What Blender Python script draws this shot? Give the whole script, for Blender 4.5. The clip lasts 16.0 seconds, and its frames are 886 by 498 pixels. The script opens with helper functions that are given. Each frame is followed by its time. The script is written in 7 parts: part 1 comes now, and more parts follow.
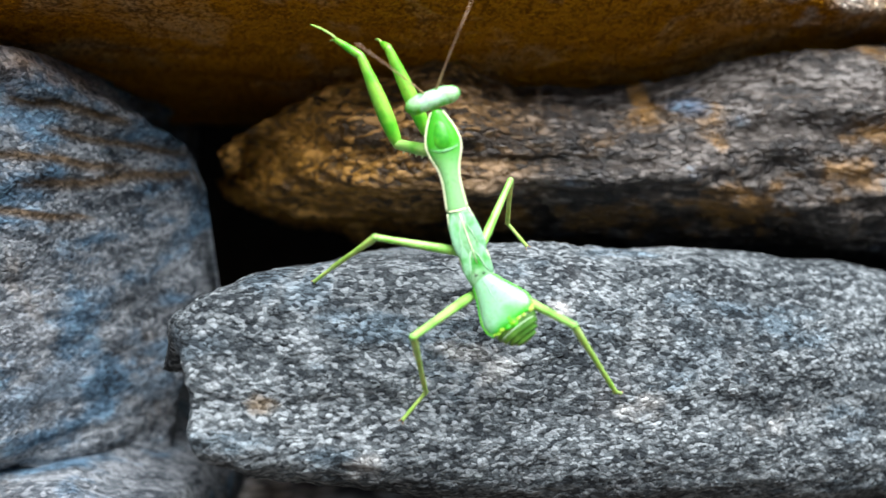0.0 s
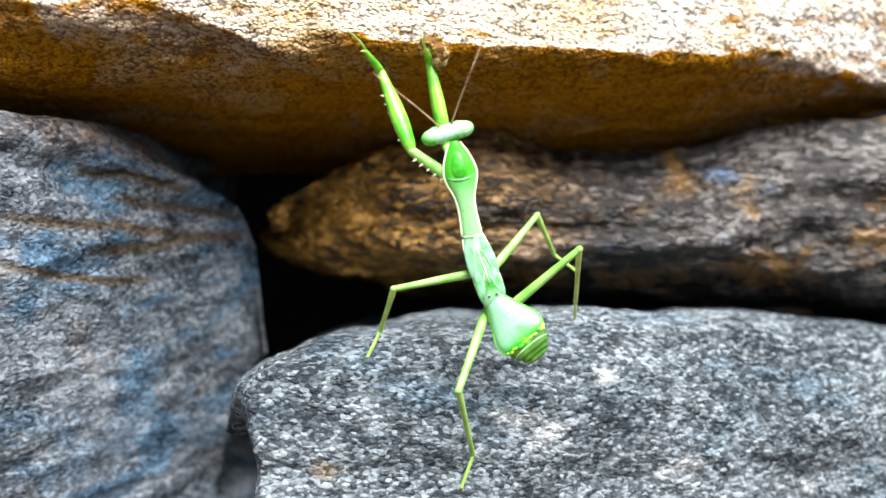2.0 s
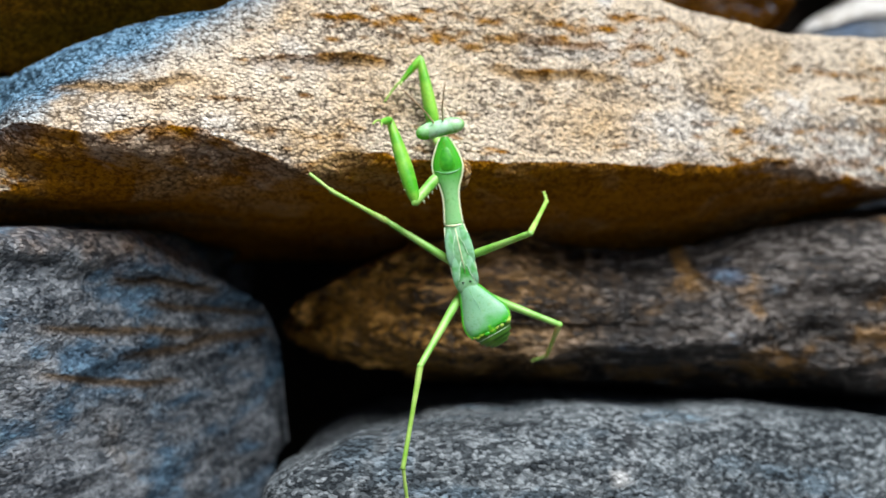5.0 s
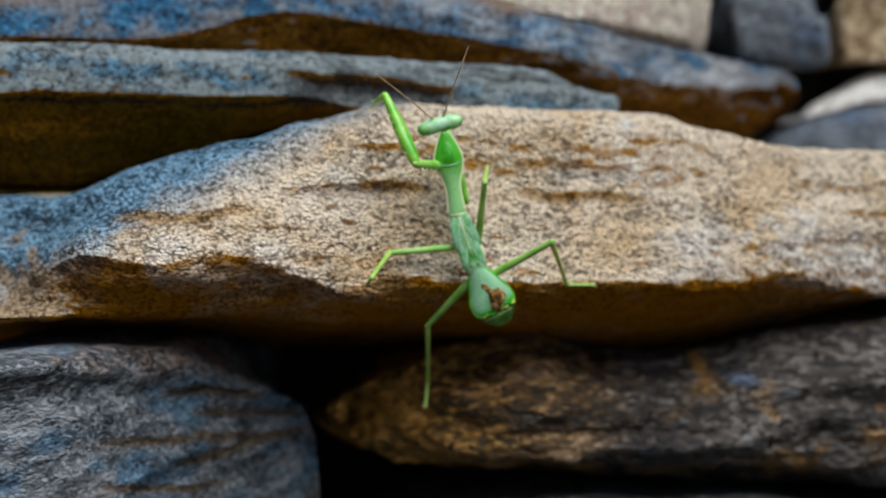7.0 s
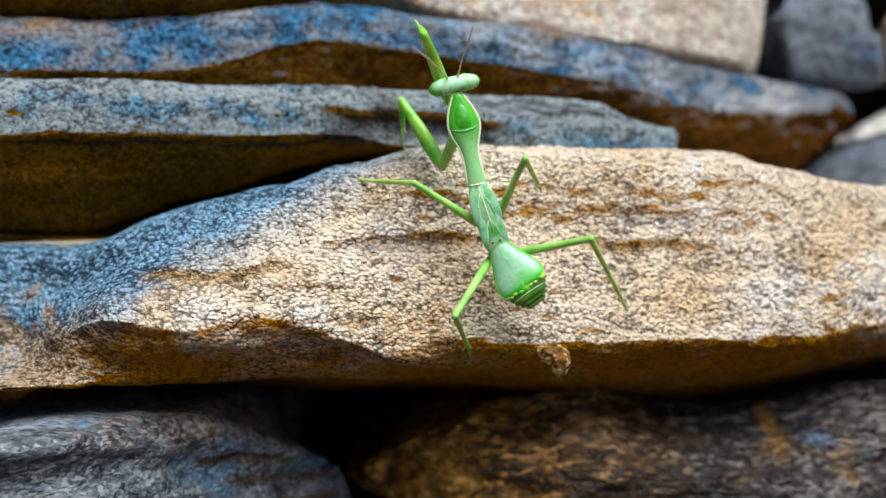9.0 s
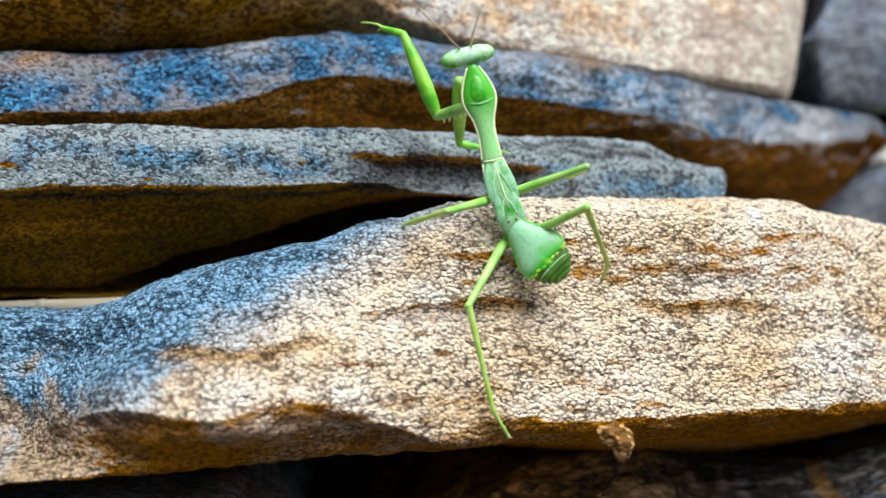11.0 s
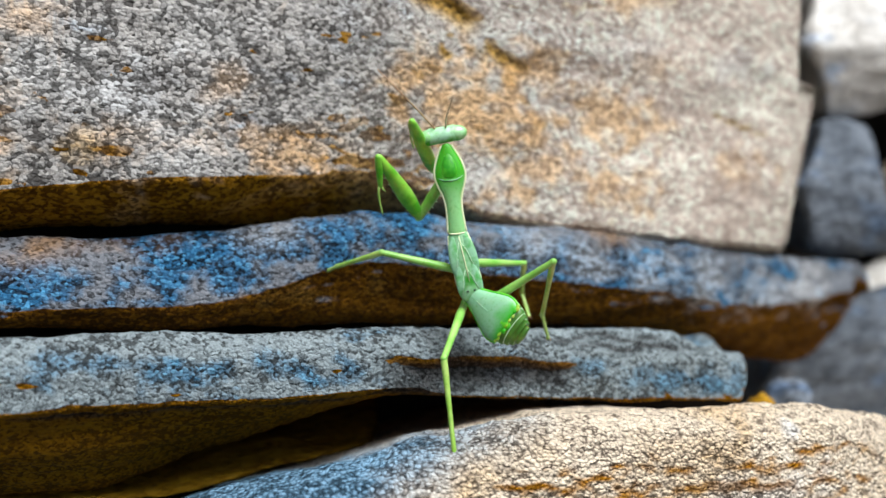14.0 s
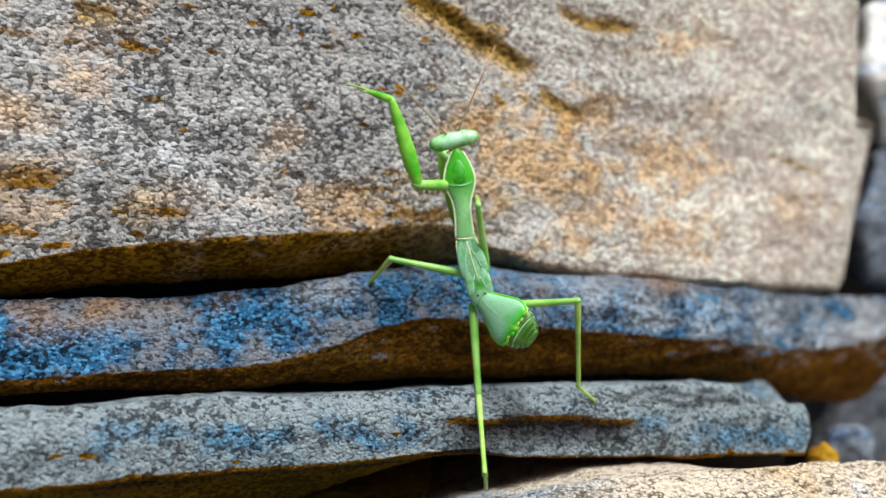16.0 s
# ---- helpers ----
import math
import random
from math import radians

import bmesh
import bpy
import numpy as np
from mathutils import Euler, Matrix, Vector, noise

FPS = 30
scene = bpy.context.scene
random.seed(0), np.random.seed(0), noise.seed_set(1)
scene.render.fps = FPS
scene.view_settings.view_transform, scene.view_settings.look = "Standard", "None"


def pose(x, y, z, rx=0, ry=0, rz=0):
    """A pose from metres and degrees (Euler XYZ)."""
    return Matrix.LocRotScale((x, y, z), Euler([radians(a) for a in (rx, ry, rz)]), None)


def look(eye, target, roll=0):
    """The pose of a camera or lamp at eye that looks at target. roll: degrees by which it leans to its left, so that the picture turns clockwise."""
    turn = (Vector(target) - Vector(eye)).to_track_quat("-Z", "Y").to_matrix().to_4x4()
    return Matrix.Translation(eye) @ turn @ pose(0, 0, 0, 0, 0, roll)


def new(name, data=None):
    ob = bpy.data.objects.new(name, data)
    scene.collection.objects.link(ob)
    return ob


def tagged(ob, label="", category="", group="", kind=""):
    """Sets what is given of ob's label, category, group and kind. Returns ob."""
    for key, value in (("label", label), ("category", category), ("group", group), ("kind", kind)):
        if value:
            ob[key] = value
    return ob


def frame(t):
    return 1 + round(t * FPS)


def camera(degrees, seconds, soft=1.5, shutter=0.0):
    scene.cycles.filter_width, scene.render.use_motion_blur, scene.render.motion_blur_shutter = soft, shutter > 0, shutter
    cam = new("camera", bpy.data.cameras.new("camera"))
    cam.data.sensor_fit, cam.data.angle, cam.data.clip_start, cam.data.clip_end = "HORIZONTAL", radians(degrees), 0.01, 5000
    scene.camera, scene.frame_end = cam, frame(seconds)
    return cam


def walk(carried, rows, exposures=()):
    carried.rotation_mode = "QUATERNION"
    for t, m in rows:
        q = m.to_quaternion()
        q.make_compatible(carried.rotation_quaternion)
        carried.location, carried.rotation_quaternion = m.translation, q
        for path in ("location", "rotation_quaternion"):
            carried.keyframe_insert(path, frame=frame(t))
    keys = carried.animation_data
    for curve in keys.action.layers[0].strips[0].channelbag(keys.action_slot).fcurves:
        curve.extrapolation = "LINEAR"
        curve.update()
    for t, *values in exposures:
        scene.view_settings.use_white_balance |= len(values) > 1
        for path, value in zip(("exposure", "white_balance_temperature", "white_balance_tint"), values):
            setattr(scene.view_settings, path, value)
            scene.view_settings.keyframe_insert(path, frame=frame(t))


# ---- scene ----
# ---------------------------------------------------------------- camera
cam = camera(53.6, 16.0, soft=1.5)
cam.data.dof.use_dof = True
cam.data.dof.focus_distance = 0.197
cam.data.dof.aperture_fstop = 7.0
METRES, EYE, TILT, LEAN, TURN = 0.27, 0.6, -15.0, 0.0, 0.0
ROWS = [
    (0.0, 0.0, 0.0, 0.0, -0.0, 0.0, -0.0),
    (0.5, -0.0028, -0.0063, 0.0051, -0.19, 0.14, -0.08),
    (1.0, -0.0126, -0.0116, 0.0123, -0.26, 0.07, -0.14),
    (1.5, -0.0335, -0.0281, 0.0378, -0.45, 0.15, -0.16),
    (2.0, -0.052, -0.0369, 0.0562, -0.49, 0.34, -0.28),
    (2.5, -0.065, -0.0394, 0.0699, -0.43, 0.93, -0.3),
    (3.0, -0.0647, -0.0379, 0.0846, -0.42, 1.38, -0.23),
    (5.5, -0.0804, -0.0894, 0.1341, -0.59, 2.74, -0.16),
    (6.0, -0.1012, -0.1059, 0.154, -0.78, 2.88, -0.32),
    (6.5, -0.1057, -0.1233, 0.1892, -0.84, 3.42, -0.3),
    (7.0, -0.1124, -0.1313, 0.2111, -0.85, 4.07, -0.18),
    (7.5, -0.1161, -0.1359, 0.2276, -0.82, 4.25, -0.04),
    (8.0, -0.1226, -0.1398, 0.2309, -0.74, 4.15, -0.01),
    (8.5, -0.1451, -0.0991, 0.2328, -0.81, 3.9, -0.06),
    (9.0, -0.1609, -0.0589, 0.2705, -0.82, 3.85, 0.01),
    (11.5, -0.2346, 0.0056, 0.3775, -3.78, 2.37, 0.09),
    (12.0, -0.2483, -0.0099, 0.4339, -5.1, 2.18, -0.32),
    (12.5, -0.279, -0.0542, 0.4835, -6.35, 2.64, -0.58),
    (13.0, -0.3179, -0.0877, 0.4853, -7.31, 2.75, -0.82),
    (13.5, -0.3304, -0.0197, 0.479, -8.01, 3.04, -0.81),
    (14.0, -0.329, 0.0389, 0.5191, -8.24, 3.41, -0.83),
    (14.5, -0.3493, 0.0617, 0.5412, -8.64, 3.08, -0.95),
    (15.0, -0.3453, 0.0484, 0.5666, -8.56, 2.94, -1.01),
    (15.5, -0.3537, 0.0397, 0.5733, -7.4, 3.64, -0.77),
    (16.0, -0.3565, 0.0513, 0.5686, -6.51, 3.51, -0.63),
]
EXPOSURES = [(0.0, 1.65), (1.0, 1.82), (2.0, 1.95), (2.5, 2.08), (3.0, 2.1), (3.2, 2.1), (5.3, 0.65), (6.0, 0.3), (7.3, 0.36), (8.0, 0.54), (8.5, 0.64), (9.2, 0.92), (11.5, 1.06), (12.5, 0.95), (14.0, 0.85), (16.0, 0.83)]
walk(cam, [(t, pose(0, 0, EYE, TILT, LEAN, TURN) @ pose(METRES * x, METRES * y, METRES * z, 90 + pitch, roll, yaw)) for t, x, y, z, yaw, pitch, roll in ROWS], EXPOSURES)

# ---------------------------------------------------------------- sky and sun
world = bpy.data.worlds.new("sky")
scene.world = world
world.use_nodes = True
wn = world.node_tree.nodes
sky = wn.new("ShaderNodeTexSky")
sky.sky_type, sky.sun_disc = "NISHITA", False
sky.sun_elevation, sky.sun_rotation = radians(62), radians(200)
sky.air_density, sky.dust_density = 1.0, 2.5
world.node_tree.links.new(sky.outputs[0], wn["Background"].inputs[0])
wn["Background"].inputs[1].default_value = 0.028
sun_data = bpy.data.lights.new("sun", "SUN")
sun_data.energy, sun_data.angle, sun_data.color = 3.65, radians(48), (0.945, 0.97, 1.0)
sun = new("sun", sun_data)
sun.matrix_basis = look((0, 0, 0), (-0.22, 0.29, -0.93))


# ---------------------------------------------------------------- materials
class Tree:
    """A short way to write node trees."""

    def __init__(self, name):
        self.mat = bpy.data.materials.new(name)
        self.mat.use_nodes = True
        self.nodes, self.links = self.mat.node_tree.nodes, self.mat.node_tree.links
        self.bsdf = self.nodes["Principled BSDF"]

    def put(self, socket, value):
        if isinstance(value, bpy.types.NodeSocket):
            self.links.new(value, socket)
        elif isinstance(value, (tuple, list)) and len(value) == 3 and socket.type == "RGBA":
            socket.default_value = (*value, 1)
        else:
            socket.default_value = value

    def coords(self, scale=(1, 1, 1), shift=(0, 0, 0)):
        tc, mp = self.nodes.new("ShaderNodeTexCoord"), self.nodes.new("ShaderNodeMapping")
        self.links.new(tc.outputs["Object"], mp.inputs[0])
        mp.inputs["Scale"].default_value, mp.inputs["Location"].default_value = scale, shift
        return mp.outputs[0]

    def noise(self, at, scale, detail=4.0, rough=0.55, distortion=0.0):
        n = self.nodes.new("ShaderNodeTexNoise")
        self.put(n.inputs["Vector"], at)
        n.inputs["Scale"].default_value, n.inputs["Detail"].default_value, n.inputs["Roughness"].default_value, n.inputs["Distortion"].default_value = scale, detail, rough, distortion
        return n.outputs["Fac"]

    def voronoi(self, at, scale, out="Color", feature="F1"):
        n = self.nodes.new("ShaderNodeTexVoronoi")
        n.feature = feature
        self.put(n.inputs["Vector"], at)
        n.inputs["Scale"].default_value = scale
        return n.outputs[out]

    def ramp(self, value, *stops):
        n = self.nodes.new("ShaderNodeValToRGB")
        self.put(n.inputs[0], value)
        el = n.color_ramp.elements
        while len(el) < len(stops):
            el.new(0.5)
        for e, (at, c) in zip(el, stops):
            e.position = at
            e.color = (c, c, c, 1) if isinstance(c, (int, float)) else (*c, 1)
        return n.outputs[0]

    def mix(self, fac, a, b, mode="MIX"):
        n = self.nodes.new("ShaderNodeMix")
        n.data_type, n.blend_type = "RGBA", mode
        self.put(n.inputs[0], fac), self.put(n.inputs[6], a), self.put(n.inputs[7], b)
        return n.outputs[2]

    def math(self, op, a, b=0.0, clamp=False):
        n = self.nodes.new("ShaderNodeMath")
        n.operation, n.use_clamp = op, clamp
        self.put(n.inputs[0], a), self.put(n.inputs[1], b)
        return n.outputs[0]

    def axis(self, at, k):
        n = self.nodes.new("ShaderNodeSeparateXYZ")
        self.put(n.inputs[0], at)
        return n.outputs[k]

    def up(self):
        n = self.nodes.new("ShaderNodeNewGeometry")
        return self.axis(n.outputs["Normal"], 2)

    def bump(self, height, strength, distance, after=None):
        n = self.nodes.new("ShaderNodeBump")
        self.put(n.inputs["Height"], height)
        n.inputs["Strength"].default_value, n.inputs["Distance"].default_value = strength, distance
        if after:
            self.links.new(after, n.inputs["Normal"])
        return n.outputs[0]

    def done(self, color, rough, normal=None, **more):
        self.put(self.bsdf.inputs["Base Color"], color)
        self.put(self.bsdf.inputs["Roughness"], rough)
        if normal:
            self.links.new(normal, self.bsdf.inputs["Normal"])
        for key, value in more.items():
            self.bsdf.inputs[key.replace("_", " ")].default_value = value
        return self.mat


def stone_material(name, dark, mid, light, stain, stain_at=0.55, blue=None, blue_at=0.6, lit_tone=None, lit_from=0.1, grain=900.0, strata=0.5, seed=0.0, turn=0.0, zone=None, contrast=1.7, moss_shade=(0.20, 0.11, 0.022), flow=0.7, stain_scale=30.0, relief=1.0, gloss=0.7, lit_noise=0.6, lit_wide=0.30, patch=0.55, deep=0.85, spec=0.2, speck=0.4, bias=0.45, seams=0.6):
    """Weathered crystalline stone: grains, layers, stains; upper faces painted paler and undersides browner, as light
    and shade in the colour.
    zone: (x weight, z weight, from, to, colour, spread of tones) a stretch of other mineral in the stone, on
    rose_granite with lens haze painted in. flow: how far the grains are drawn out along it."""
    t = Tree(name)
    p = t.coords((1, 1, 1), (seed, seed * 0.7, seed * 1.3))
    tc = t.nodes.new("ShaderNodeTexCoord").outputs["Object"]

    def turned(scale):
        mp = t.nodes.new("ShaderNodeMapping")
        t.links.new(tc, mp.inputs[0])
        mp.inputs["Rotation"].default_value = (0, radians(turn), 0)
        mp.inputs["Scale"].default_value, mp.inputs["Location"].default_value = scale, (seed, seed, seed)
        return mp.outputs[0]

    layers = t.noise(turned((9, 60, 95)), 1.6, 7, 0.62, 0.4)
    drawn = turned((flow, 1, 1))
    big = t.noise(p, 38, 5, 0.6)
    lumps = t.noise(drawn, grain * 0.16, 3, 0.55, 0.3)
    coarse = t.noise(drawn, grain * 0.5, 5, 0.68)
    bent = t.nodes.new("ShaderNodeVectorMath")
    bent.operation = "MULTIPLY_ADD"
    wander = t.nodes.new("ShaderNodeTexNoise")
    t.put(wander.inputs["Vector"], drawn)
    wander.inputs["Scale"].default_value = grain * 0.35
    t.put(bent.inputs[0], wander.outputs["Color"])
    bent.inputs[1].default_value = (1.2 / grain, 1.2 / grain, 1.2 / grain)
    t.put(bent.inputs[2], drawn)
    grit = t.nodes.new("ShaderNodeTexVoronoi")
    grit.feature = "SMOOTH_F1"
    t.put(grit.inputs["Vector"], bent.outputs[0])
    grit.inputs["Scale"].default_value, grit.inputs["Smoothness"].default_value, grit.inputs["Randomness"].default_value = grain * 0.85, 0.15, 1.0
    cells = t.axis(grit.outputs["Color"], 0)
    pits = grit.outputs["Distance"]
    # crystals of mixed tone in clusters and layers, seams darkened to paint crevice shade
    v = t.math("MULTIPLY", t.math("SUBTRACT", cells, 0.5), speck)
    v = t.math("SUBTRACT", v, t.math("MULTIPLY", t.math("SUBTRACT", pits, 0.42), seams))
    v = t.math("ADD", v, t.math("MULTIPLY", t.math("SUBTRACT", coarse, 0.5), 0.55))
    v = t.math("ADD", v, t.math("MULTIPLY", t.math("SUBTRACT", lumps, 0.5), 0.75))
    v = t.math("ADD", v, t.math("MULTIPLY", t.math("SUBTRACT", layers, 0.5), strata))
    v = t.math("ADD", v, t.math("MULTIPLY", t.math("SUBTRACT", big, 0.5), patch))
    v = t.math("ADD", t.math("MULTIPLY", v, contrast), bias, True)
    c = t.ramp(v, (0.14, dark), (0.46, mid), (0.80, light))
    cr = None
    # by facing: upper faces take the lit tone, undersides keep the shaded brown
    if lit_tone:
        cr = t.math("ADD", t.up(), t.math("MULTIPLY", t.math("SUBTRACT", t.noise(p, 120, 6, 0.7), 0.5), lit_noise))
        cr = t.ramp(cr, (lit_from, 0.0), (lit_from + lit_wide, 1.0))
        c = t.mix(t.math("MULTIPLY", cr, 0.92), c, t.ramp(v, (0.02, tuple(0.2 * k for k in lit_tone)), (0.36, tuple(0.76 * k for k in lit_tone)), (0.85, tuple(min(1.04 * k, 0.88) for k in lit_tone))))
    st = t.ramp(t.noise(p, stain_scale, 6, 0.65, 0.6), (stain_at, 0.0), (stain_at + 0.16, 1.0))
    c = t.mix(t.math("MULTIPLY", st, 0.75), c, t.ramp(v, (0.1, tuple(0.25 * k for k in stain)), (0.8, tuple(1.2 * k for k in stain))))
    if blue:
        bl = t.ramp(t.noise(t.coords((0.55, 1, 1.3), (seed + 3, 0, 1)), 55, 5, 0.6), (blue_at, 0.0), (blue_at + 0.10, 1.0))
        at = t.nodes.new("ShaderNodeAttribute")
        at.attribute_name = "azure"
        bl = t.math("MAXIMUM", bl, at.outputs["Fac"])
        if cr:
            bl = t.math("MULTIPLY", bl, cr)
        c = t.mix(t.math("MULTIPLY", bl, deep), c, t.ramp(v, (0.12, tuple(0.1 * k for k in blue)), (0.48, blue), (0.68, tuple(1.25 * k for k in blue)), (0.92, tuple(1.5 * k + e for k, e in zip(blue, (0.05, 0.13, 0.17))))))
    if zone:
        wx, wz, z0, z1, colour, spread = zone
        edge = t.math("ADD", t.math("ADD", t.math("MULTIPLY", t.axis(tc, 0), wx), t.math("MULTIPLY", t.axis(tc, 2), wz)), t.math("MULTIPLY", t.math("SUBTRACT", t.noise(p, 60, 6, 0.65), 0.5), 0.03))
        n = t.nodes.new("ShaderNodeMapRange")
        t.put(n.inputs[0], edge)
        n.inputs[1].default_value, n.inputs[2].default_value = z0, z1
        c = t.mix(n.outputs[0], c, t.ramp(v, (0.1, tuple((1 - 0.84 * spread) * q for q in colour)), (0.45, colour), (0.85, tuple(min(0.85, (1 + 1.3 * spread) * q + 0.06 * spread) for q in colour))))
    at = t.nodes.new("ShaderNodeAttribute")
    at.attribute_name = "dirt_shade"
    c = t.mix(t.math("MULTIPLY", at.outputs["Fac"], 0.9), c, t.ramp(v, (0.1, tuple(0.3 * k for k in moss_shade)), (0.8, tuple(1.4 * k for k in moss_shade))))
    at = t.nodes.new("ShaderNodeAttribute")
    at.attribute_name = "rust"
    c = t.mix(t.math("MULTIPLY", at.outputs["Fac"], 0.8), c, t.ramp(v, (0.1, tuple(0.45 * k for k in stain)), (0.8, tuple(min(0.9, 1.25 * k) for k in stain))))
    at = t.nodes.new("ShaderNodeAttribute")
    at.attribute_name = "bloom"
    c = t.mix(t.math("MULTIPLY", at.outputs["Fac"], 0.8), c, t.ramp(v, (0.1, (0.22, 0.22, 0.21)), (0.7, (0.82, 0.82, 0.80))))
    h = t.math("ADD", t.math("MULTIPLY", coarse, 1.1), t.math("ADD", t.math("MULTIPLY", pits, -0.25 - 0.65 * seams), t.math("MULTIPLY", cells, 0.35)))
    nrm = t.bump(layers, 0.6, 0.002)
    nrm = t.bump(lumps, 0.8, 0.0022 * relief, nrm)
    nrm = t.bump(h, 1.0, 0.0011 * relief, nrm)
    return t.done(c, t.math("ADD", gloss, t.math("MULTIPLY", cells, 0.2)), nrm, Specular_IOR_Level=spec)


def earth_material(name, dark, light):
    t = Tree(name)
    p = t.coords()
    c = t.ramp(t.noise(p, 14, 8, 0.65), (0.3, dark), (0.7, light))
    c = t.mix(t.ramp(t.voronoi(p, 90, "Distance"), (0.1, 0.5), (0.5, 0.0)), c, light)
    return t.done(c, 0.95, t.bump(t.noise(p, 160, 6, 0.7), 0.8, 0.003))


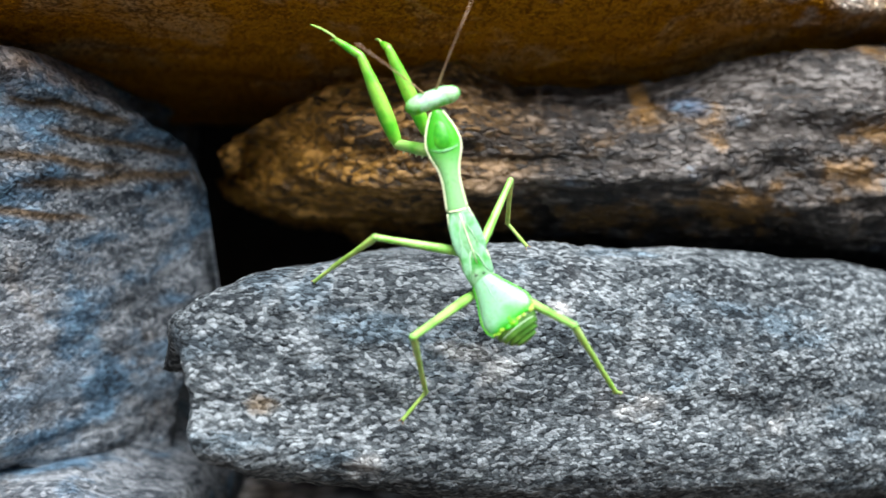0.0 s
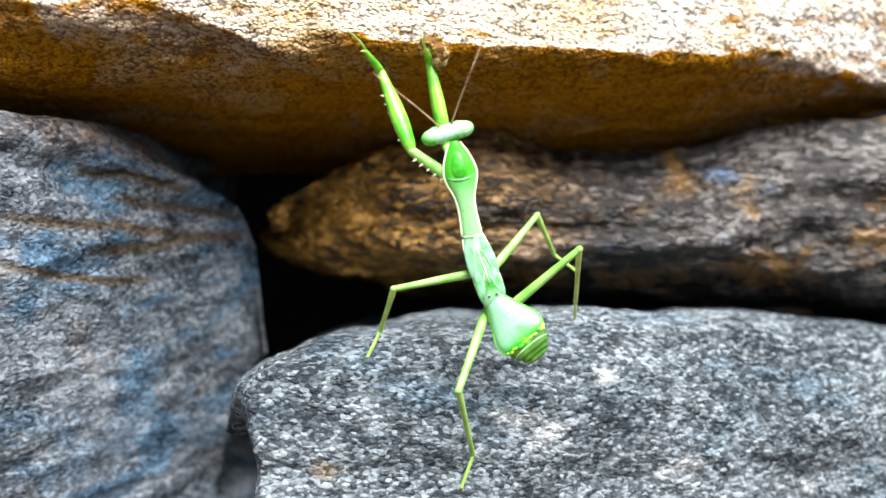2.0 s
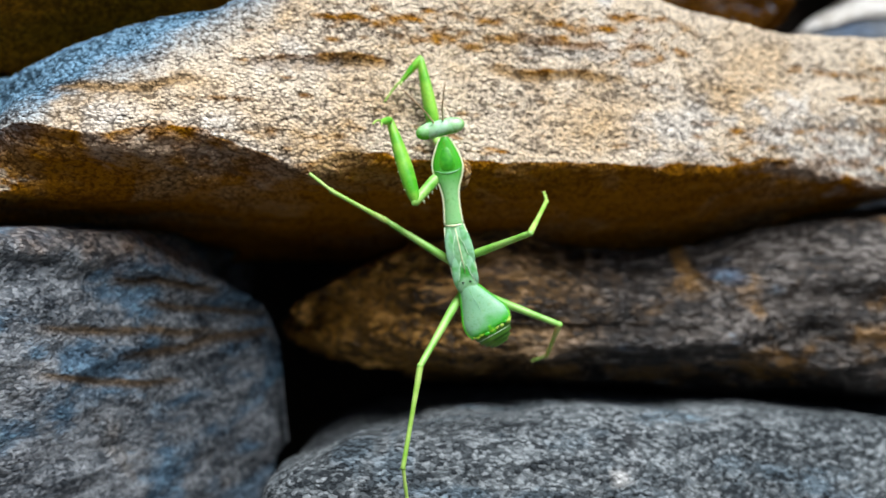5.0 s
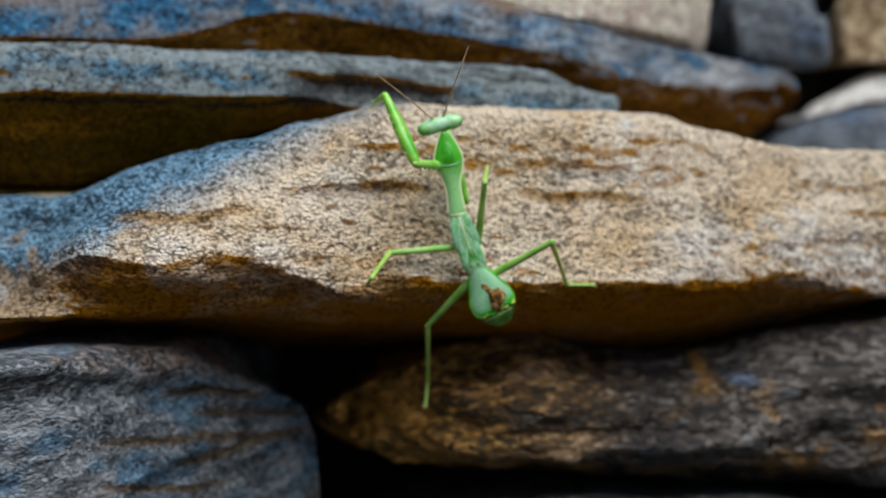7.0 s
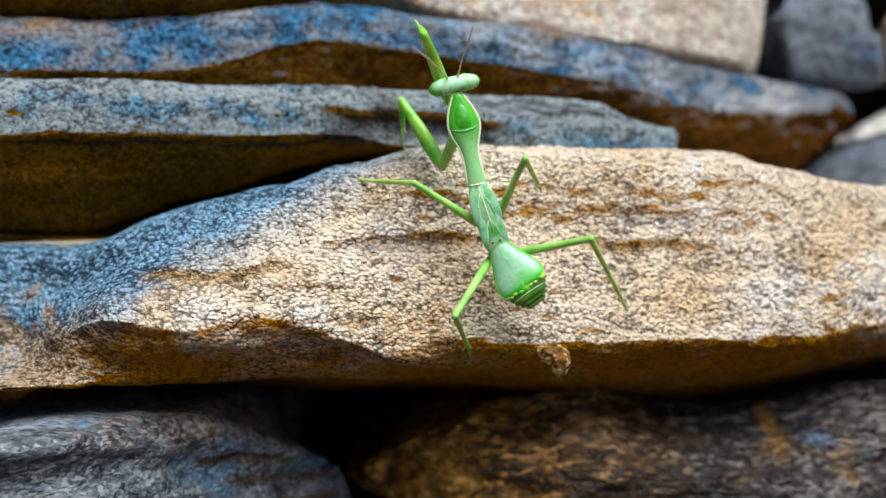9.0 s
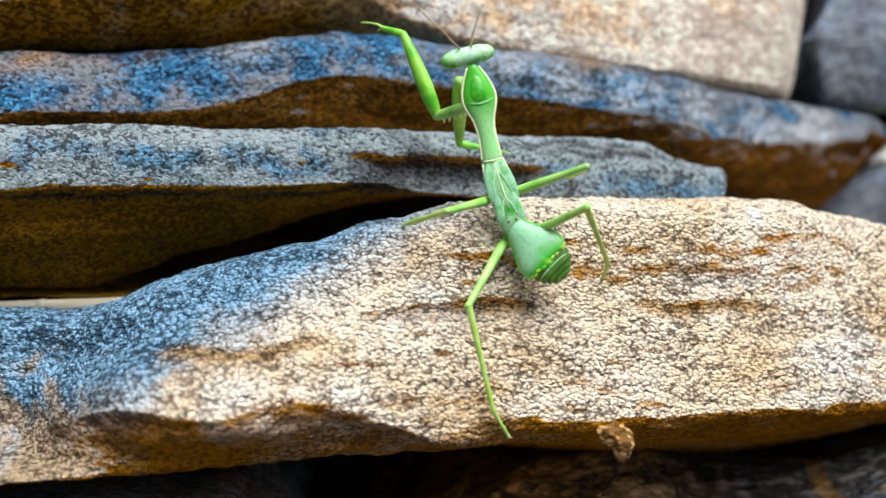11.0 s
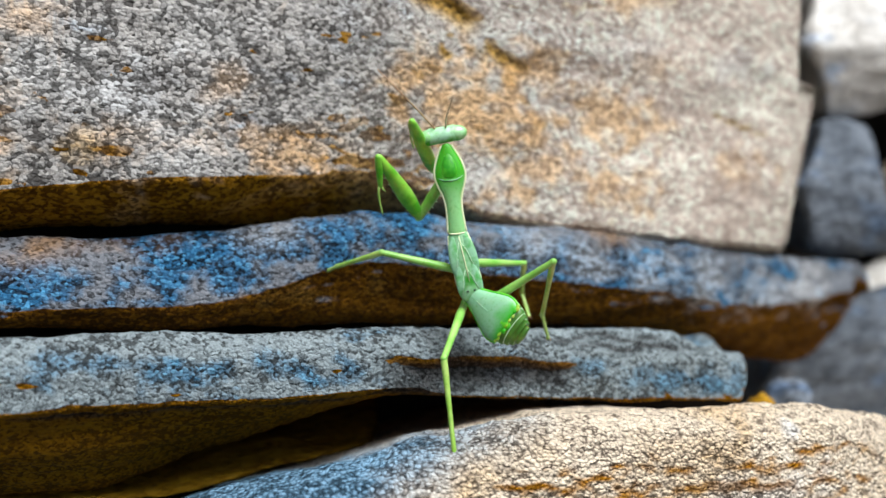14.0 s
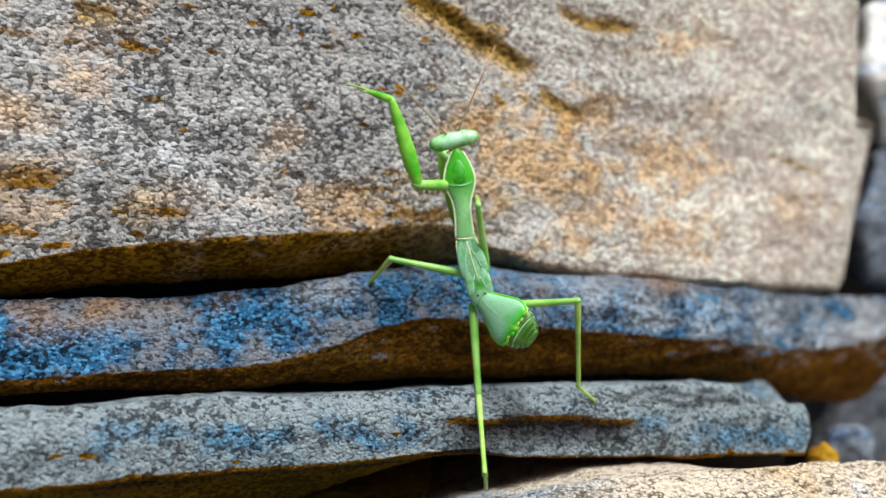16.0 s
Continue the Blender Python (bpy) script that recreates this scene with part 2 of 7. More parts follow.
MAT = {
    "granite": stone_material("granite", (0.024, 0.030, 0.035), (0.119, 0.137, 0.146), (0.345, 0.38, 0.395), (0.38, 0.39, 0.40), 0.62, (0.07, 0.13, 0.18), 0.55, grain=1350, strata=0.8, seed=1.0, flow=0.62, turn=14, contrast=0.82, patch=0.95, deep=0.5, relief=1.7, speck=0.8, seams=0.25, bias=0.43),
    "slate_blue": stone_material("slate_blue", (0.028, 0.036, 0.046), (0.14, 0.158, 0.176), (0.37, 0.395, 0.42), (0.36, 0.29, 0.22), 0.58, (0.045, 0.13, 0.22), 0.53, grain=1400, strata=1.6, seed=2.0, turn=5, zone=(0.45, 1, 0.054, 0.066, (0.22, 0.125, 0.06), 1.0), contrast=0.75, flow=0.55, patch=1, relief=1.4, deep=0.7, seams=0.2, speck=0.7, bias=0.55, moss_shade=(0.13, 0.08, 0.035)),
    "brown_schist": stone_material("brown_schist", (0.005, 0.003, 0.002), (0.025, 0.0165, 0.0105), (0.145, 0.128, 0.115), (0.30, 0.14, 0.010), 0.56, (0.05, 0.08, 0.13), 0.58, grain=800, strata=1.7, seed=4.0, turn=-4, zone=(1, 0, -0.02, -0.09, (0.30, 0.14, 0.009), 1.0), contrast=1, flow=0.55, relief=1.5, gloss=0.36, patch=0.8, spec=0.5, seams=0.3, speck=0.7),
    # where an upper-side tone is given, the first three colours are shaded undersides
    "sandstone": stone_material("sandstone", (0.26, 0.10, 0.002), (0.47, 0.185, 0.004), (0.58, 0.25, 0.008), (0.62, 0.42, 0.22), 0.50, lit_tone=(0.87, 0.735, 0.57), lit_from=-0.02, lit_noise=0.4, grain=1350, strata=1.3, seed=7.0, zone=(1, -1.9, -0.134, -0.160, (0.085, 0.17, 0.245), 0.8), flow=0.8, patch=0.7, relief=1.2, speck=0.95, bias=0.65, contrast=1, seams=1.05, moss_shade=(0.30, 0.18, 0.07), spec=0.06),
    # slate_gray: its near-black groove tone paints the shade of a recess
    "slate_gray": stone_material("slate_gray", (0.11, 0.046, 0.001), (0.24, 0.102, 0.003), (0.33, 0.148, 0.006), (0.20, 0.15, 0.09), 0.70, (0.018, 0.125, 0.235), 0.58, lit_tone=(0.30, 0.375, 0.40), lit_from=-0.2, lit_noise=0.3, lit_wide=0.2, moss_shade=(0.04, 0.036, 0.034), grain=1700, speck=1, bias=0.45, strata=1.2, seed=9.0, flow=0.85, contrast=1, patch=0.55, seams=0.3, relief=1, spec=0.06),
    "slate_deep": stone_material("slate_deep", (0.05, 0.019, 0.001), (0.11, 0.043, 0.002), (0.17, 0.072, 0.005), (0.30, 0.15, 0.04), 0.58, (0.008, 0.095, 0.205), 0.50, lit_tone=(0.20, 0.222, 0.25), lit_from=-0.06, grain=1600, speck=1, bias=0.44, strata=1.1, seed=11.0, flow=0.8, contrast=1, patch=0.5, deep=0.9, seams=0.3, relief=0.9, spec=0.06),
    # rose_granite zone: cream right end, its own colour with lens haze painted in
    "rose_granite": stone_material("rose_granite", (0.12, 0.050, 0.002), (0.30, 0.132, 0.005), (0.44, 0.21, 0.014), (0.68, 0.40, 0.17), 0.54, (0.22, 0.27, 0.34), 0.58, lit_tone=(0.455, 0.448, 0.43), lit_from=-0.36, lit_noise=0.2, lit_wide=0.14, grain=1300, strata=0.8, seed=14.0, zone=(1, 0, 0.0, 0.10, (0.67, 0.535, 0.445), 0.42), relief=0.9, speck=1.05, bias=0.5, flow=0.85, stain_scale=34, contrast=1.12, patch=1.1, deep=0.5, seams=0.3, moss_shade=(0.40, 0.22, 0.025), spec=0.06),
    "dark_gray": stone_material("dark_gray", (0.045, 0.053, 0.064), (0.115, 0.132, 0.155), (0.24, 0.27, 0.305), (0.28, 0.23, 0.18), 0.62, (0.11, 0.17, 0.27), 0.55, grain=600, strata=0.4, seed=17.0, contrast=0.8, seams=0.2),
    "quartz": stone_material("quartz", (0.40, 0.37, 0.32), (0.72, 0.70, 0.66), (0.85, 0.84, 0.82), (0.62, 0.48, 0.30), 0.60, grain=500, strata=0.3, seed=19.0, contrast=1.0),
    "pale": stone_material("pale", (0.42, 0.39, 0.35), (0.68, 0.65, 0.60), (0.84, 0.82, 0.78), (0.80, 0.60, 0.36), 0.56, (0.34, 0.42, 0.54), 0.55, grain=560, strata=0.3, seed=23.0, contrast=0.8, seams=0.2),
    "ochre": stone_material("ochre", (0.18, 0.12, 0.06), (0.46, 0.34, 0.20), (0.70, 0.58, 0.42), (0.52, 0.30, 0.12), 0.55, grain=560, strata=0.4, seed=27.0, contrast=1.2),
    "umber": stone_material("umber", (0.16, 0.08, 0.004), (0.36, 0.19, 0.012), (0.48, 0.28, 0.03), (0.22, 0.20, 0.19), 0.58, grain=620, strata=0.7, seed=37.0, contrast=0.8, seams=0.2, spec=0.06),
    "clay": stone_material("ochre_clay", (0.16, 0.075, 0.016), (0.42, 0.23, 0.06), (0.62, 0.42, 0.20), (0.50, 0.25, 0.07), 0.5, grain=900, strata=0.2, seed=29.0, contrast=1.2, relief=1, seams=0.6, speck=0.8),
    "plain": stone_material("plain_stone", (0.06, 0.06, 0.06), (0.20, 0.19, 0.18), (0.42, 0.40, 0.38), (0.30, 0.22, 0.14), 0.55, grain=260, strata=0.6, seed=31.0, contrast=1.4, stain_scale=9.0),
    "backing": earth_material("gap_backing_dark", (0.006, 0.004, 0.003), (0.025, 0.016, 0.009)),
    "ground": earth_material("ground_earth", (0.020, 0.014, 0.008), (0.06, 0.040, 0.022)),
}

# ---------------------------------------------------------------- the setting
SLANT = 0.2      # the wall runs a little away from the camera to the right: depth = a + SLANT * x


def mesh_of(name, verts, faces, material, smooth=True):
    me = bpy.data.meshes.new(name)
    me.from_pydata(verts, [], faces)
    me.materials.append(material)
    if smooth:
        me.shade_smooth()
    return me


def box_mesh(name, x0, x1, a0, a1, z0, z1, material, lean=0.0):
    v = [(x, a + SLANT * x + lean * (z - z0), z) for z in (z0, z1) for a in (a0, a1) for x in (x0, x1)]
    f = [(0, 1, 3, 2), (4, 6, 7, 5), (0, 4, 5, 1), (2, 3, 7, 6), (0, 2, 6, 4), (1, 5, 7, 3)]
    return mesh_of(name, v, f, material, False)


ground = new("ground", mesh_of("ground", [(-400, -400, 0), (400, -400, 0), (400, 400, 0), (-400, 400, 0)], [(0, 1, 2, 3)], MAT["ground"], False))
tagged(ground, "bare dry brown earth round the wall", "ground", kind="structure")
# near-black backing added so the gaps stay dark and no light leaks in
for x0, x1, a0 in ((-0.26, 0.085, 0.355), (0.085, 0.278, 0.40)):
    backing = new("wall_core", box_mesh("wall_core", x0, x1, a0, 0.595, 0.45, 0.855, MAT["backing"]))
    tagged(backing, "near-black backing added to keep the gaps between stones dark", "wall", kind="structure")
plinth = new("wall_base", box_mesh("wall_base", -2.6, 2.6, 0.195, 0.60, 0.0, 0.455, MAT["plain"]))
tagged(plinth, "plain rough stone foot of the wall", "wall", kind="structure")
flank = new("wall_left", box_mesh("wall_left", -2.6, -0.262, 0.205, 0.60, 0.455, 0.86, MAT["plain"], 0.2))
tagged(flank, "plain rough stone wall going on", "wall", kind="structure")
flank = new("wall_right", box_mesh("wall_right", 0.28, 2.6, 0.205, 0.60, 0.455, 0.86, MAT["plain"], 0.2))
tagged(flank, "plain rough stone wall going on", "wall", kind="structure")


# ---------------------------------------------------------------- the stacked stones
def curve(nodes, u):
    """Smooth value of a row of nodes (x, height, depth) in millimetres at u from 0 to 1 along x."""
    x = nodes[0][0] + (nodes[-1][0] - nodes[0][0]) * u
    i = 0
    while i < len(nodes) - 2 and x > nodes[i + 1][0]:
        i += 1
    a, b = nodes[i], nodes[i + 1]
    pa, pb = nodes[max(i - 1, 0)], nodes[min(i + 2, len(nodes) - 1)]
    h = b[0] - a[0] or 1.0
    s = min(max((x - a[0]) / h, 0.0), 1.0)
    out = [x]
    for k in (1, 2):
        ma = (b[k] - pa[k]) / (b[0] - pa[0] or 1.0) * h * 0.8
        mb = (pb[k] - a[k]) / (pb[0] - a[0] or 1.0) * h * 0.8
        out.append((2 * s**3 - 3 * s**2 + 1) * a[k] + (s**3 - 2 * s**2 + s) * ma + (3 * s**2 - 2 * s**3) * b[k] + (s**3 - s**2) * mb)
    return out


def stone(name, label, material, ridges, back=345, sink=8, drop=20, cuts=(), spots=(), ends=(12, 12), step=1.0, soft=0.55, rough=(1.4, 0.9, 0.30), seed=0.0, undercut=0.0, fall=None, group="stacked stones of the wall"):
    """A wall stone swept along x through its ridges (top to bottom of its front); back: depth of its rear face;
    drop: how far its top falls off towards the rear; fall: the same for the stretch right of x = 25; undercut: how far
    its right end draws in behind. cuts: grooves (x0, z0, x1, z1, width, depth) split into its front.
    spots: (x, z, radius, strength) pale crystal patches; lichen-dark where the strength is negative, on the grey slab
    as painted recess shade, rusty where it is above 1, blue where it is above 2."""
    x_min, x_max = min(r[0][0] for r in ridges), max(r[-1][0] for r in ridges)
    nu = max(12, int((x_max - x_min) / step))
    mid = [curve(r, 0.5) for r in ridges]
    seg = [8]
    for p, q in zip(mid, mid[1:]):
        seg.append(max(5, int(math.hypot(q[1] - p[1], q[2] - p[2]) / step) + 1))
    seg += [6, 5]
    us = [i / nu for i in range(nu + 1)]
    pull0, pull1 = ends
    rings = []
    for u in us:
        pts = [curve(r, u) for r in ridges]
        top, low = pts[0], pts[-1]
        low_back = drop if fall is None else drop + (fall - drop) * min(1.0, max(0.0, (top[0] + 15.0) / 40.0))
        loop = [(top[0], top[1] - low_back, back)] + [(p[0], p[1], p[2]) for p in pts] + [(low[0], low[1] - sink, back)]
        n = len(loop)
        ring = []
        for i in range(n):
            p0, p1, p2, p3 = (np.array(loop[(i + k - 1) % n], float) for k in range(4))
            for j in range(seg[i]):
                s = j / seg[i]
                lin = p1 + (p2 - p1) * s
                cr = 0.5 * (2 * p1 + (p2 - p0) * s + (2 * p0 - 5 * p1 + 4 * p2 - p3) * s * s + (3 * p1 - p0 - 3 * p2 + p3) * s**3)
                ring.append(lin + (cr - lin) * soft if 0 < i < n - 2 else lin)
        ring = np.array(ring)
        f = 1.0
        d0, d1 = u * (x_max - x_min), (1 - u) * (x_max - x_min)
        for d, r in ((d0, pull0), (d1, pull1)):
            if d < r:
                f = min(f, max(0.03, (1 - (1 - d / r) ** 2.6) ** (1 / 2.6)))
        c = np.array([ring[:, 0].mean(), ring[:, 1].mean(), ring[:, 2].mean()])
        ring[:, 1:] = c[1:] + (ring[:, 1:] - c[1:]) * f
        if undercut:
            ring[:, 0] -= undercut * np.maximum(0.0, ring[:, 2] - ring[:, 2].min() - 4.0) * min(1.0, max(0.0, (u - 0.75) / 0.25))
        rings.append(ring)
    g = np.array(rings)                      # (nu + 1, m, 3): x, height, depth
    m = g.shape[1]
    P = np.stack([g[..., 0], g[..., 2] + SLANT * g[..., 0], g[..., 1] + 600], -1) / 1000.0
    du = np.gradient(P, axis=0)
    dv = np.roll(P, -1, 1) - np.roll(P, 1, 1)
    N = np.cross(du, dv)
    N /= np.linalg.norm(N, axis=-1, keepdims=True) + 1e-12
    flip = ((P - P.mean((0, 1))) * N).sum() < 0
    if flip:
        N = -N
    big, lay, fine = (k / 1000.0 for k in rough)
    flat, nrm = P.reshape(-1, 3), N.reshape(-1, 3)
    out, dirt_shade, bloom, rust, blue = [], [], [], [], []
    for p, n in zip(flat, nrm):
        groove = ledge = 0.0
        for x0, z0, x1, z1, w, deep in cuts:
            ax, az, bx, bz = p[0] * 1000 - x0, p[2] * 1000 - 600 - z0, x1 - x0, z1 - z0
            k = (ax * bx + az * bz) / (bx * bx + bz * bz)
            if -0.1 < k < 1.1 and n[1] < 0:
                wob = noise.noise(Vector((p[0] * 90, p[2] * 90, seed))) * 1.6
                off = (ax * bz - az * bx) / math.hypot(bx, bz) + wob
                taper = max(0.0, 1 - abs(2 * k - 1) ** 4)
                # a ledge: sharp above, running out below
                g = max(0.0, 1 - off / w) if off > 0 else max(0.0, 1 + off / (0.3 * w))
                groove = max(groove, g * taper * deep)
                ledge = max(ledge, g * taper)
        # ledges are tinted too: real stain together with recess shade in the colour
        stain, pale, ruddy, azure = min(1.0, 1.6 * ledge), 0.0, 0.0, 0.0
        if n[1] < 0.2:
            for sx, sz, r, k in spots:
                off = math.hypot(0.75 * (p[0] * 1000 - sx), 1.3 * (p[2] * 1000 - 600 - sz)) / r + 0.9 * noise.fractal(Vector((p[0] * 150, p[2] * 220, seed)), 0.7, 2.2, 3)
                f = min(1.0, max(0.0, 1.5 * (1.0 - off)))
                if k < 0:
                    stain = max(stain, -k * f)
                elif k > 2:
                    azure = max(azure, (k - 2) * f)
                elif k > 1:
                    ruddy = max(ruddy, (k - 1) * f)
                else:
                    pale = max(pale, k * f)
        dirt_shade.append(min(1.0, stain))
        bloom.append(pale)
        rust.append(ruddy)
        blue.append(azure)
        q = Vector((p[0] + seed, p[1], p[2] + seed * 0.37))
        d = big * noise.fractal(q * 32.0, 0.9, 2.1, 3)
        d += lay * noise.fractal(Vector((q.x * 22.0, q.y * 95.0, q.z * 150.0)), 0.8, 2.2, 3)
        d += fine * noise.fractal(Vector((q.x * 260.0, q.y * 380.0, q.z * 380.0)), 0.6, 2.3, 3)
        out.append(p + n * (d - groove / 1000.0))
    out = np.array(out)
    centre = np.round(out.mean(0), 3)
    verts = (out - centre).tolist()
    faces = []
    for i in range(nu):
        for j in range(m):
            k = (j + 1) % m
            q = (i * m + j, i * m + k, (i + 1) * m + k, (i + 1) * m + j)
            faces.append(q if flip else q[::-1])
    caps = (tuple(range(m)), tuple(nu * m + j for j in range(m))[::-1])
    faces += [c[::-1] for c in caps] if flip else list(caps)
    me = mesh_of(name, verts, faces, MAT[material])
    me.attributes.new("dirt_shade", "FLOAT", "POINT").data.foreach_set("value", dirt_shade)
    me.attributes.new("bloom", "FLOAT", "POINT").data.foreach_set("value", bloom)
    me.attributes.new("rust", "FLOAT", "POINT").data.foreach_set("value", rust)
    me.attributes.new("azure", "FLOAT", "POINT").data.foreach_set("value", blue)
    ob = new(name, me)
    ob.location = centre
    return tagged(ob, label, "stone", group)


stone("boulder", "rough speckled grey granite boulder with pale crystal patches", "granite", [
    [(-63, -68, 205), (-51, -62, 205), (-40, -58, 205), (-30, -57, 205), (-18, -55, 205), (-3, -55, 205), (16, -54, 205), (45, -57, 205), (76, -59, 205), (100, -64, 205), (121, -68, 205), (181, -68, 205)],
    [(-59, -63, 186), (-35, -60, 186), (-10, -59, 186), (15, -60, 186), (55, -64, 186), (111, -73, 186), (171, -73, 186)],
    [(-55, -76, 177), (-22, -77, 177), (15, -81, 177), (54, -84, 177), (109, -90, 177), (169, -90, 177)],
    [(-53, -92, 180), (-23, -102, 180), (29, -111, 180), (115, -121, 180), (175, -121, 180)],
], back=330, drop=38, sink=40, ends=(4, 10), step=0.85, rough=(1.6, 0.7, 0.6), seed=1.0, spots=[(-37.2, -57.2, 5, 2.8), (-28, -58.2, 4, 2.7), (-51.6, -67.4, 5, 2.6), (30, -70, 9, 2.35), (60, -78, 10, 2.35), (5.7, -71.8, 5.5, 0.8), (11.9, -76.3, 4, 0.8), (45.3, -87.3, 4.5, 1), (-16.6, -93.1, 4, 0.9), (27.5, -64.8, 2.6, 1), (-39.0, -78.6, 3, -0.6), (78.6, -94.5, 5, 0.5)])
stone("layered_stone", "blue-grey layered stone with a rusty band along its top", "slate_blue", [
    [(-163.5, -0.6, 197.8), (-122.6, -1.8, 213.6), (-116.8, -2.9, 218.1), (-110.1, -5.6, 223.3), (-101.6, -7.2, 230.0), (-93.3, -12.8, 236.5), (-84.5, -19.7, 243.3), (-76.1, -26.9, 249.8), (-65.9, -36.9, 257.8)],
    [(-164.1, -9.9, 193.6), (-122.1, -12.5, 210.0), (-98.7, -22.3, 228.3), (-80.7, -32.2, 242.3), (-65.6, -41.4, 254.0)],
    [(-165.9, -27.5, 191.0), (-123.0, -31.5, 207.2), (-99.3, -42.2, 225.8), (-81.8, -50.3, 239.4), (-67.6, -59.1, 250.5)],
    [(-167.3, -46.1, 191.6), (-124.4, -51.5, 207.2), (-94.5, -64.7, 230.5), (-66.6, -82.7, 252.3)],
    [(-178.5, -96.7, 197.3), (-114.3, -112.5, 224.1), (-98.5, -120.8, 236.4), (-79.5, -131.8, 251.2)],
], drop=24, sink=4, ends=(10, 4), undercut=0.6, rough=(1.6, 1.2, 0.45), seed=2.0, cuts=[(-102.8, -17.5, -78.5, -26.4, 3, 0.9), (-102.7, -39.0, -61.1, -41.8, 3, 1.0), (-97.1, -26.2, -67.7, -37.4, 2, 0.8), (-115.6, -26.0, -79.7, -39.1, 2.5, 0.8), (-116.8, -38.0, -87.5, -51.3, 2, 0.6)], spots=[(-109.2, -47.0, 6, 2.6), (-74.8, -90.3, 9, 2.8), (-80.0, -99.8, 9, 2.7), (-91.6, -70.6, 5, 2.5), (-117.0, -79.1, 7, 2.6), (-100.1, -92.1, 10, 2.5), (-112.0, -95.1, 9, 2.6)])
stone("layered_stone", "brown-grey stone at the foot of a layered one", "slate_blue", [
    [(-169, -112, 215), (-109, -112, 215), (-94, -112, 215), (-77, -117, 215), (-64, -120, 215)],
    [(-169, -120, 207), (-109, -120, 207), (-94, -120, 207), (-77, -125, 207), (-64, -128, 207)],
    [(-169, -146, 209), (-109, -146, 209), (-94, -146, 209), (-77, -151, 209), (-64, -154, 209)],
], back=330, sink=4, ends=(10, 8), step=1.2, seed=13.0)
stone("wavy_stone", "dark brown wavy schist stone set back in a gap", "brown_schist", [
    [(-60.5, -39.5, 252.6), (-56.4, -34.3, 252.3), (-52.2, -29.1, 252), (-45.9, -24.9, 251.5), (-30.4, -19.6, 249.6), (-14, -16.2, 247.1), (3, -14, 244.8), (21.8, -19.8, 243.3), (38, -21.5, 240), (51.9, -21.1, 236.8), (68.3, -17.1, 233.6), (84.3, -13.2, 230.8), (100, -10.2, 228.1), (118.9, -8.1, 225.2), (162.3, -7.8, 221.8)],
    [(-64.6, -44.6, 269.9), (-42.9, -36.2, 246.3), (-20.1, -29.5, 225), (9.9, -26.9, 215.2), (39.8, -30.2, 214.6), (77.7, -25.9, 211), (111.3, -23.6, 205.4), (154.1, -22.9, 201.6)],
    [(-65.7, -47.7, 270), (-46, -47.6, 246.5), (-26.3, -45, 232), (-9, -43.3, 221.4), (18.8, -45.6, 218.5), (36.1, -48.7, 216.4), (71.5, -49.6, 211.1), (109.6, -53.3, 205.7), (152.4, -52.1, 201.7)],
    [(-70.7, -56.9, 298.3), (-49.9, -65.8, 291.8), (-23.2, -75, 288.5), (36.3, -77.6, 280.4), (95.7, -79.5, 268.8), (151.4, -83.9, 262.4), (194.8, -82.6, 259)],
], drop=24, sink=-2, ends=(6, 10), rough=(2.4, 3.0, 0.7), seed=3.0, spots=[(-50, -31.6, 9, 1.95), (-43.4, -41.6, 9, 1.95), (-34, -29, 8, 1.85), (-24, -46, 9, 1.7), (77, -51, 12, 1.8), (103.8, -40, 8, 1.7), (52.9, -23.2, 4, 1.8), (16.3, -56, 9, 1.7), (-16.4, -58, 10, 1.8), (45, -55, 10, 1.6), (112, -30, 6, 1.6)])
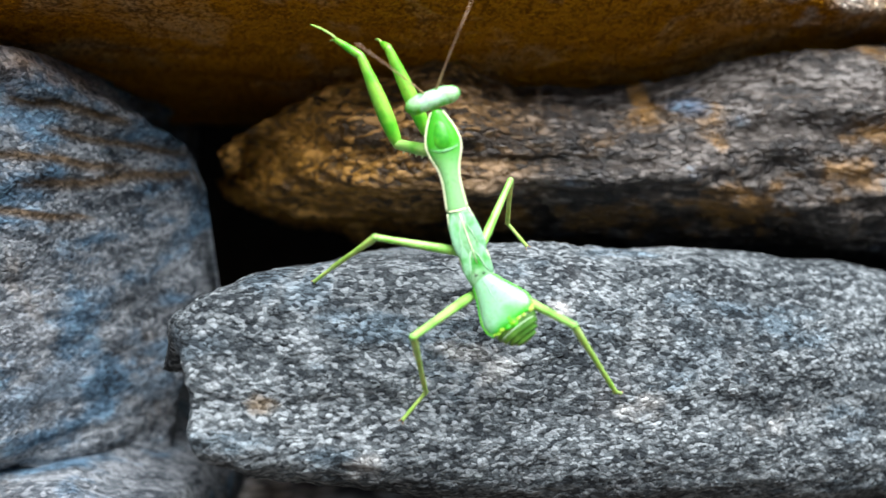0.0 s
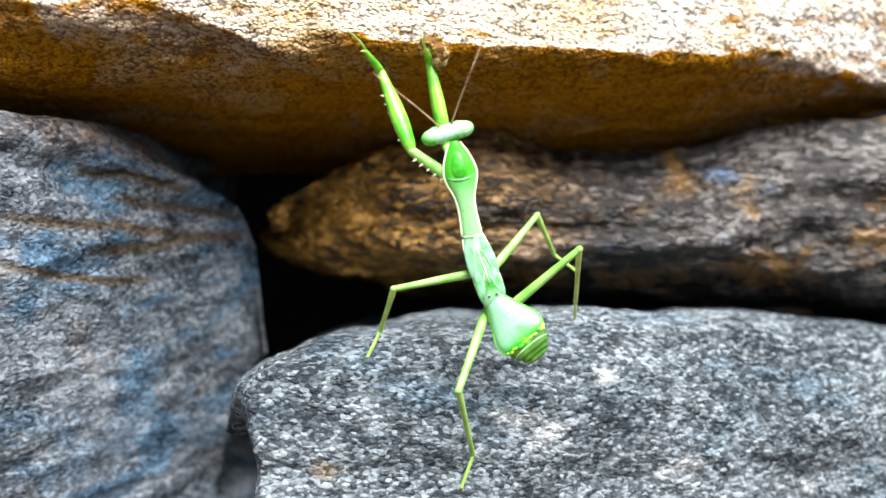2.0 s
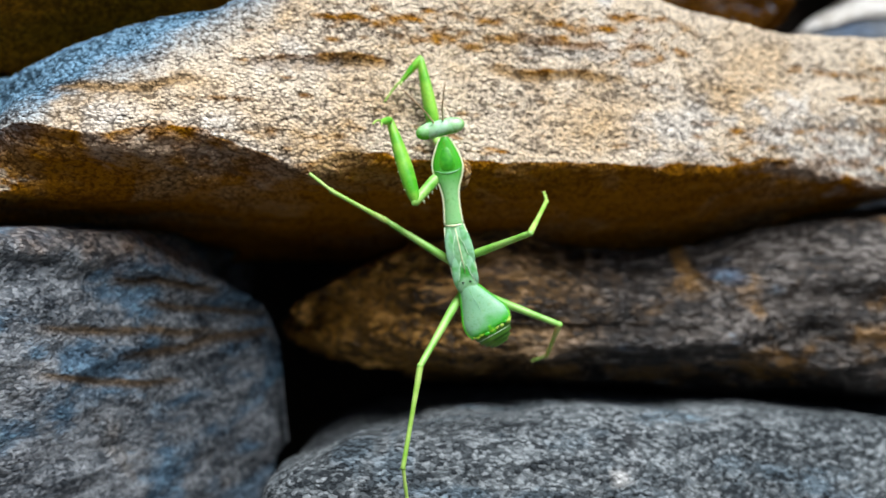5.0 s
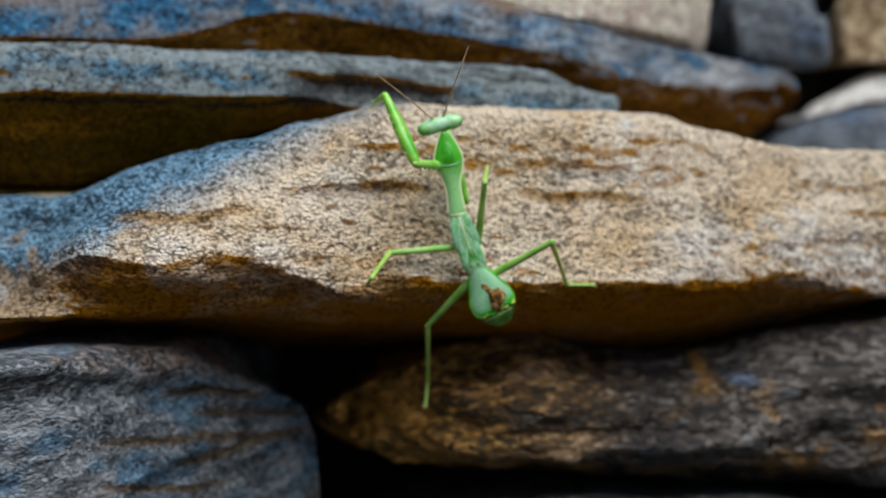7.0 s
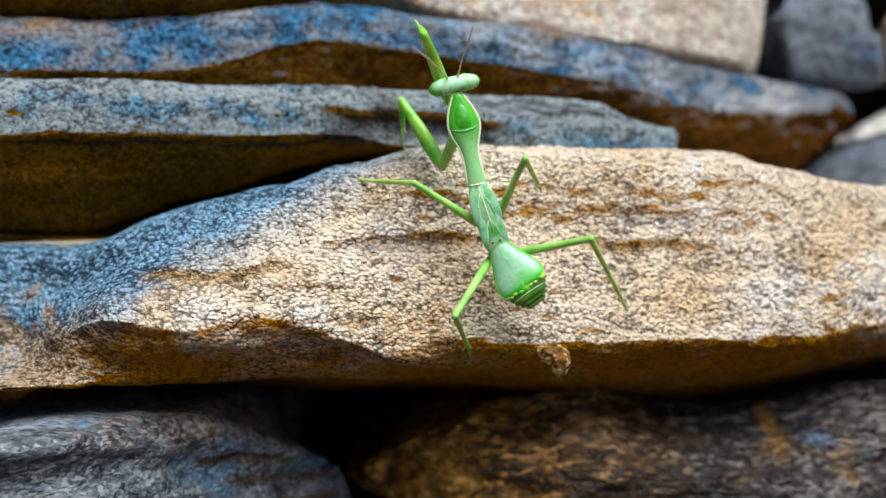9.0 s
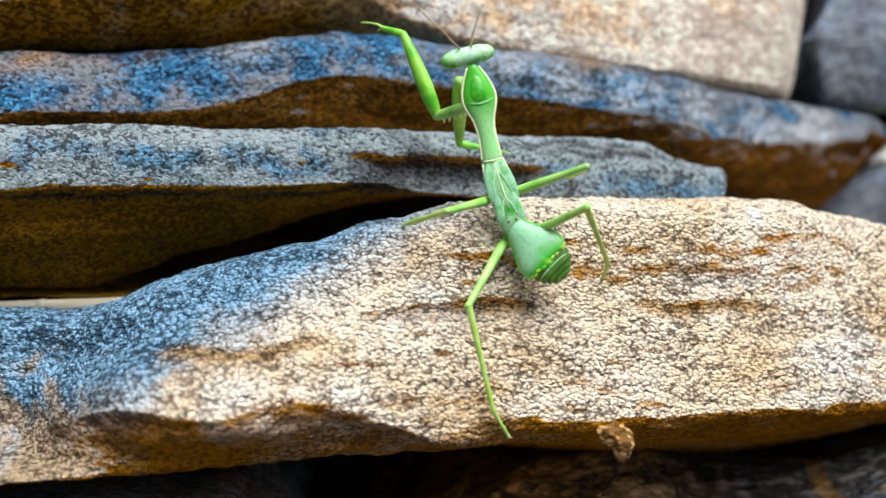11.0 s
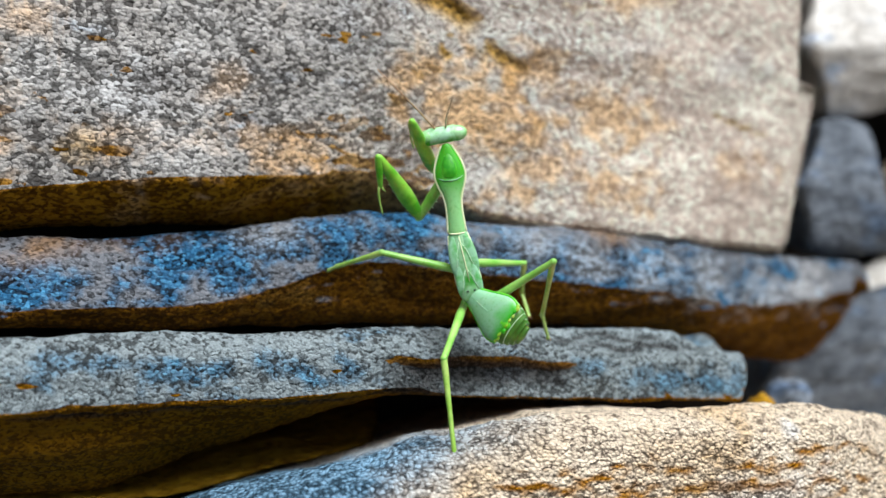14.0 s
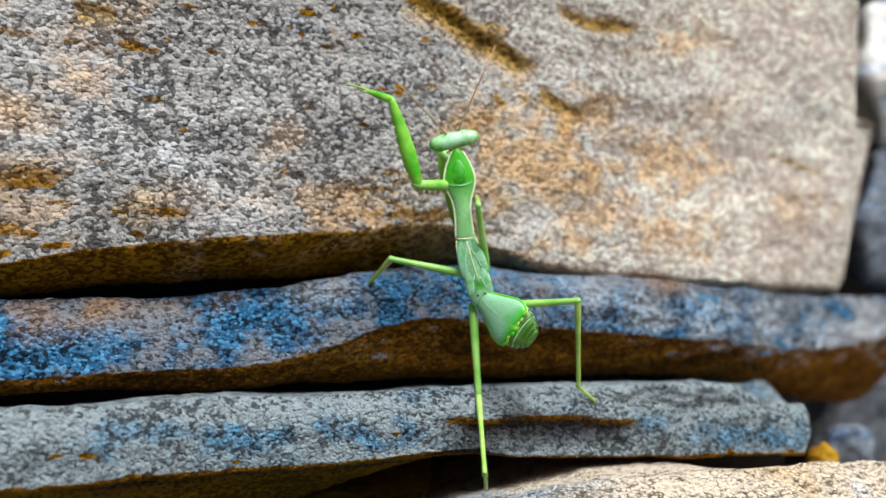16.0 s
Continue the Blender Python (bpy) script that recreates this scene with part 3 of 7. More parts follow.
stone("sandstone_block", "long tan sandstone, top painted as lit and overhang as shaded brown", "sandstone", [
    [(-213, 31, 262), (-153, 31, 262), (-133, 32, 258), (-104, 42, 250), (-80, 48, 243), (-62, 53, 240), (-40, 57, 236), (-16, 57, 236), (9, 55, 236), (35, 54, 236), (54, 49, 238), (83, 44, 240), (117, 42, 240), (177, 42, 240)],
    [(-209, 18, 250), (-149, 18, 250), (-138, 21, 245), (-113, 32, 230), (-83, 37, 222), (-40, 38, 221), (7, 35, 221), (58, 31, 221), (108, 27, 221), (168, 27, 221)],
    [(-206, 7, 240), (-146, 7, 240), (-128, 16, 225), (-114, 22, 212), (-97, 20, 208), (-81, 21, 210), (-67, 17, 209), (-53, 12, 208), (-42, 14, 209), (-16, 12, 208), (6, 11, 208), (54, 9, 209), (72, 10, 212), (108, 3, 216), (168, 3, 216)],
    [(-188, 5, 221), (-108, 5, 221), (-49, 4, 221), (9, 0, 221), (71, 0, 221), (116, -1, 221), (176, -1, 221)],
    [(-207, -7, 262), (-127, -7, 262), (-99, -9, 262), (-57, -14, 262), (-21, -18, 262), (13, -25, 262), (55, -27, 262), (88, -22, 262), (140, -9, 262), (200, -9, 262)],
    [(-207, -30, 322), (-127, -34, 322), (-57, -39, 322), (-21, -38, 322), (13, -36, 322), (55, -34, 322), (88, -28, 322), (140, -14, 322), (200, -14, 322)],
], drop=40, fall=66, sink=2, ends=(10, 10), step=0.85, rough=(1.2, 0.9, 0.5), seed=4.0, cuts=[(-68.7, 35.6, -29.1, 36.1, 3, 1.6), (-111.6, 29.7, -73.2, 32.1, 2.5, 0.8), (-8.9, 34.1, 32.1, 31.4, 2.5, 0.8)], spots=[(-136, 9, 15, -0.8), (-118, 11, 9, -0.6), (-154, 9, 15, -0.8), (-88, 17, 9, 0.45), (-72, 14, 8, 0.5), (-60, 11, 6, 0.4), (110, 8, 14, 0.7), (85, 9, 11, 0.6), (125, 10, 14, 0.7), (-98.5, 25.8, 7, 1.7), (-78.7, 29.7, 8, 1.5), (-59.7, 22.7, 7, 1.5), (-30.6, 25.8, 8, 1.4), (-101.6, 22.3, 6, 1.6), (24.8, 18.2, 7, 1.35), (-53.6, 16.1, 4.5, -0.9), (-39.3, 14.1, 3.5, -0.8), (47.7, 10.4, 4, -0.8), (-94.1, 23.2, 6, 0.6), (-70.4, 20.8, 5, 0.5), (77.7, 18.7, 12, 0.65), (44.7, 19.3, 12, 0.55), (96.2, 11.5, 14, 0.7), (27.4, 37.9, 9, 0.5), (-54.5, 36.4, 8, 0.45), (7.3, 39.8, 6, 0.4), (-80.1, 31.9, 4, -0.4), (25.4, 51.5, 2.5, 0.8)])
# stand-in for the sandstone's own rear top, which drops away behind its crest
stone("wedge_stone", "rusty brown piece added as the sandstone block's rear top", "umber", [
    [(-219, 32, 306), (-169, 32, 306), (-152, 31, 306), (-133, 30, 306), (-113, 32, 306), (-97, 31, 306), (-70, 33, 306)],
    [(-214, 32, 290), (-164, 32, 290), (-130, 30, 290), (-111, 32, 290), (-96, 34, 290), (-70, 35, 290)],
    [(-209, 30, 276), (-159, 30, 276), (-127, 28, 276), (-113, 30, 276), (-95, 33, 276), (-70, 37, 276)],
], back=350, drop=2, sink=6, ends=(8, 10), step=1.2, seed=14.0)
# the wide cut and its dark spots paint shade below the top edge
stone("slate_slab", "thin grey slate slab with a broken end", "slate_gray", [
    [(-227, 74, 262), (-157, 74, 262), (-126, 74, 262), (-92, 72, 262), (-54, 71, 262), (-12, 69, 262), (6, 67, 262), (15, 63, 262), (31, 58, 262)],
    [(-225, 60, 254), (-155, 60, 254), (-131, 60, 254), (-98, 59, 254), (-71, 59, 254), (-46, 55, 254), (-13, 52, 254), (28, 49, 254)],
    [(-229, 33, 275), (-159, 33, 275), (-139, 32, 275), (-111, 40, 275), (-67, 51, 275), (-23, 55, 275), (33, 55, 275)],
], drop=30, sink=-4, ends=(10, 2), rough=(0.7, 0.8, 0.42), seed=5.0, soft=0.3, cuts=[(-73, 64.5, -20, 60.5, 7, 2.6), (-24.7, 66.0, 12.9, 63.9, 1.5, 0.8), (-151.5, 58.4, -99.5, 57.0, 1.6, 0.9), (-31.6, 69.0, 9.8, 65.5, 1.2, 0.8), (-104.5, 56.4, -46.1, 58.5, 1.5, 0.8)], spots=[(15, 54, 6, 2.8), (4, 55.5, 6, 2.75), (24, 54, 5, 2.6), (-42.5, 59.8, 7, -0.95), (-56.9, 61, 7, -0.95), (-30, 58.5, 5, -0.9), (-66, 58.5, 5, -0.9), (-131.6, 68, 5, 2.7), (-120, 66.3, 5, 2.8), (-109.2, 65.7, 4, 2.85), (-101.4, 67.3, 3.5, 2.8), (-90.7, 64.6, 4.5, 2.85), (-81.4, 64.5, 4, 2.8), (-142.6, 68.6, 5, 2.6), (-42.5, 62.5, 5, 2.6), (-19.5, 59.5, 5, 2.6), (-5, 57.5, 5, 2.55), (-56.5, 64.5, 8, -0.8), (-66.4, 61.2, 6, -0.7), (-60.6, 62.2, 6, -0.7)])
stone("slate_slab", "blue-stained slate slab, its underside painted shade-brown", "slate_deep", [
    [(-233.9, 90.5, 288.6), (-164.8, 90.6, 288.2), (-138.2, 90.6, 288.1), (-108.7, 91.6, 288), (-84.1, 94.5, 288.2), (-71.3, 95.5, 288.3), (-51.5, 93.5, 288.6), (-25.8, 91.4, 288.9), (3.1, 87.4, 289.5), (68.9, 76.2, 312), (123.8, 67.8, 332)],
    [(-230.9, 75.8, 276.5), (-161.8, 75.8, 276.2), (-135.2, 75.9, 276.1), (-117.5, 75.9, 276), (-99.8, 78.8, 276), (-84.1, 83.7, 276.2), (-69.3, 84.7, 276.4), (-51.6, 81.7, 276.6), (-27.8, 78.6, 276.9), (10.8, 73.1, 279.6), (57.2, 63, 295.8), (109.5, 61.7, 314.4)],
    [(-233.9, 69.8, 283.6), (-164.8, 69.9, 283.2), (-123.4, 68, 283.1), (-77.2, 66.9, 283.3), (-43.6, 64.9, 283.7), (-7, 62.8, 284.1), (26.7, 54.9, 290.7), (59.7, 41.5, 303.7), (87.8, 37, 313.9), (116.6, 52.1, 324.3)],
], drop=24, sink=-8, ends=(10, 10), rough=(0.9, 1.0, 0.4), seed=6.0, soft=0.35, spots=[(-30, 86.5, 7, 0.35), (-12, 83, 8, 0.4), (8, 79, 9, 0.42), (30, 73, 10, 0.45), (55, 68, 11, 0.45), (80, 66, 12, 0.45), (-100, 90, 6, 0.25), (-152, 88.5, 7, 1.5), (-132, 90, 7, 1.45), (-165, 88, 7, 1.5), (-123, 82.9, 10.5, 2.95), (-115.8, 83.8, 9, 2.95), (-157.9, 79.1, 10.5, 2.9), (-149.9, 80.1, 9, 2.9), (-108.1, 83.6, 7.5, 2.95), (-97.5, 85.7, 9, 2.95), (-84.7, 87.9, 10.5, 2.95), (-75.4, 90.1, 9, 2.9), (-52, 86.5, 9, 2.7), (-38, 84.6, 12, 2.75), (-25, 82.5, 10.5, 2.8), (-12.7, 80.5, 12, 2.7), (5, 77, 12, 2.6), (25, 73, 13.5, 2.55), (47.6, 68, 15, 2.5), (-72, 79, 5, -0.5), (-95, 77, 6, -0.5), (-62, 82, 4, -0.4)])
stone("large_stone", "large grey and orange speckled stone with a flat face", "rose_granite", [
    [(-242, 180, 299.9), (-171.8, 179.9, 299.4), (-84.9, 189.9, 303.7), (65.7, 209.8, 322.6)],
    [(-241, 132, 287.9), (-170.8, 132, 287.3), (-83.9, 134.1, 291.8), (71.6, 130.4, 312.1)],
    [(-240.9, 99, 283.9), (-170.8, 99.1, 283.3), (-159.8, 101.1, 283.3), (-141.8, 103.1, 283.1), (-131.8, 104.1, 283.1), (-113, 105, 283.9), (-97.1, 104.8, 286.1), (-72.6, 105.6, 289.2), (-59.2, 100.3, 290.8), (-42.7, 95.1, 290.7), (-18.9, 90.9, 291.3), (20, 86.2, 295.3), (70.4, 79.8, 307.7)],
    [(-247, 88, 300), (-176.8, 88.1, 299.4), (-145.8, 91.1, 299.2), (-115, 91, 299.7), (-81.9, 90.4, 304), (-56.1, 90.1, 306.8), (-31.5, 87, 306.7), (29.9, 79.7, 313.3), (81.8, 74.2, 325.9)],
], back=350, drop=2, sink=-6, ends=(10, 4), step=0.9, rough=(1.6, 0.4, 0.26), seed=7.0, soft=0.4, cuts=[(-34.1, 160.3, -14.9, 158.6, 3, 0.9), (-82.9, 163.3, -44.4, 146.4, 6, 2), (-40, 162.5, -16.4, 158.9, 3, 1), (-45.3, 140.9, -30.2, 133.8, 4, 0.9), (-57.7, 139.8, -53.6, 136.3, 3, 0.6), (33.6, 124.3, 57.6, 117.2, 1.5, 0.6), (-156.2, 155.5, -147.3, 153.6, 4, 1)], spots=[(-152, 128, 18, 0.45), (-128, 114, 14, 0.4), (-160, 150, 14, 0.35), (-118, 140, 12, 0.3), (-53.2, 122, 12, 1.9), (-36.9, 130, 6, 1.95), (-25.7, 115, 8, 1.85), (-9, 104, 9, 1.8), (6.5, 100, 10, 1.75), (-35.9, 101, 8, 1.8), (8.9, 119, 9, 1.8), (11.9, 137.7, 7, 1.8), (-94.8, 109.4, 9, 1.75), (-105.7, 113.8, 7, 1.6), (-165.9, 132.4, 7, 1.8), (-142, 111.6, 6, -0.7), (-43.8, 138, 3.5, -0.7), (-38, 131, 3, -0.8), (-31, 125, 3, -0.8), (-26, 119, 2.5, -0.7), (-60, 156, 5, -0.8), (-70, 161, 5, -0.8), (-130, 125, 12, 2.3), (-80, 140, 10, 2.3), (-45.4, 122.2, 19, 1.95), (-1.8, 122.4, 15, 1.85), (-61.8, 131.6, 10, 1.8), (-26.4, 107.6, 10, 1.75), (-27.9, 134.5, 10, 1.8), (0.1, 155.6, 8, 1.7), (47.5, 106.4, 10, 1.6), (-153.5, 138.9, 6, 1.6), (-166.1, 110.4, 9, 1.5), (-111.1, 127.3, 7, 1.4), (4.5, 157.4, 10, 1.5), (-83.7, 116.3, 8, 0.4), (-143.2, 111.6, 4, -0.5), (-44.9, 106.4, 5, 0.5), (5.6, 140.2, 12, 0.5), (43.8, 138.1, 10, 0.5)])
stone("gray_stone", "dark blue-grey rounded stone under a white one", "dark_gray", [
    [(99, 23, 358.2), (137.3, 45.3, 358.6), (155.4, 50.9, 358.7), (176.8, 54.2, 358.8), (255.9, 54.1, 359.4)],
    [(90.8, 15.8, 344.9), (131.6, 30.3, 345.3), (171.2, 31.4, 345.6), (250.5, 31.2, 346)],
    [(93.8, -21.8, 351), (134.5, -30.9, 351.4), (181.9, -35.6, 351.7), (261.1, -35.7, 352.2)],
], back=399, sink=6, ends=(16, 10), step=1.4, seed=8.0)
stone("white_stone", "smooth white quartz stone lying on a grey one", "quartz", [
    [(145.6, 51.1, 368.8), (160.2, 58.9, 368.9), (180.4, 69, 369), (248, 68.9, 369.5)],
    [(138.7, 47.5, 355.5), (153.4, 50.8, 355.6), (173.7, 55.3, 355.8), (241.5, 55.2, 356.2)],
], back=399, sink=4, ends=(8, 10), step=1.4, rough=(0.8, 0.3, 0.1), seed=9.0)
stone("gray_stone", "upright dark grey stone block with rounded corners", "dark_gray", [
    [(104, 120.4, 351.1), (115.3, 122.6, 351.3), (133.4, 117, 351.4)],
    [(90.5, 97.7, 332.7), (111, 98.8, 332.9), (134.9, 96.6, 333.1)],
    [(95.9, 71.9, 336.8), (117.5, 69.6, 337.1), (144.7, 71.8, 337.3)],
], back=399, sink=2, ends=(6, 8), step=1.3, seed=10.0)
stone("tan_stone", "small tan stone wedged deep in the wall", "ochre", [
    [(158.7, 102.5, 374), (176.6, 111.5, 374.1), (244.1, 111.4, 374.6)],
    [(159.9, 72.2, 358.7), (172.3, 73.3, 358.8), (240, 73.2, 359.3)],
], back=399, sink=2, ends=(5, 8), step=1.5, seed=11.0)
stone("pale_stone", "pale grey and cream stone at the back of the wall", "pale", [
    [(102.9, 178.4, 368.3), (160.2, 181.8, 368.9), (239, 181.9, 369.5)],
    [(95.1, 149.5, 348), (151.7, 151.8, 348.5), (230.9, 151.9, 349)],
    [(110.3, 122.6, 358.3), (137.3, 124.8, 358.6), (162.1, 131.6, 358.7), (241.2, 131.6, 359.3)],
], back=399, sink=2, ends=(6, 8), step=1.5, seed=12.0)



# ---------------------------------------------------------------- small things on the stones
def part(name, bm, material, parent, label="", smooth=True):
    me = bpy.data.meshes.new(name)
    bm.to_mesh(me)
    bm.free()
    me.materials.append(material)
    if smooth:
        me.shade_smooth()
    ob = new(name, me)
    ob.parent = parent
    if label:
        ob["label"] = label
    return ob


def loft(rings, n=18, flat=1.0):
    """A closed body along +y in millimetres. rings: (y, half width, height above, depth below, x shift, z shift)."""
    bm = bmesh.new()
    rows = []
    for y, w, up, down, dx, dz in rings:
        row = []
        for i in range(n):
            a = 2 * math.pi * i / n
            s = math.sin(a)
            row.append(bm.verts.new(((dx + w * math.cos(a)) / 1000, y / 1000, (dz + (up if s > 0 else down) * s) / 1000)))
        rows.append(row)
    for a, b in zip(rows, rows[1:]):
        for i in range(n):
            k = (i + 1) % n
            bm.faces.new((a[i], b[i], b[k], a[k]))
    bm.faces.new(rows[0])
    bm.faces.new(rows[-1][::-1])
    return bm


def smooth_rings(keys, count=28):
    """Rings between key rings, gliding."""
    out = []
    n = len(keys) - 1
    for i in range(count + 1):
        f = i / count * n
        k = min(int(f), n - 1)
        s = f - k
        p0, p1, p2, p3 = (np.array(keys[min(max(k + d, 0), n)], float) for d in (-1, 0, 1, 2))
        v = 0.5 * (2 * p1 + (p2 - p0) * s + (2 * p0 - 5 * p1 + 4 * p2 - p3) * s * s + (3 * p1 - p0 - 3 * p2 + p3) * s**3)
        v[1:4] = np.maximum(v[1:4], 0.02)
        out.append(tuple(v))
    return out


def tube(points, radii, n=8):
    """A thin rod through points (millimetres)."""
    bm = bmesh.new()
    rows = []
    for i, p in enumerate(points):
        a, b = Vector(points[max(i - 1, 0)]), Vector(points[min(i + 1, len(points) - 1)])
        d = (b - a).normalized()
        side = d.cross(Vector((0, 0, 1)) if abs(d.z) < 0.9 else Vector((1, 0, 0))).normalized()
        up = side.cross(d)
        rows.append([bm.verts.new((Vector(p) + (side * math.cos(2 * math.pi * k / n) + up * math.sin(2 * math.pi * k / n)) * radii[i]) / 1000) for k in range(n)])
    for a, b in zip(rows, rows[1:]):
        for i in range(n):
            k = (i + 1) % n
            bm.faces.new((a[i], a[k], b[k], b[i]))
    bm.faces.new(rows[0][::-1])
    bm.faces.new(rows[-1])
    return bm


def ball(radius, centre=(0, 0, 0), squash=(1, 1, 1), n=12):
    bm = bmesh.new()
    bmesh.ops.create_uvsphere(bm, u_segments=n, v_segments=max(6, n * 2 // 3), radius=radius / 1000)
    for v in bm.verts:
        v.co = Vector([v.co[k] * squash[k] + centre[k] / 1000 for k in range(3)])
    return bm


def chitin(name, pale, green, deep, patch=220.0, at=0.5, along=None, rough=0.42, seed=0.0, axis=1):
    """Insect skin: a waxy pale bloom over green, with fine speckles. along: (from, to) where green gives way to pale on y, metres."""
    t = Tree(name)
    p = t.coords((1, 1, 1), (seed, seed, 0))
    n = t.noise(p, patch, 3, 0.5)
    if along:
        m = t.nodes.new("ShaderNodeMapRange")
        t.put(m.inputs[0], t.math("ADD", t.axis(t.coords(), axis), t.math("MULTIPLY", t.math("SUBTRACT", n, 0.5), 0.006)))
        m.inputs[1].default_value, m.inputs[2].default_value = along
        f = m.outputs[0]
    else:
        f = t.ramp(n, (at - 0.12, 0.0), (at + 0.12, 1.0))
    c = t.mix(f, green, pale)
    c = t.mix(t.ramp(t.noise(p, 1500, 4, 0.6), (0.55, 0.0), (0.75, 0.55)), c, deep)
    c = t.mix(t.ramp(t.voronoi(p, 900, "Distance"), (0.05, 0.5), (0.16, 0.0)), c, pale)
    return t.done(c, rough, t.bump(t.noise(p, 1800, 3, 0.6), 0.25, 0.0002), Subsurface_Weight=0.06, Coat_Weight=0.25, Coat_Roughness=0.3)


DEEP = (0.04, 0.30, 0.008)
SKIN = {
    "shield": chitin("shield_skin", (0.25, 0.57, 0.21), (0.045, 0.40, 0.006), DEEP, along=(0.0135, 0.0075)),
    "dome": chitin("dome_skin", (0.10, 0.52, 0.02), (0.02, 0.30, 0.003), DEEP, 300, 0.5, seed=18.0),
    "rim": chitin("rim_skin", (0.13, 0.62, 0.02), (0.03, 0.42, 0.004), DEEP, 420, 0.5, seed=19.0),
    "back": chitin("back_skin", (0.29, 0.56, 0.30), (0.035, 0.31, 0.02), DEEP, 330, 0.42, seed=2.0),
    "pad": chitin("pad_skin", (0.29, 0.58, 0.34), (0.05, 0.37, 0.03), DEEP, 420, 0.42, seed=3.0),
    "belly_top": chitin("tergum_skin", (0.25, 0.53, 0.30), (0.035, 0.44, 0.005), DEEP, along=(0.0108, 0.0082), seed=4.0),
    "belly": chitin("venter_skin", (0.12, 0.30, 0.035), (0.05, 0.17, 0.014), (0.025, 0.09, 0.008), 260, 0.5, seed=5.0),
    "fore": chitin("foreleg_skin", (0.28, 0.64, 0.06), (0.06, 0.40, 0.006), DEEP, 170, 0.48, seed=16.0),
    "limb": chitin("limb_skin", (0.32, 0.61, 0.13), (0.11, 0.43, 0.025), DEEP, 160, 0.45, seed=6.0),
    "shank": chitin("shank_skin", (0.44, 0.64, 0.15), (0.22, 0.48, 0.04), (0.20, 0.30, 0.03), 240, 0.5, seed=7.0),
    "head": chitin("head_skin", (0.46, 0.78, 0.50), (0.07, 0.42, 0.01), DEEP, 420, along=(-0.0006, 0.0014), seed=8.0, axis=2),
    "eye": chitin("eye_skin", (0.42, 0.76, 0.38), (0.06, 0.42, 0.008), DEEP, 330, along=(-0.0002, 0.0018), rough=0.25, seed=9.0, axis=2),
    "cream": chitin("cream_skin", (0.86, 0.86, 0.58), (0.76, 0.82, 0.46), (0.6, 0.65, 0.3), 300, 0.5, seed=10.0),
    "lobe": chitin("lobe_skin", (0.52, 0.72, 0.10), (0.26, 0.58, 0.02), (0.3, 0.5, 0.03), 300, 0.5, seed=11.0),
    "vein": chitin("vein_skin", (0.66, 0.88, 0.62), (0.55, 0.82, 0.50), (0.4, 0.7, 0.4), 300, 0.5, seed=15.0),
    "feeler": chitin("feeler_skin", (0.60, 0.37, 0.20), (0.46, 0.25, 0.12), (0.2, 0.10, 0.05), 300, 0.5, seed=12.0),
    "dot": chitin("dot_skin", (0.03, 0.05, 0.03), (0.02, 0.04, 0.02), (0.01, 0.02, 0.01), 300, 0.5, seed=13.0),
}


# a dry straw and a flake of stone
def straw_material():
    t = Tree("straw")
    p = t.coords((40, 900, 900))
    c = t.ramp(t.noise(p, 1.0, 5, 0.6), (0.3, (0.42, 0.33, 0.19)), (0.7, (0.80, 0.72, 0.54)))
    return t.done(c, 0.5, t.bump(t.noise(p, 1.0, 4, 0.6), 0.4, 0.0003))


straw = new("dry_straw", None)
straw_mat = straw_material()
stalk = part("stalk", tube([(-205, 234.0, 27.5), (-180, 238.6, 27.5), (-159, 242.7, 27.8), (-146, 242.3, 28.3), (-133, 242.2, 28.7), (-124, 240.0, 30.1), (-118.5, 238.0, 31.5)], [1.7, 1.7, 1.65, 1.6, 1.5, 1.2, 0.5], 12), straw_mat, straw)
for v in stalk.data.vertices:
    v.co.z += 0.6
part("node", tube([(-150.5, 242.4, 628.2), (-149.5, 242.4, 628.2), (-148.5, 242.4, 628.2)], [1.66, 1.9, 1.66], 12), straw_mat, straw)
tagged(straw, "dry pale straw lying on the sandstone block", "straw")


def clay_flake():
    """A lump of ochre clay hooked over the sandstone's edge."""
    bm = ball(1.0, (-0.4, -0.3, -0.2), (4.0, 1.6, 2.4), 24)
    other = tube([(0.2, 0.2, 1.0), (0.6, -0.4, -0.4), (0.9, -0.9, -1.8), (0.9, -1.1, -3.2), (0.6, -1.0, -4.4), (0.4, -0.9, -5.0)], [1.8, 2.7, 2.5, 1.9, 1.1, 0.4], 14)
    me = bpy.data.meshes.new("piece")
    other.to_mesh(me)
    other.free()
    bm.from_mesh(me)
    bpy.data.meshes.remove(me)
    bmesh.ops.subdivide_edges(bm, edges=bm.edges[:], cuts=1, use_grid_fill=True)
    for v in bm.verts:
        v.co += v.co.normalized() * 0.0009 * noise.fractal(v.co * 420, 0.7, 2.1, 3)
    me = bpy.data.meshes.new("clay_flake")
    bm.to_mesh(me)
    bm.free()
    me.materials.append(MAT["clay"])
    me.shade_smooth()
    ob = new("clay_flake", me)
    ob.location, ob.scale = (-0.0142, 0.1990, 0.6114), (1.0, 1.25, 1.1)
    return tagged(ob, "small ochre clay flake clinging to the sandstone's edge", "clay")


clay_flake()


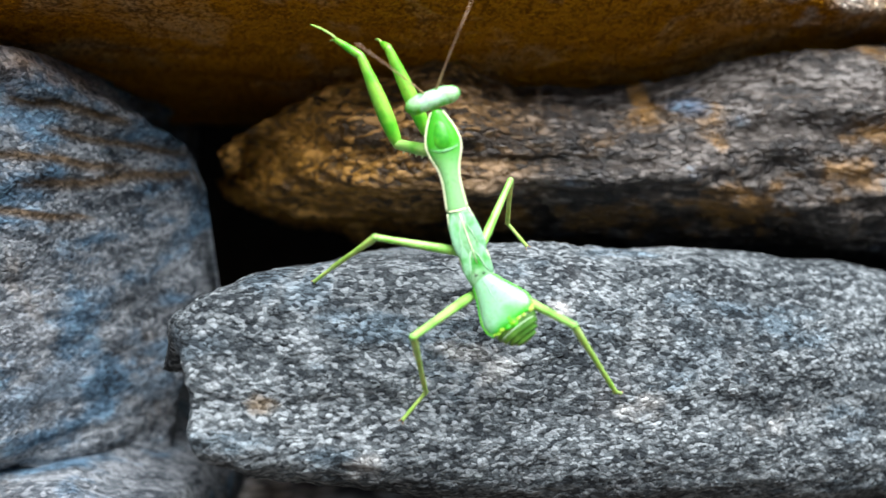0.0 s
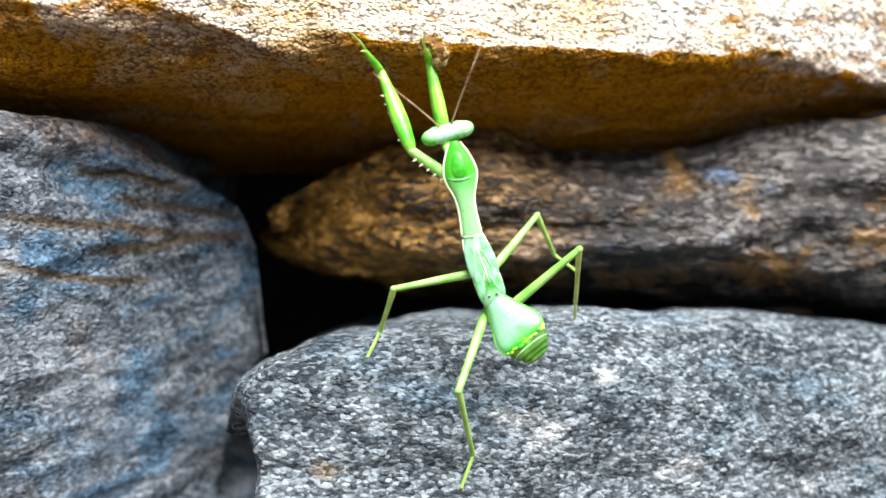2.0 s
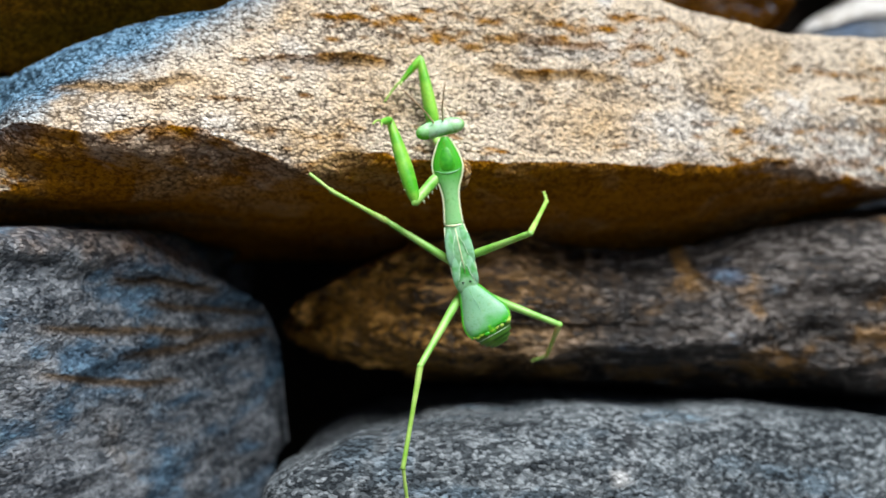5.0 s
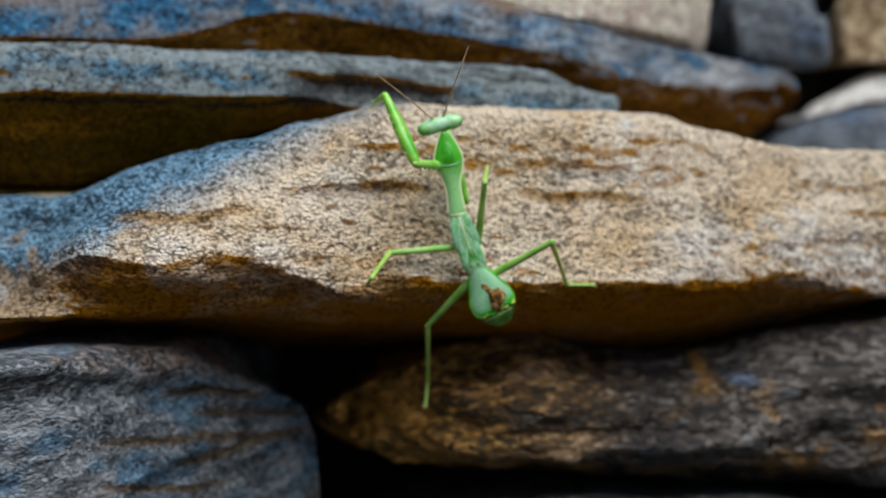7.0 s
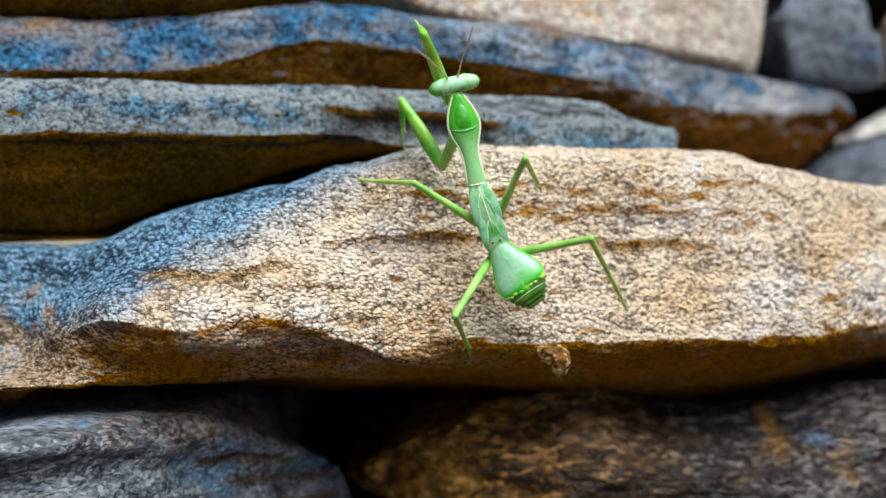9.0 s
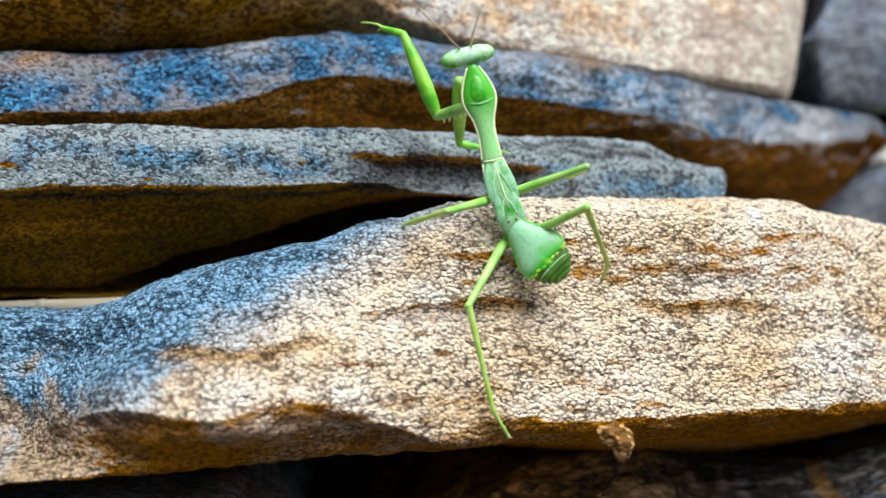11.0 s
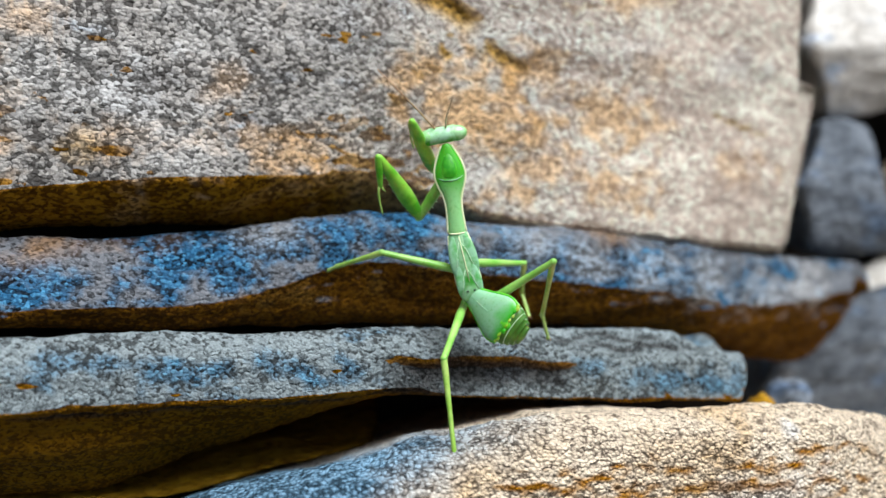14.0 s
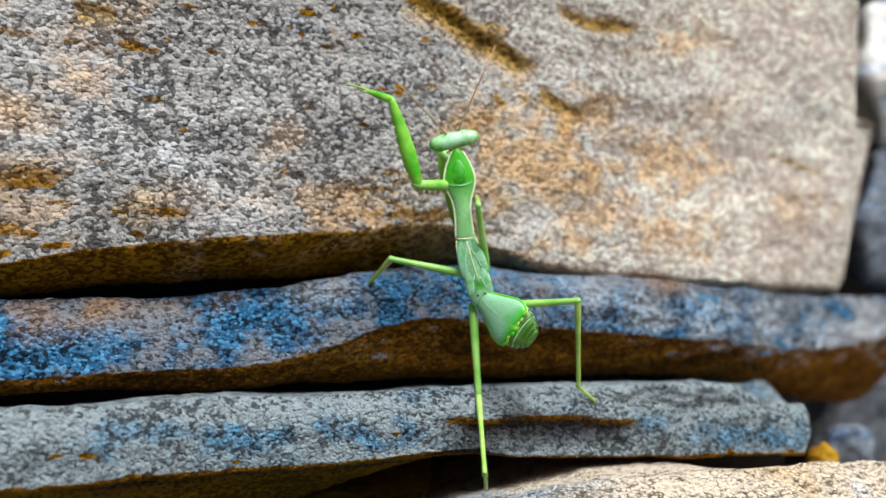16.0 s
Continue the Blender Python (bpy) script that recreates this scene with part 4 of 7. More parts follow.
def pebble(label, material, centre, size, seed):
    """A small rounded stone lodged behind the slab's broken end."""
    bm = bmesh.new()
    bmesh.ops.create_icosphere(bm, subdivisions=4, radius=0.001)
    for v in bm.verts:
        d = v.co.normalized()
        swell = 1.0 + 0.22 * noise.fractal(d * 1.3 + Vector((seed, 0, 0)), 0.8, 2.1, 3) + 0.03 * noise.noise(d * 7.0)
        v.co = Vector([d[k] * size[k] * swell / 1000 for k in range(3)])
    me = bpy.data.meshes.new("pebble")
    bm.to_mesh(me)
    bm.free()
    me.materials.append(MAT[material])
    me.shade_smooth()
    ob = new("pebble", me)
    ob.location = [c / 1000 for c in centre]
    return tagged(ob, label, "pebble")


pebble("small smooth tan pebble lodged behind a slab's broken end", "umber", (42.5, 276, 639), (4.2, 4.6, 4.8), 1.0)
pebble("small mauve-grey pebble lodged between sandstone and grey stone", "dark_gray", (60, 292, 634), (8.5, 8.0, 8.5), 5.0)


# the mantis: every piece runs along +y from its joint, its upper side towards +z
mantis = new("praying_mantis")
mantis.empty_display_size = 0.01
tagged(mantis, "young green praying mantis climbing the stones, forelegs raised", "insect")

thorax = part("thorax", loft(smooth_rings([(-0.8, 2.0, 1.1, 1.4, 0, 0), (1.2, 2.5, 1.4, 1.8, 0, 0), (4.0, 2.55, 1.5, 2.0, 0, 0), (8.0, 2.8, 1.6, 2.1, 0, 0), (12.0, 2.5, 1.5, 1.9, 0, 0), (14.6, 2.1, 1.2, 1.5, 0, 0), (15.8, 1.6, 0.9, 1.1, 0, 0)]), 22), SKIN["back"], mantis)
for s in (-1, 1):
    part("wing_pad", loft(smooth_rings([(14.4, 0.3, 0.2, 0.2, s * 1.2, 1.0), (12.5, 1.0, 0.35, 0.5, s * 1.5, 1.1), (9.0, 1.25, 0.40, 0.8, s * 1.65, 1.15), (6.6, 0.9, 0.3, 0.7, s * 1.9, 0.9), (5.4, 0.15, 0.1, 0.1, s * 2.3, 0.5)][::-1]), 14), SKIN["pad"], thorax, "pale green folded wing pad")
    part("wing_pad", loft(smooth_rings([(8.6, 0.3, 0.2, 0.2, s * 1.0, 1.15), (6.5, 0.9, 0.3, 0.5, s * 1.3, 1.2), (3.6, 1.15, 0.35, 0.8, s * 1.5, 1.1), (1.6, 0.8, 0.3, 0.6, s * 1.8, 0.8), (0.4, 0.15, 0.1, 0.1, s * 2.2, 0.4)][::-1]), 14), SKIN["pad"], thorax, "pale green folded wing pad")
    part("side_seam", tube([(s * 2.0, 15.0, 0.3), (s * 2.5, 12.0, 0.35), (s * 2.8, 8.0, 0.3), (s * 2.55, 6.2, 0.3), (s * 2.6, 4.0, 0.3), (s * 2.4, 1.0, 0.3)], [0.10, 0.13, 0.14, 0.12, 0.14, 0.1]), SKIN["cream"], thorax, "cream side edge")
    part("spot", ball(0.3, (s * 0.75, 1.4, 1.4), (1, 0.8, 0.4), 8), SKIN["dot"], thorax, "tiny black spot")
for s in (-1, 1):
    for pts in ([(0.15, 13.0, 1.6), (1.1, 10.6, 1.62), (1.5, 8.0, 1.58), (2.2, 6.2, 1.0)], [(0.15, 6.6, 1.6), (1.0, 4.6, 1.5), (1.3, 2.8, 1.45), (1.8, 1.2, 1.05)]):
        part("vein", tube([(s * x, y, z) for x, y, z in pts], [0.05] * len(pts), 6), SKIN["vein"], thorax, "pale vein of a wing pad")
part("midline", tube([(0.1, 14.4, 1.32), (0.1, 11.0, 1.60), (0.1, 7.0, 1.66), (0.1, 3.6, 1.54)], [0.09, 0.12, 0.12, 0.07]), SKIN["cream"], thorax, "pale ridge along the back")

for piece in (thorax, *thorax.children):
    for v in piece.data.vertices:
        v.co.x *= 1.14

SHIELD = [(0.0, 2.1, 0.0), (2.0, 1.95, 0.0), (4.5, 1.8, 0.0), (7.0, 1.85, 0.0), (9.2, 2.3, 0.0), (11.2, 3.05, 0.0), (13.0, 3.5, 0.0), (14.6, 3.45, 0.0), (16.6, 2.9, 0.0), (18.6, 2.05, 0.0), (20.3, 1.15, 0.0)]
prothorax = part("prothorax", loft(smooth_rings([(-0.4, 1.9, 0.8, 1.0, 0, 0)] + [(y, w, 0.75 + 0.22 * w, 0.7 + 0.25 * w, 0, 0) for y, w, _ in SHIELD] + [(20.8, 0.6, 0.5, 0.5, 0, 0)], 44), 24), SKIN["shield"], mantis)
for s in (-1, 1):
    part("shield_edge", tube([(s * r[1] * 1.01, r[0], 0.12) for r in smooth_rings([(a, b, 0.1, 0.1, 0, 0) for a, b, _ in SHIELD], 22)], [0.30] * 23), SKIN["cream"], prothorax, "cream edge of the neck shield")
part("shield_dome", loft(smooth_rings([(12.4, 0.5, 0.5, 0.3, 0, 0.9), (13.0, 1.7, 0.75, 0.4, 0, 0.95), (14.6, 1.95, 0.95, 0.4, 0, 0.95), (16.6, 1.6, 0.85, 0.4, 0, 0.8), (18.4, 1.0, 0.6, 0.3, 0, 0.6), (19.4, 0.3, 0.3, 0.2, 0, 0.5)], 20), 16), SKIN["dome"], prothorax, "deep green raised front of the shield")
part("groove_collar", tube([(-3.0, 13.0, 0.75), (-1.6, 12.3, 1.35), (0, 12.1, 1.55), (1.6, 12.3, 1.35), (3.0, 13.0, 0.75)], [0.08, 0.16, 0.2, 0.16, 0.08]), SKIN["pad"], prothorax, "pale fold across the shield")
part("collar", tube([(-2.05, 0.0, 0.1), (-1.5, -0.2, 0.85), (0, -0.3, 1.22), (1.5, -0.2, 0.85), (2.05, 0.0, 0.1)], [0.14, 0.2, 0.22, 0.2, 0.14]), SKIN["cream"], prothorax, "cream rear rim of the shield")

head = part("head", loft([(x, w, u, d, 0, 0) for x, w, u, d in ((-4.2, 1.5, 1.2, 1.3), (-2.8, 1.9, 1.5, 1.7), (-1.2, 1.85, 1.6, 2.1), (0, 1.8, 1.62, 2.5), (1.2, 1.85, 1.6, 2.1), (2.8, 1.9, 1.5, 1.7), (4.2, 1.5, 1.2, 1.3))], 18), SKIN["head"], mantis)
for v in head.data.vertices:
    x, y, z = v.co
    v.co = (y, x * 1.05, z)
head.data.flip_normals()
for s in (-1, 1):
    part("eye", ball(1.9, (s * 3.35, -0.1, -0.2), (1.35, 0.98, 0.92), 20), SKIN["eye"], head, "smooth pale green bulging eye")
part("snout", loft([(-0.9, 1.1, 0.3, 0.5, 0, -1.7), (0.6, 1.2, 0.4, 1.2, 0, -1.9), (1.2, 0.7, 0.3, 0.6, 0, -2.0)], 12), SKIN["limb"], head)
FEELERS = {}
for key in ("AL", "AR"):
    f = part("antenna", tube([(0, 0, 0), (0.0, 1.2, 0.25), (0.0, 2.2, 0.30), (0.0, 7, 0.5), (0.0, 14, 0.35), (0, 22, 0)], [0.30, 0.27, 0.20, 0.19, 0.16, 0.09], 6), SKIN["feeler"], head, "thin reddish-brown antenna")
    part("antenna_base", tube([(0, -0.3, -0.1), (0, 0.5, 0.1), (0, 1.3, 0.28)], [0.36, 0.30, 0.2], 8), SKIN["limb"], f)
    FEELERS[key] = f

# the abdomen: a broad upper plate curled up behind, pale lobes along its rim, ringed underside
TERGUM = [(-0.6, 2.1, 1.2, 1.2, 0, 0), (1.2, 2.9, 1.5, 1.6, 0, 0), (3.4, 3.9, 1.7, 2.2, 0, 0.1), (5.6, 5.0, 1.8, 3.0, 0, 0.3), (7.6, 5.9, 1.9, 3.6, 0, 0.6), (9.2, 6.1, 1.8, 3.8, 0, 0.9), (10.4, 5.8, 1.6, 3.6, 0, 1.2), (11.2, 5.2, 1.2, 3.2, 0, 1.4)]
abdomen = part("abdomen", loft(smooth_rings(TERGUM, 30), 30), SKIN["belly_top"], mantis)
RINGS = [(8.9, 1.0), (10.3, 0.97), (11.6, 0.90), (12.8, 0.79), (13.8, 0.64), (14.6, 0.46)]
belly_rings = []
for y0, k in RINGS:
    belly_rings += [(y0, 5.85 * k, 2.3 * k, 4.4 * k, 0, 0.3), (y0 + 0.9, 5.70 * k, 2.2 * k, 4.3 * k, 0, 0.25), (y0 + 1.0, 5.55 * k, 2.12 * k, 4.15 * k, 0, 0.25)]
belly_rings.append((15.9, 0.9, 0.4, 0.6, 0, 0.2))
venter = part("venter", loft(belly_rings, 28), SKIN["belly"], abdomen, "olive ringed underside of the abdomen")
for y0, k in RINGS[1:]:
    part("ring_edge", tube([(5.84 * k * math.cos(a), y0 - 0.25 * math.sin(a), 0.3 + (2.32 if math.sin(a) > 0 else 4.4) * k * math.sin(a)) for a in [-0.4 + (math.pi + 0.8) * q / 16 for q in range(17)]], [0.13] * 17, 6), SKIN["vein"], venter, "pale edge of a belly ring")
for i in range(11):
    a = math.pi * (i + 0.5) / 11
    part("rim_lobe", ball(0.5 + 0.12 * math.sin(5.1 * i), (5.3 * math.cos(a), 11.0 + 0.5 * math.sin(a) + 0.2 * math.sin(3.7 * i), 1.4 + 1.1 * math.sin(a)), (1.4, 0.8, 0.35), 8), SKIN["lobe"] if i % 4 else SKIN["belly_top"], abdomen, "yellowish lobe on the rim")
part("tail_plate", loft(smooth_rings([(10.0, 0.9, 0.3, 0.3, 0, 2.55), (11.2, 1.25, 0.35, 0.4, 0, 2.35), (12.4, 1.0, 0.32, 0.4, 0, 1.95), (13.6, 0.4, 0.2, 0.2, 0, 1.5)], 12), 12), SKIN["rim"], abdomen, "bright green plate at the tail")
part("midline", tube([(0, 0.2, 1.28), (0, 3.4, 1.83), (0, 6.6, 2.2)], [0.07, 0.08, 0.05], 6), SKIN["pad"], abdomen)
for s in (-1, 1):
    part("cercus", tube([(s * 0.6, 14.9, 0.2), (s * 0.8, 15.5, 0.3), (s * 0.9, 15.9, 0.4)], [0.3, 0.24, 0.08], 6), SKIN["shank"], abdomen)
    part("side_seam", tube([(s * r[1] * 1.0, r[0], r[5] + 0.05) for r in smooth_rings(TERGUM, 14)], [0.34] * 15, 8), SKIN["rim"], abdomen, "bright green side edge")

for piece in (abdomen, *abdomen.children_recursive):
    for v in piece.data.vertices:
        v.co.x *= 0.92


def limb(name, keys, skin, label="", n=12):
    return part(name, loft(smooth_rings(keys, 16), n), SKIN[skin], mantis, label)


LEG_PARTS = {}
for side in "LR":
    LEG_PARTS[side + "F0"] = c = limb("fore_coxa", [(-0.9, 0.3, 0.3, 0.3, 0, 0), (0.4, 1.15, 1.1, 1.1, 0, 0), (3.0, 1.4, 1.3, 1.4, 0, 0), (7.0, 1.25, 1.2, 1.3, 0, 0), (10.2, 1.15, 1.1, 1.15, 0, 0), (11.6, 0.9, 0.9, 0.9, 0, 0), (12.3, 0.2, 0.2, 0.2, 0, 0)], "limb", "pale green upper foreleg joint")
    for k in range(5):
        part("spine", tube([(0, 2.0 + 1.8 * k, -0.9), (0, 2.1 + 1.8 * k, -1.5), (0, 2.3 + 1.8 * k, -2.1)], [0.42, 0.26, 0.06], 6), SKIN["cream"], c)
    LEG_PARTS[side + "F1"] = c = limb("fore_femur", [(-1.1, 0.3, 0.3, 0.3, 0, 0), (0.3, 1.15, 1.15, 1.1, 0, 0), (3.5, 1.55, 1.75, 1.7, 0, 0), (8.0, 1.6, 2.05, 1.85, 0, 0), (13.0, 1.45, 1.75, 1.5, 0, 0), (17.5, 1.1, 1.2, 1.05, 0, 0), (20.0, 0.85, 0.9, 0.85, 0, 0), (20.9, 0.2, 0.2, 0.2, 0, 0)], "fore")
    for k in range(6):
        part("spine", tube([(0.3, 3.0 + 2.2 * k, -1.2), (0.35, 3.3 + 2.2 * k, -2.0)], [0.28, 0.05], 5), SKIN["cream"], c)
    LEG_PARTS[side + "F2"] = c = limb("fore_tibia", [(-0.5, 0.75, 0.75, 0.7, 0, 0), (1.0, 0.95, 0.95, 0.9, 0, 0), (4.0, 0.8, 0.8, 0.8, 0, 0), (6.6, 0.5, 0.55, 0.6, 0, 0), (7.4, 0.28, 0.3, 0.4, 0, -0.2)], "fore")
    part("claw", tube([(0, 6.8, -0.2), (0, 7.8, -0.6), (0, 8.4, -1.3)], [0.35, 0.24, 0.05], 6), SKIN["shank"], c)
    part("fore_tarsus", tube([(0, 6.6, 0.2), (0, 8.4, 0.5), (0, 10.8, 0.35), (0, 13.2, -0.1), (0, 13.9, -0.3)], [0.34, 0.30, 0.27, 0.24, 0.1], 7), SKIN["shank"], c)
    for leg, Lf, Lt, Lr, w in (("M", 17.2, 15.0, 7.0, 0.9), ("B", 19.8, 23.0, 8.0, 0.96)):
        kind = "mid" if leg == "M" else "hind"
        LEG_PARTS[leg + side + "0"] = c = limb(kind + "_femur", [(-0.6, 0.75 * w, 0.75 * w, 0.75 * w, 0, 0), (1.2, 1.1 * w, 1.1 * w, 1.1 * w, 0, 0), (Lf * 0.35, 1.02 * w, 1.05 * w, 1.0 * w, 0, 0), (Lf * 0.75, 0.82 * w, 0.85 * w, 0.8 * w, 0, 0), (Lf * 0.95, 0.78 * w, 0.82 * w, 0.76 * w, 0, 0), (Lf + 0.45, 0.5 * w, 0.5 * w, 0.5 * w, 0, 0)], "limb")
        part("knee", ball(0.86 * w, (0, Lf, 0), (1, 1.15, 1), 10), SKIN["limb"], c)
        part("coxa", loft(smooth_rings([(-2.2, 0.5, 0.5, 0.5, -0.5 if side == "R" else 0.5, 0.6), (-1.0, 0.9, 0.8, 0.9, 0, 0.3), (0.8, 0.9, 0.8, 0.9, 0, 0)], 10), 10), SKIN["limb"], c)
        LEG_PARTS[leg + side + "1"] = c = limb(kind + "_tibia", [(-0.5, 0.58, 0.6, 0.58, 0, 0), (0.9, 0.76, 0.78, 0.74, 0, 0.05), (Lt * 0.5, 0.55, 0.57, 0.55, 0, 0.18), (Lt - 0.8, 0.55, 0.57, 0.55, 0, 0), (Lt + 0.2, 0.42, 0.42, 0.42, 0, 0)], "shank", "yellowish green slender shank")
        for k in (-1, 1):
            part("spur", tube([(k * 0.3, Lt - 0.5, -0.1), (k * 0.75, Lt + 0.7, -0.3)], [0.16, 0.03], 5), SKIN["shank"], c)
        LEG_PARTS[leg + side + "2"] = c = limb(kind + "_tarsus", [(-0.2, 0.44, 0.44, 0.42, 0, 0), (Lr * 0.45, 0.40, 0.40, 0.38, 0, 0), (Lr * 0.6, 0.46, 0.44, 0.44, 0, 0), (Lr * 0.85, 0.40, 0.36, 0.36, 0, 0), (Lr, 0.46, 0.34, 0.34, 0, 0)], "shank", "thin jointed foot", 8)
        for k in (-1, 1):
            part("claw", tube([(k * 0.2, Lr - 0.2, 0), (k * 0.5, Lr + 0.5, 0.1), (k * 0.62, Lr + 0.8, -0.25)], [0.14, 0.10, 0.03], 5), SKIN["feeler"], c)

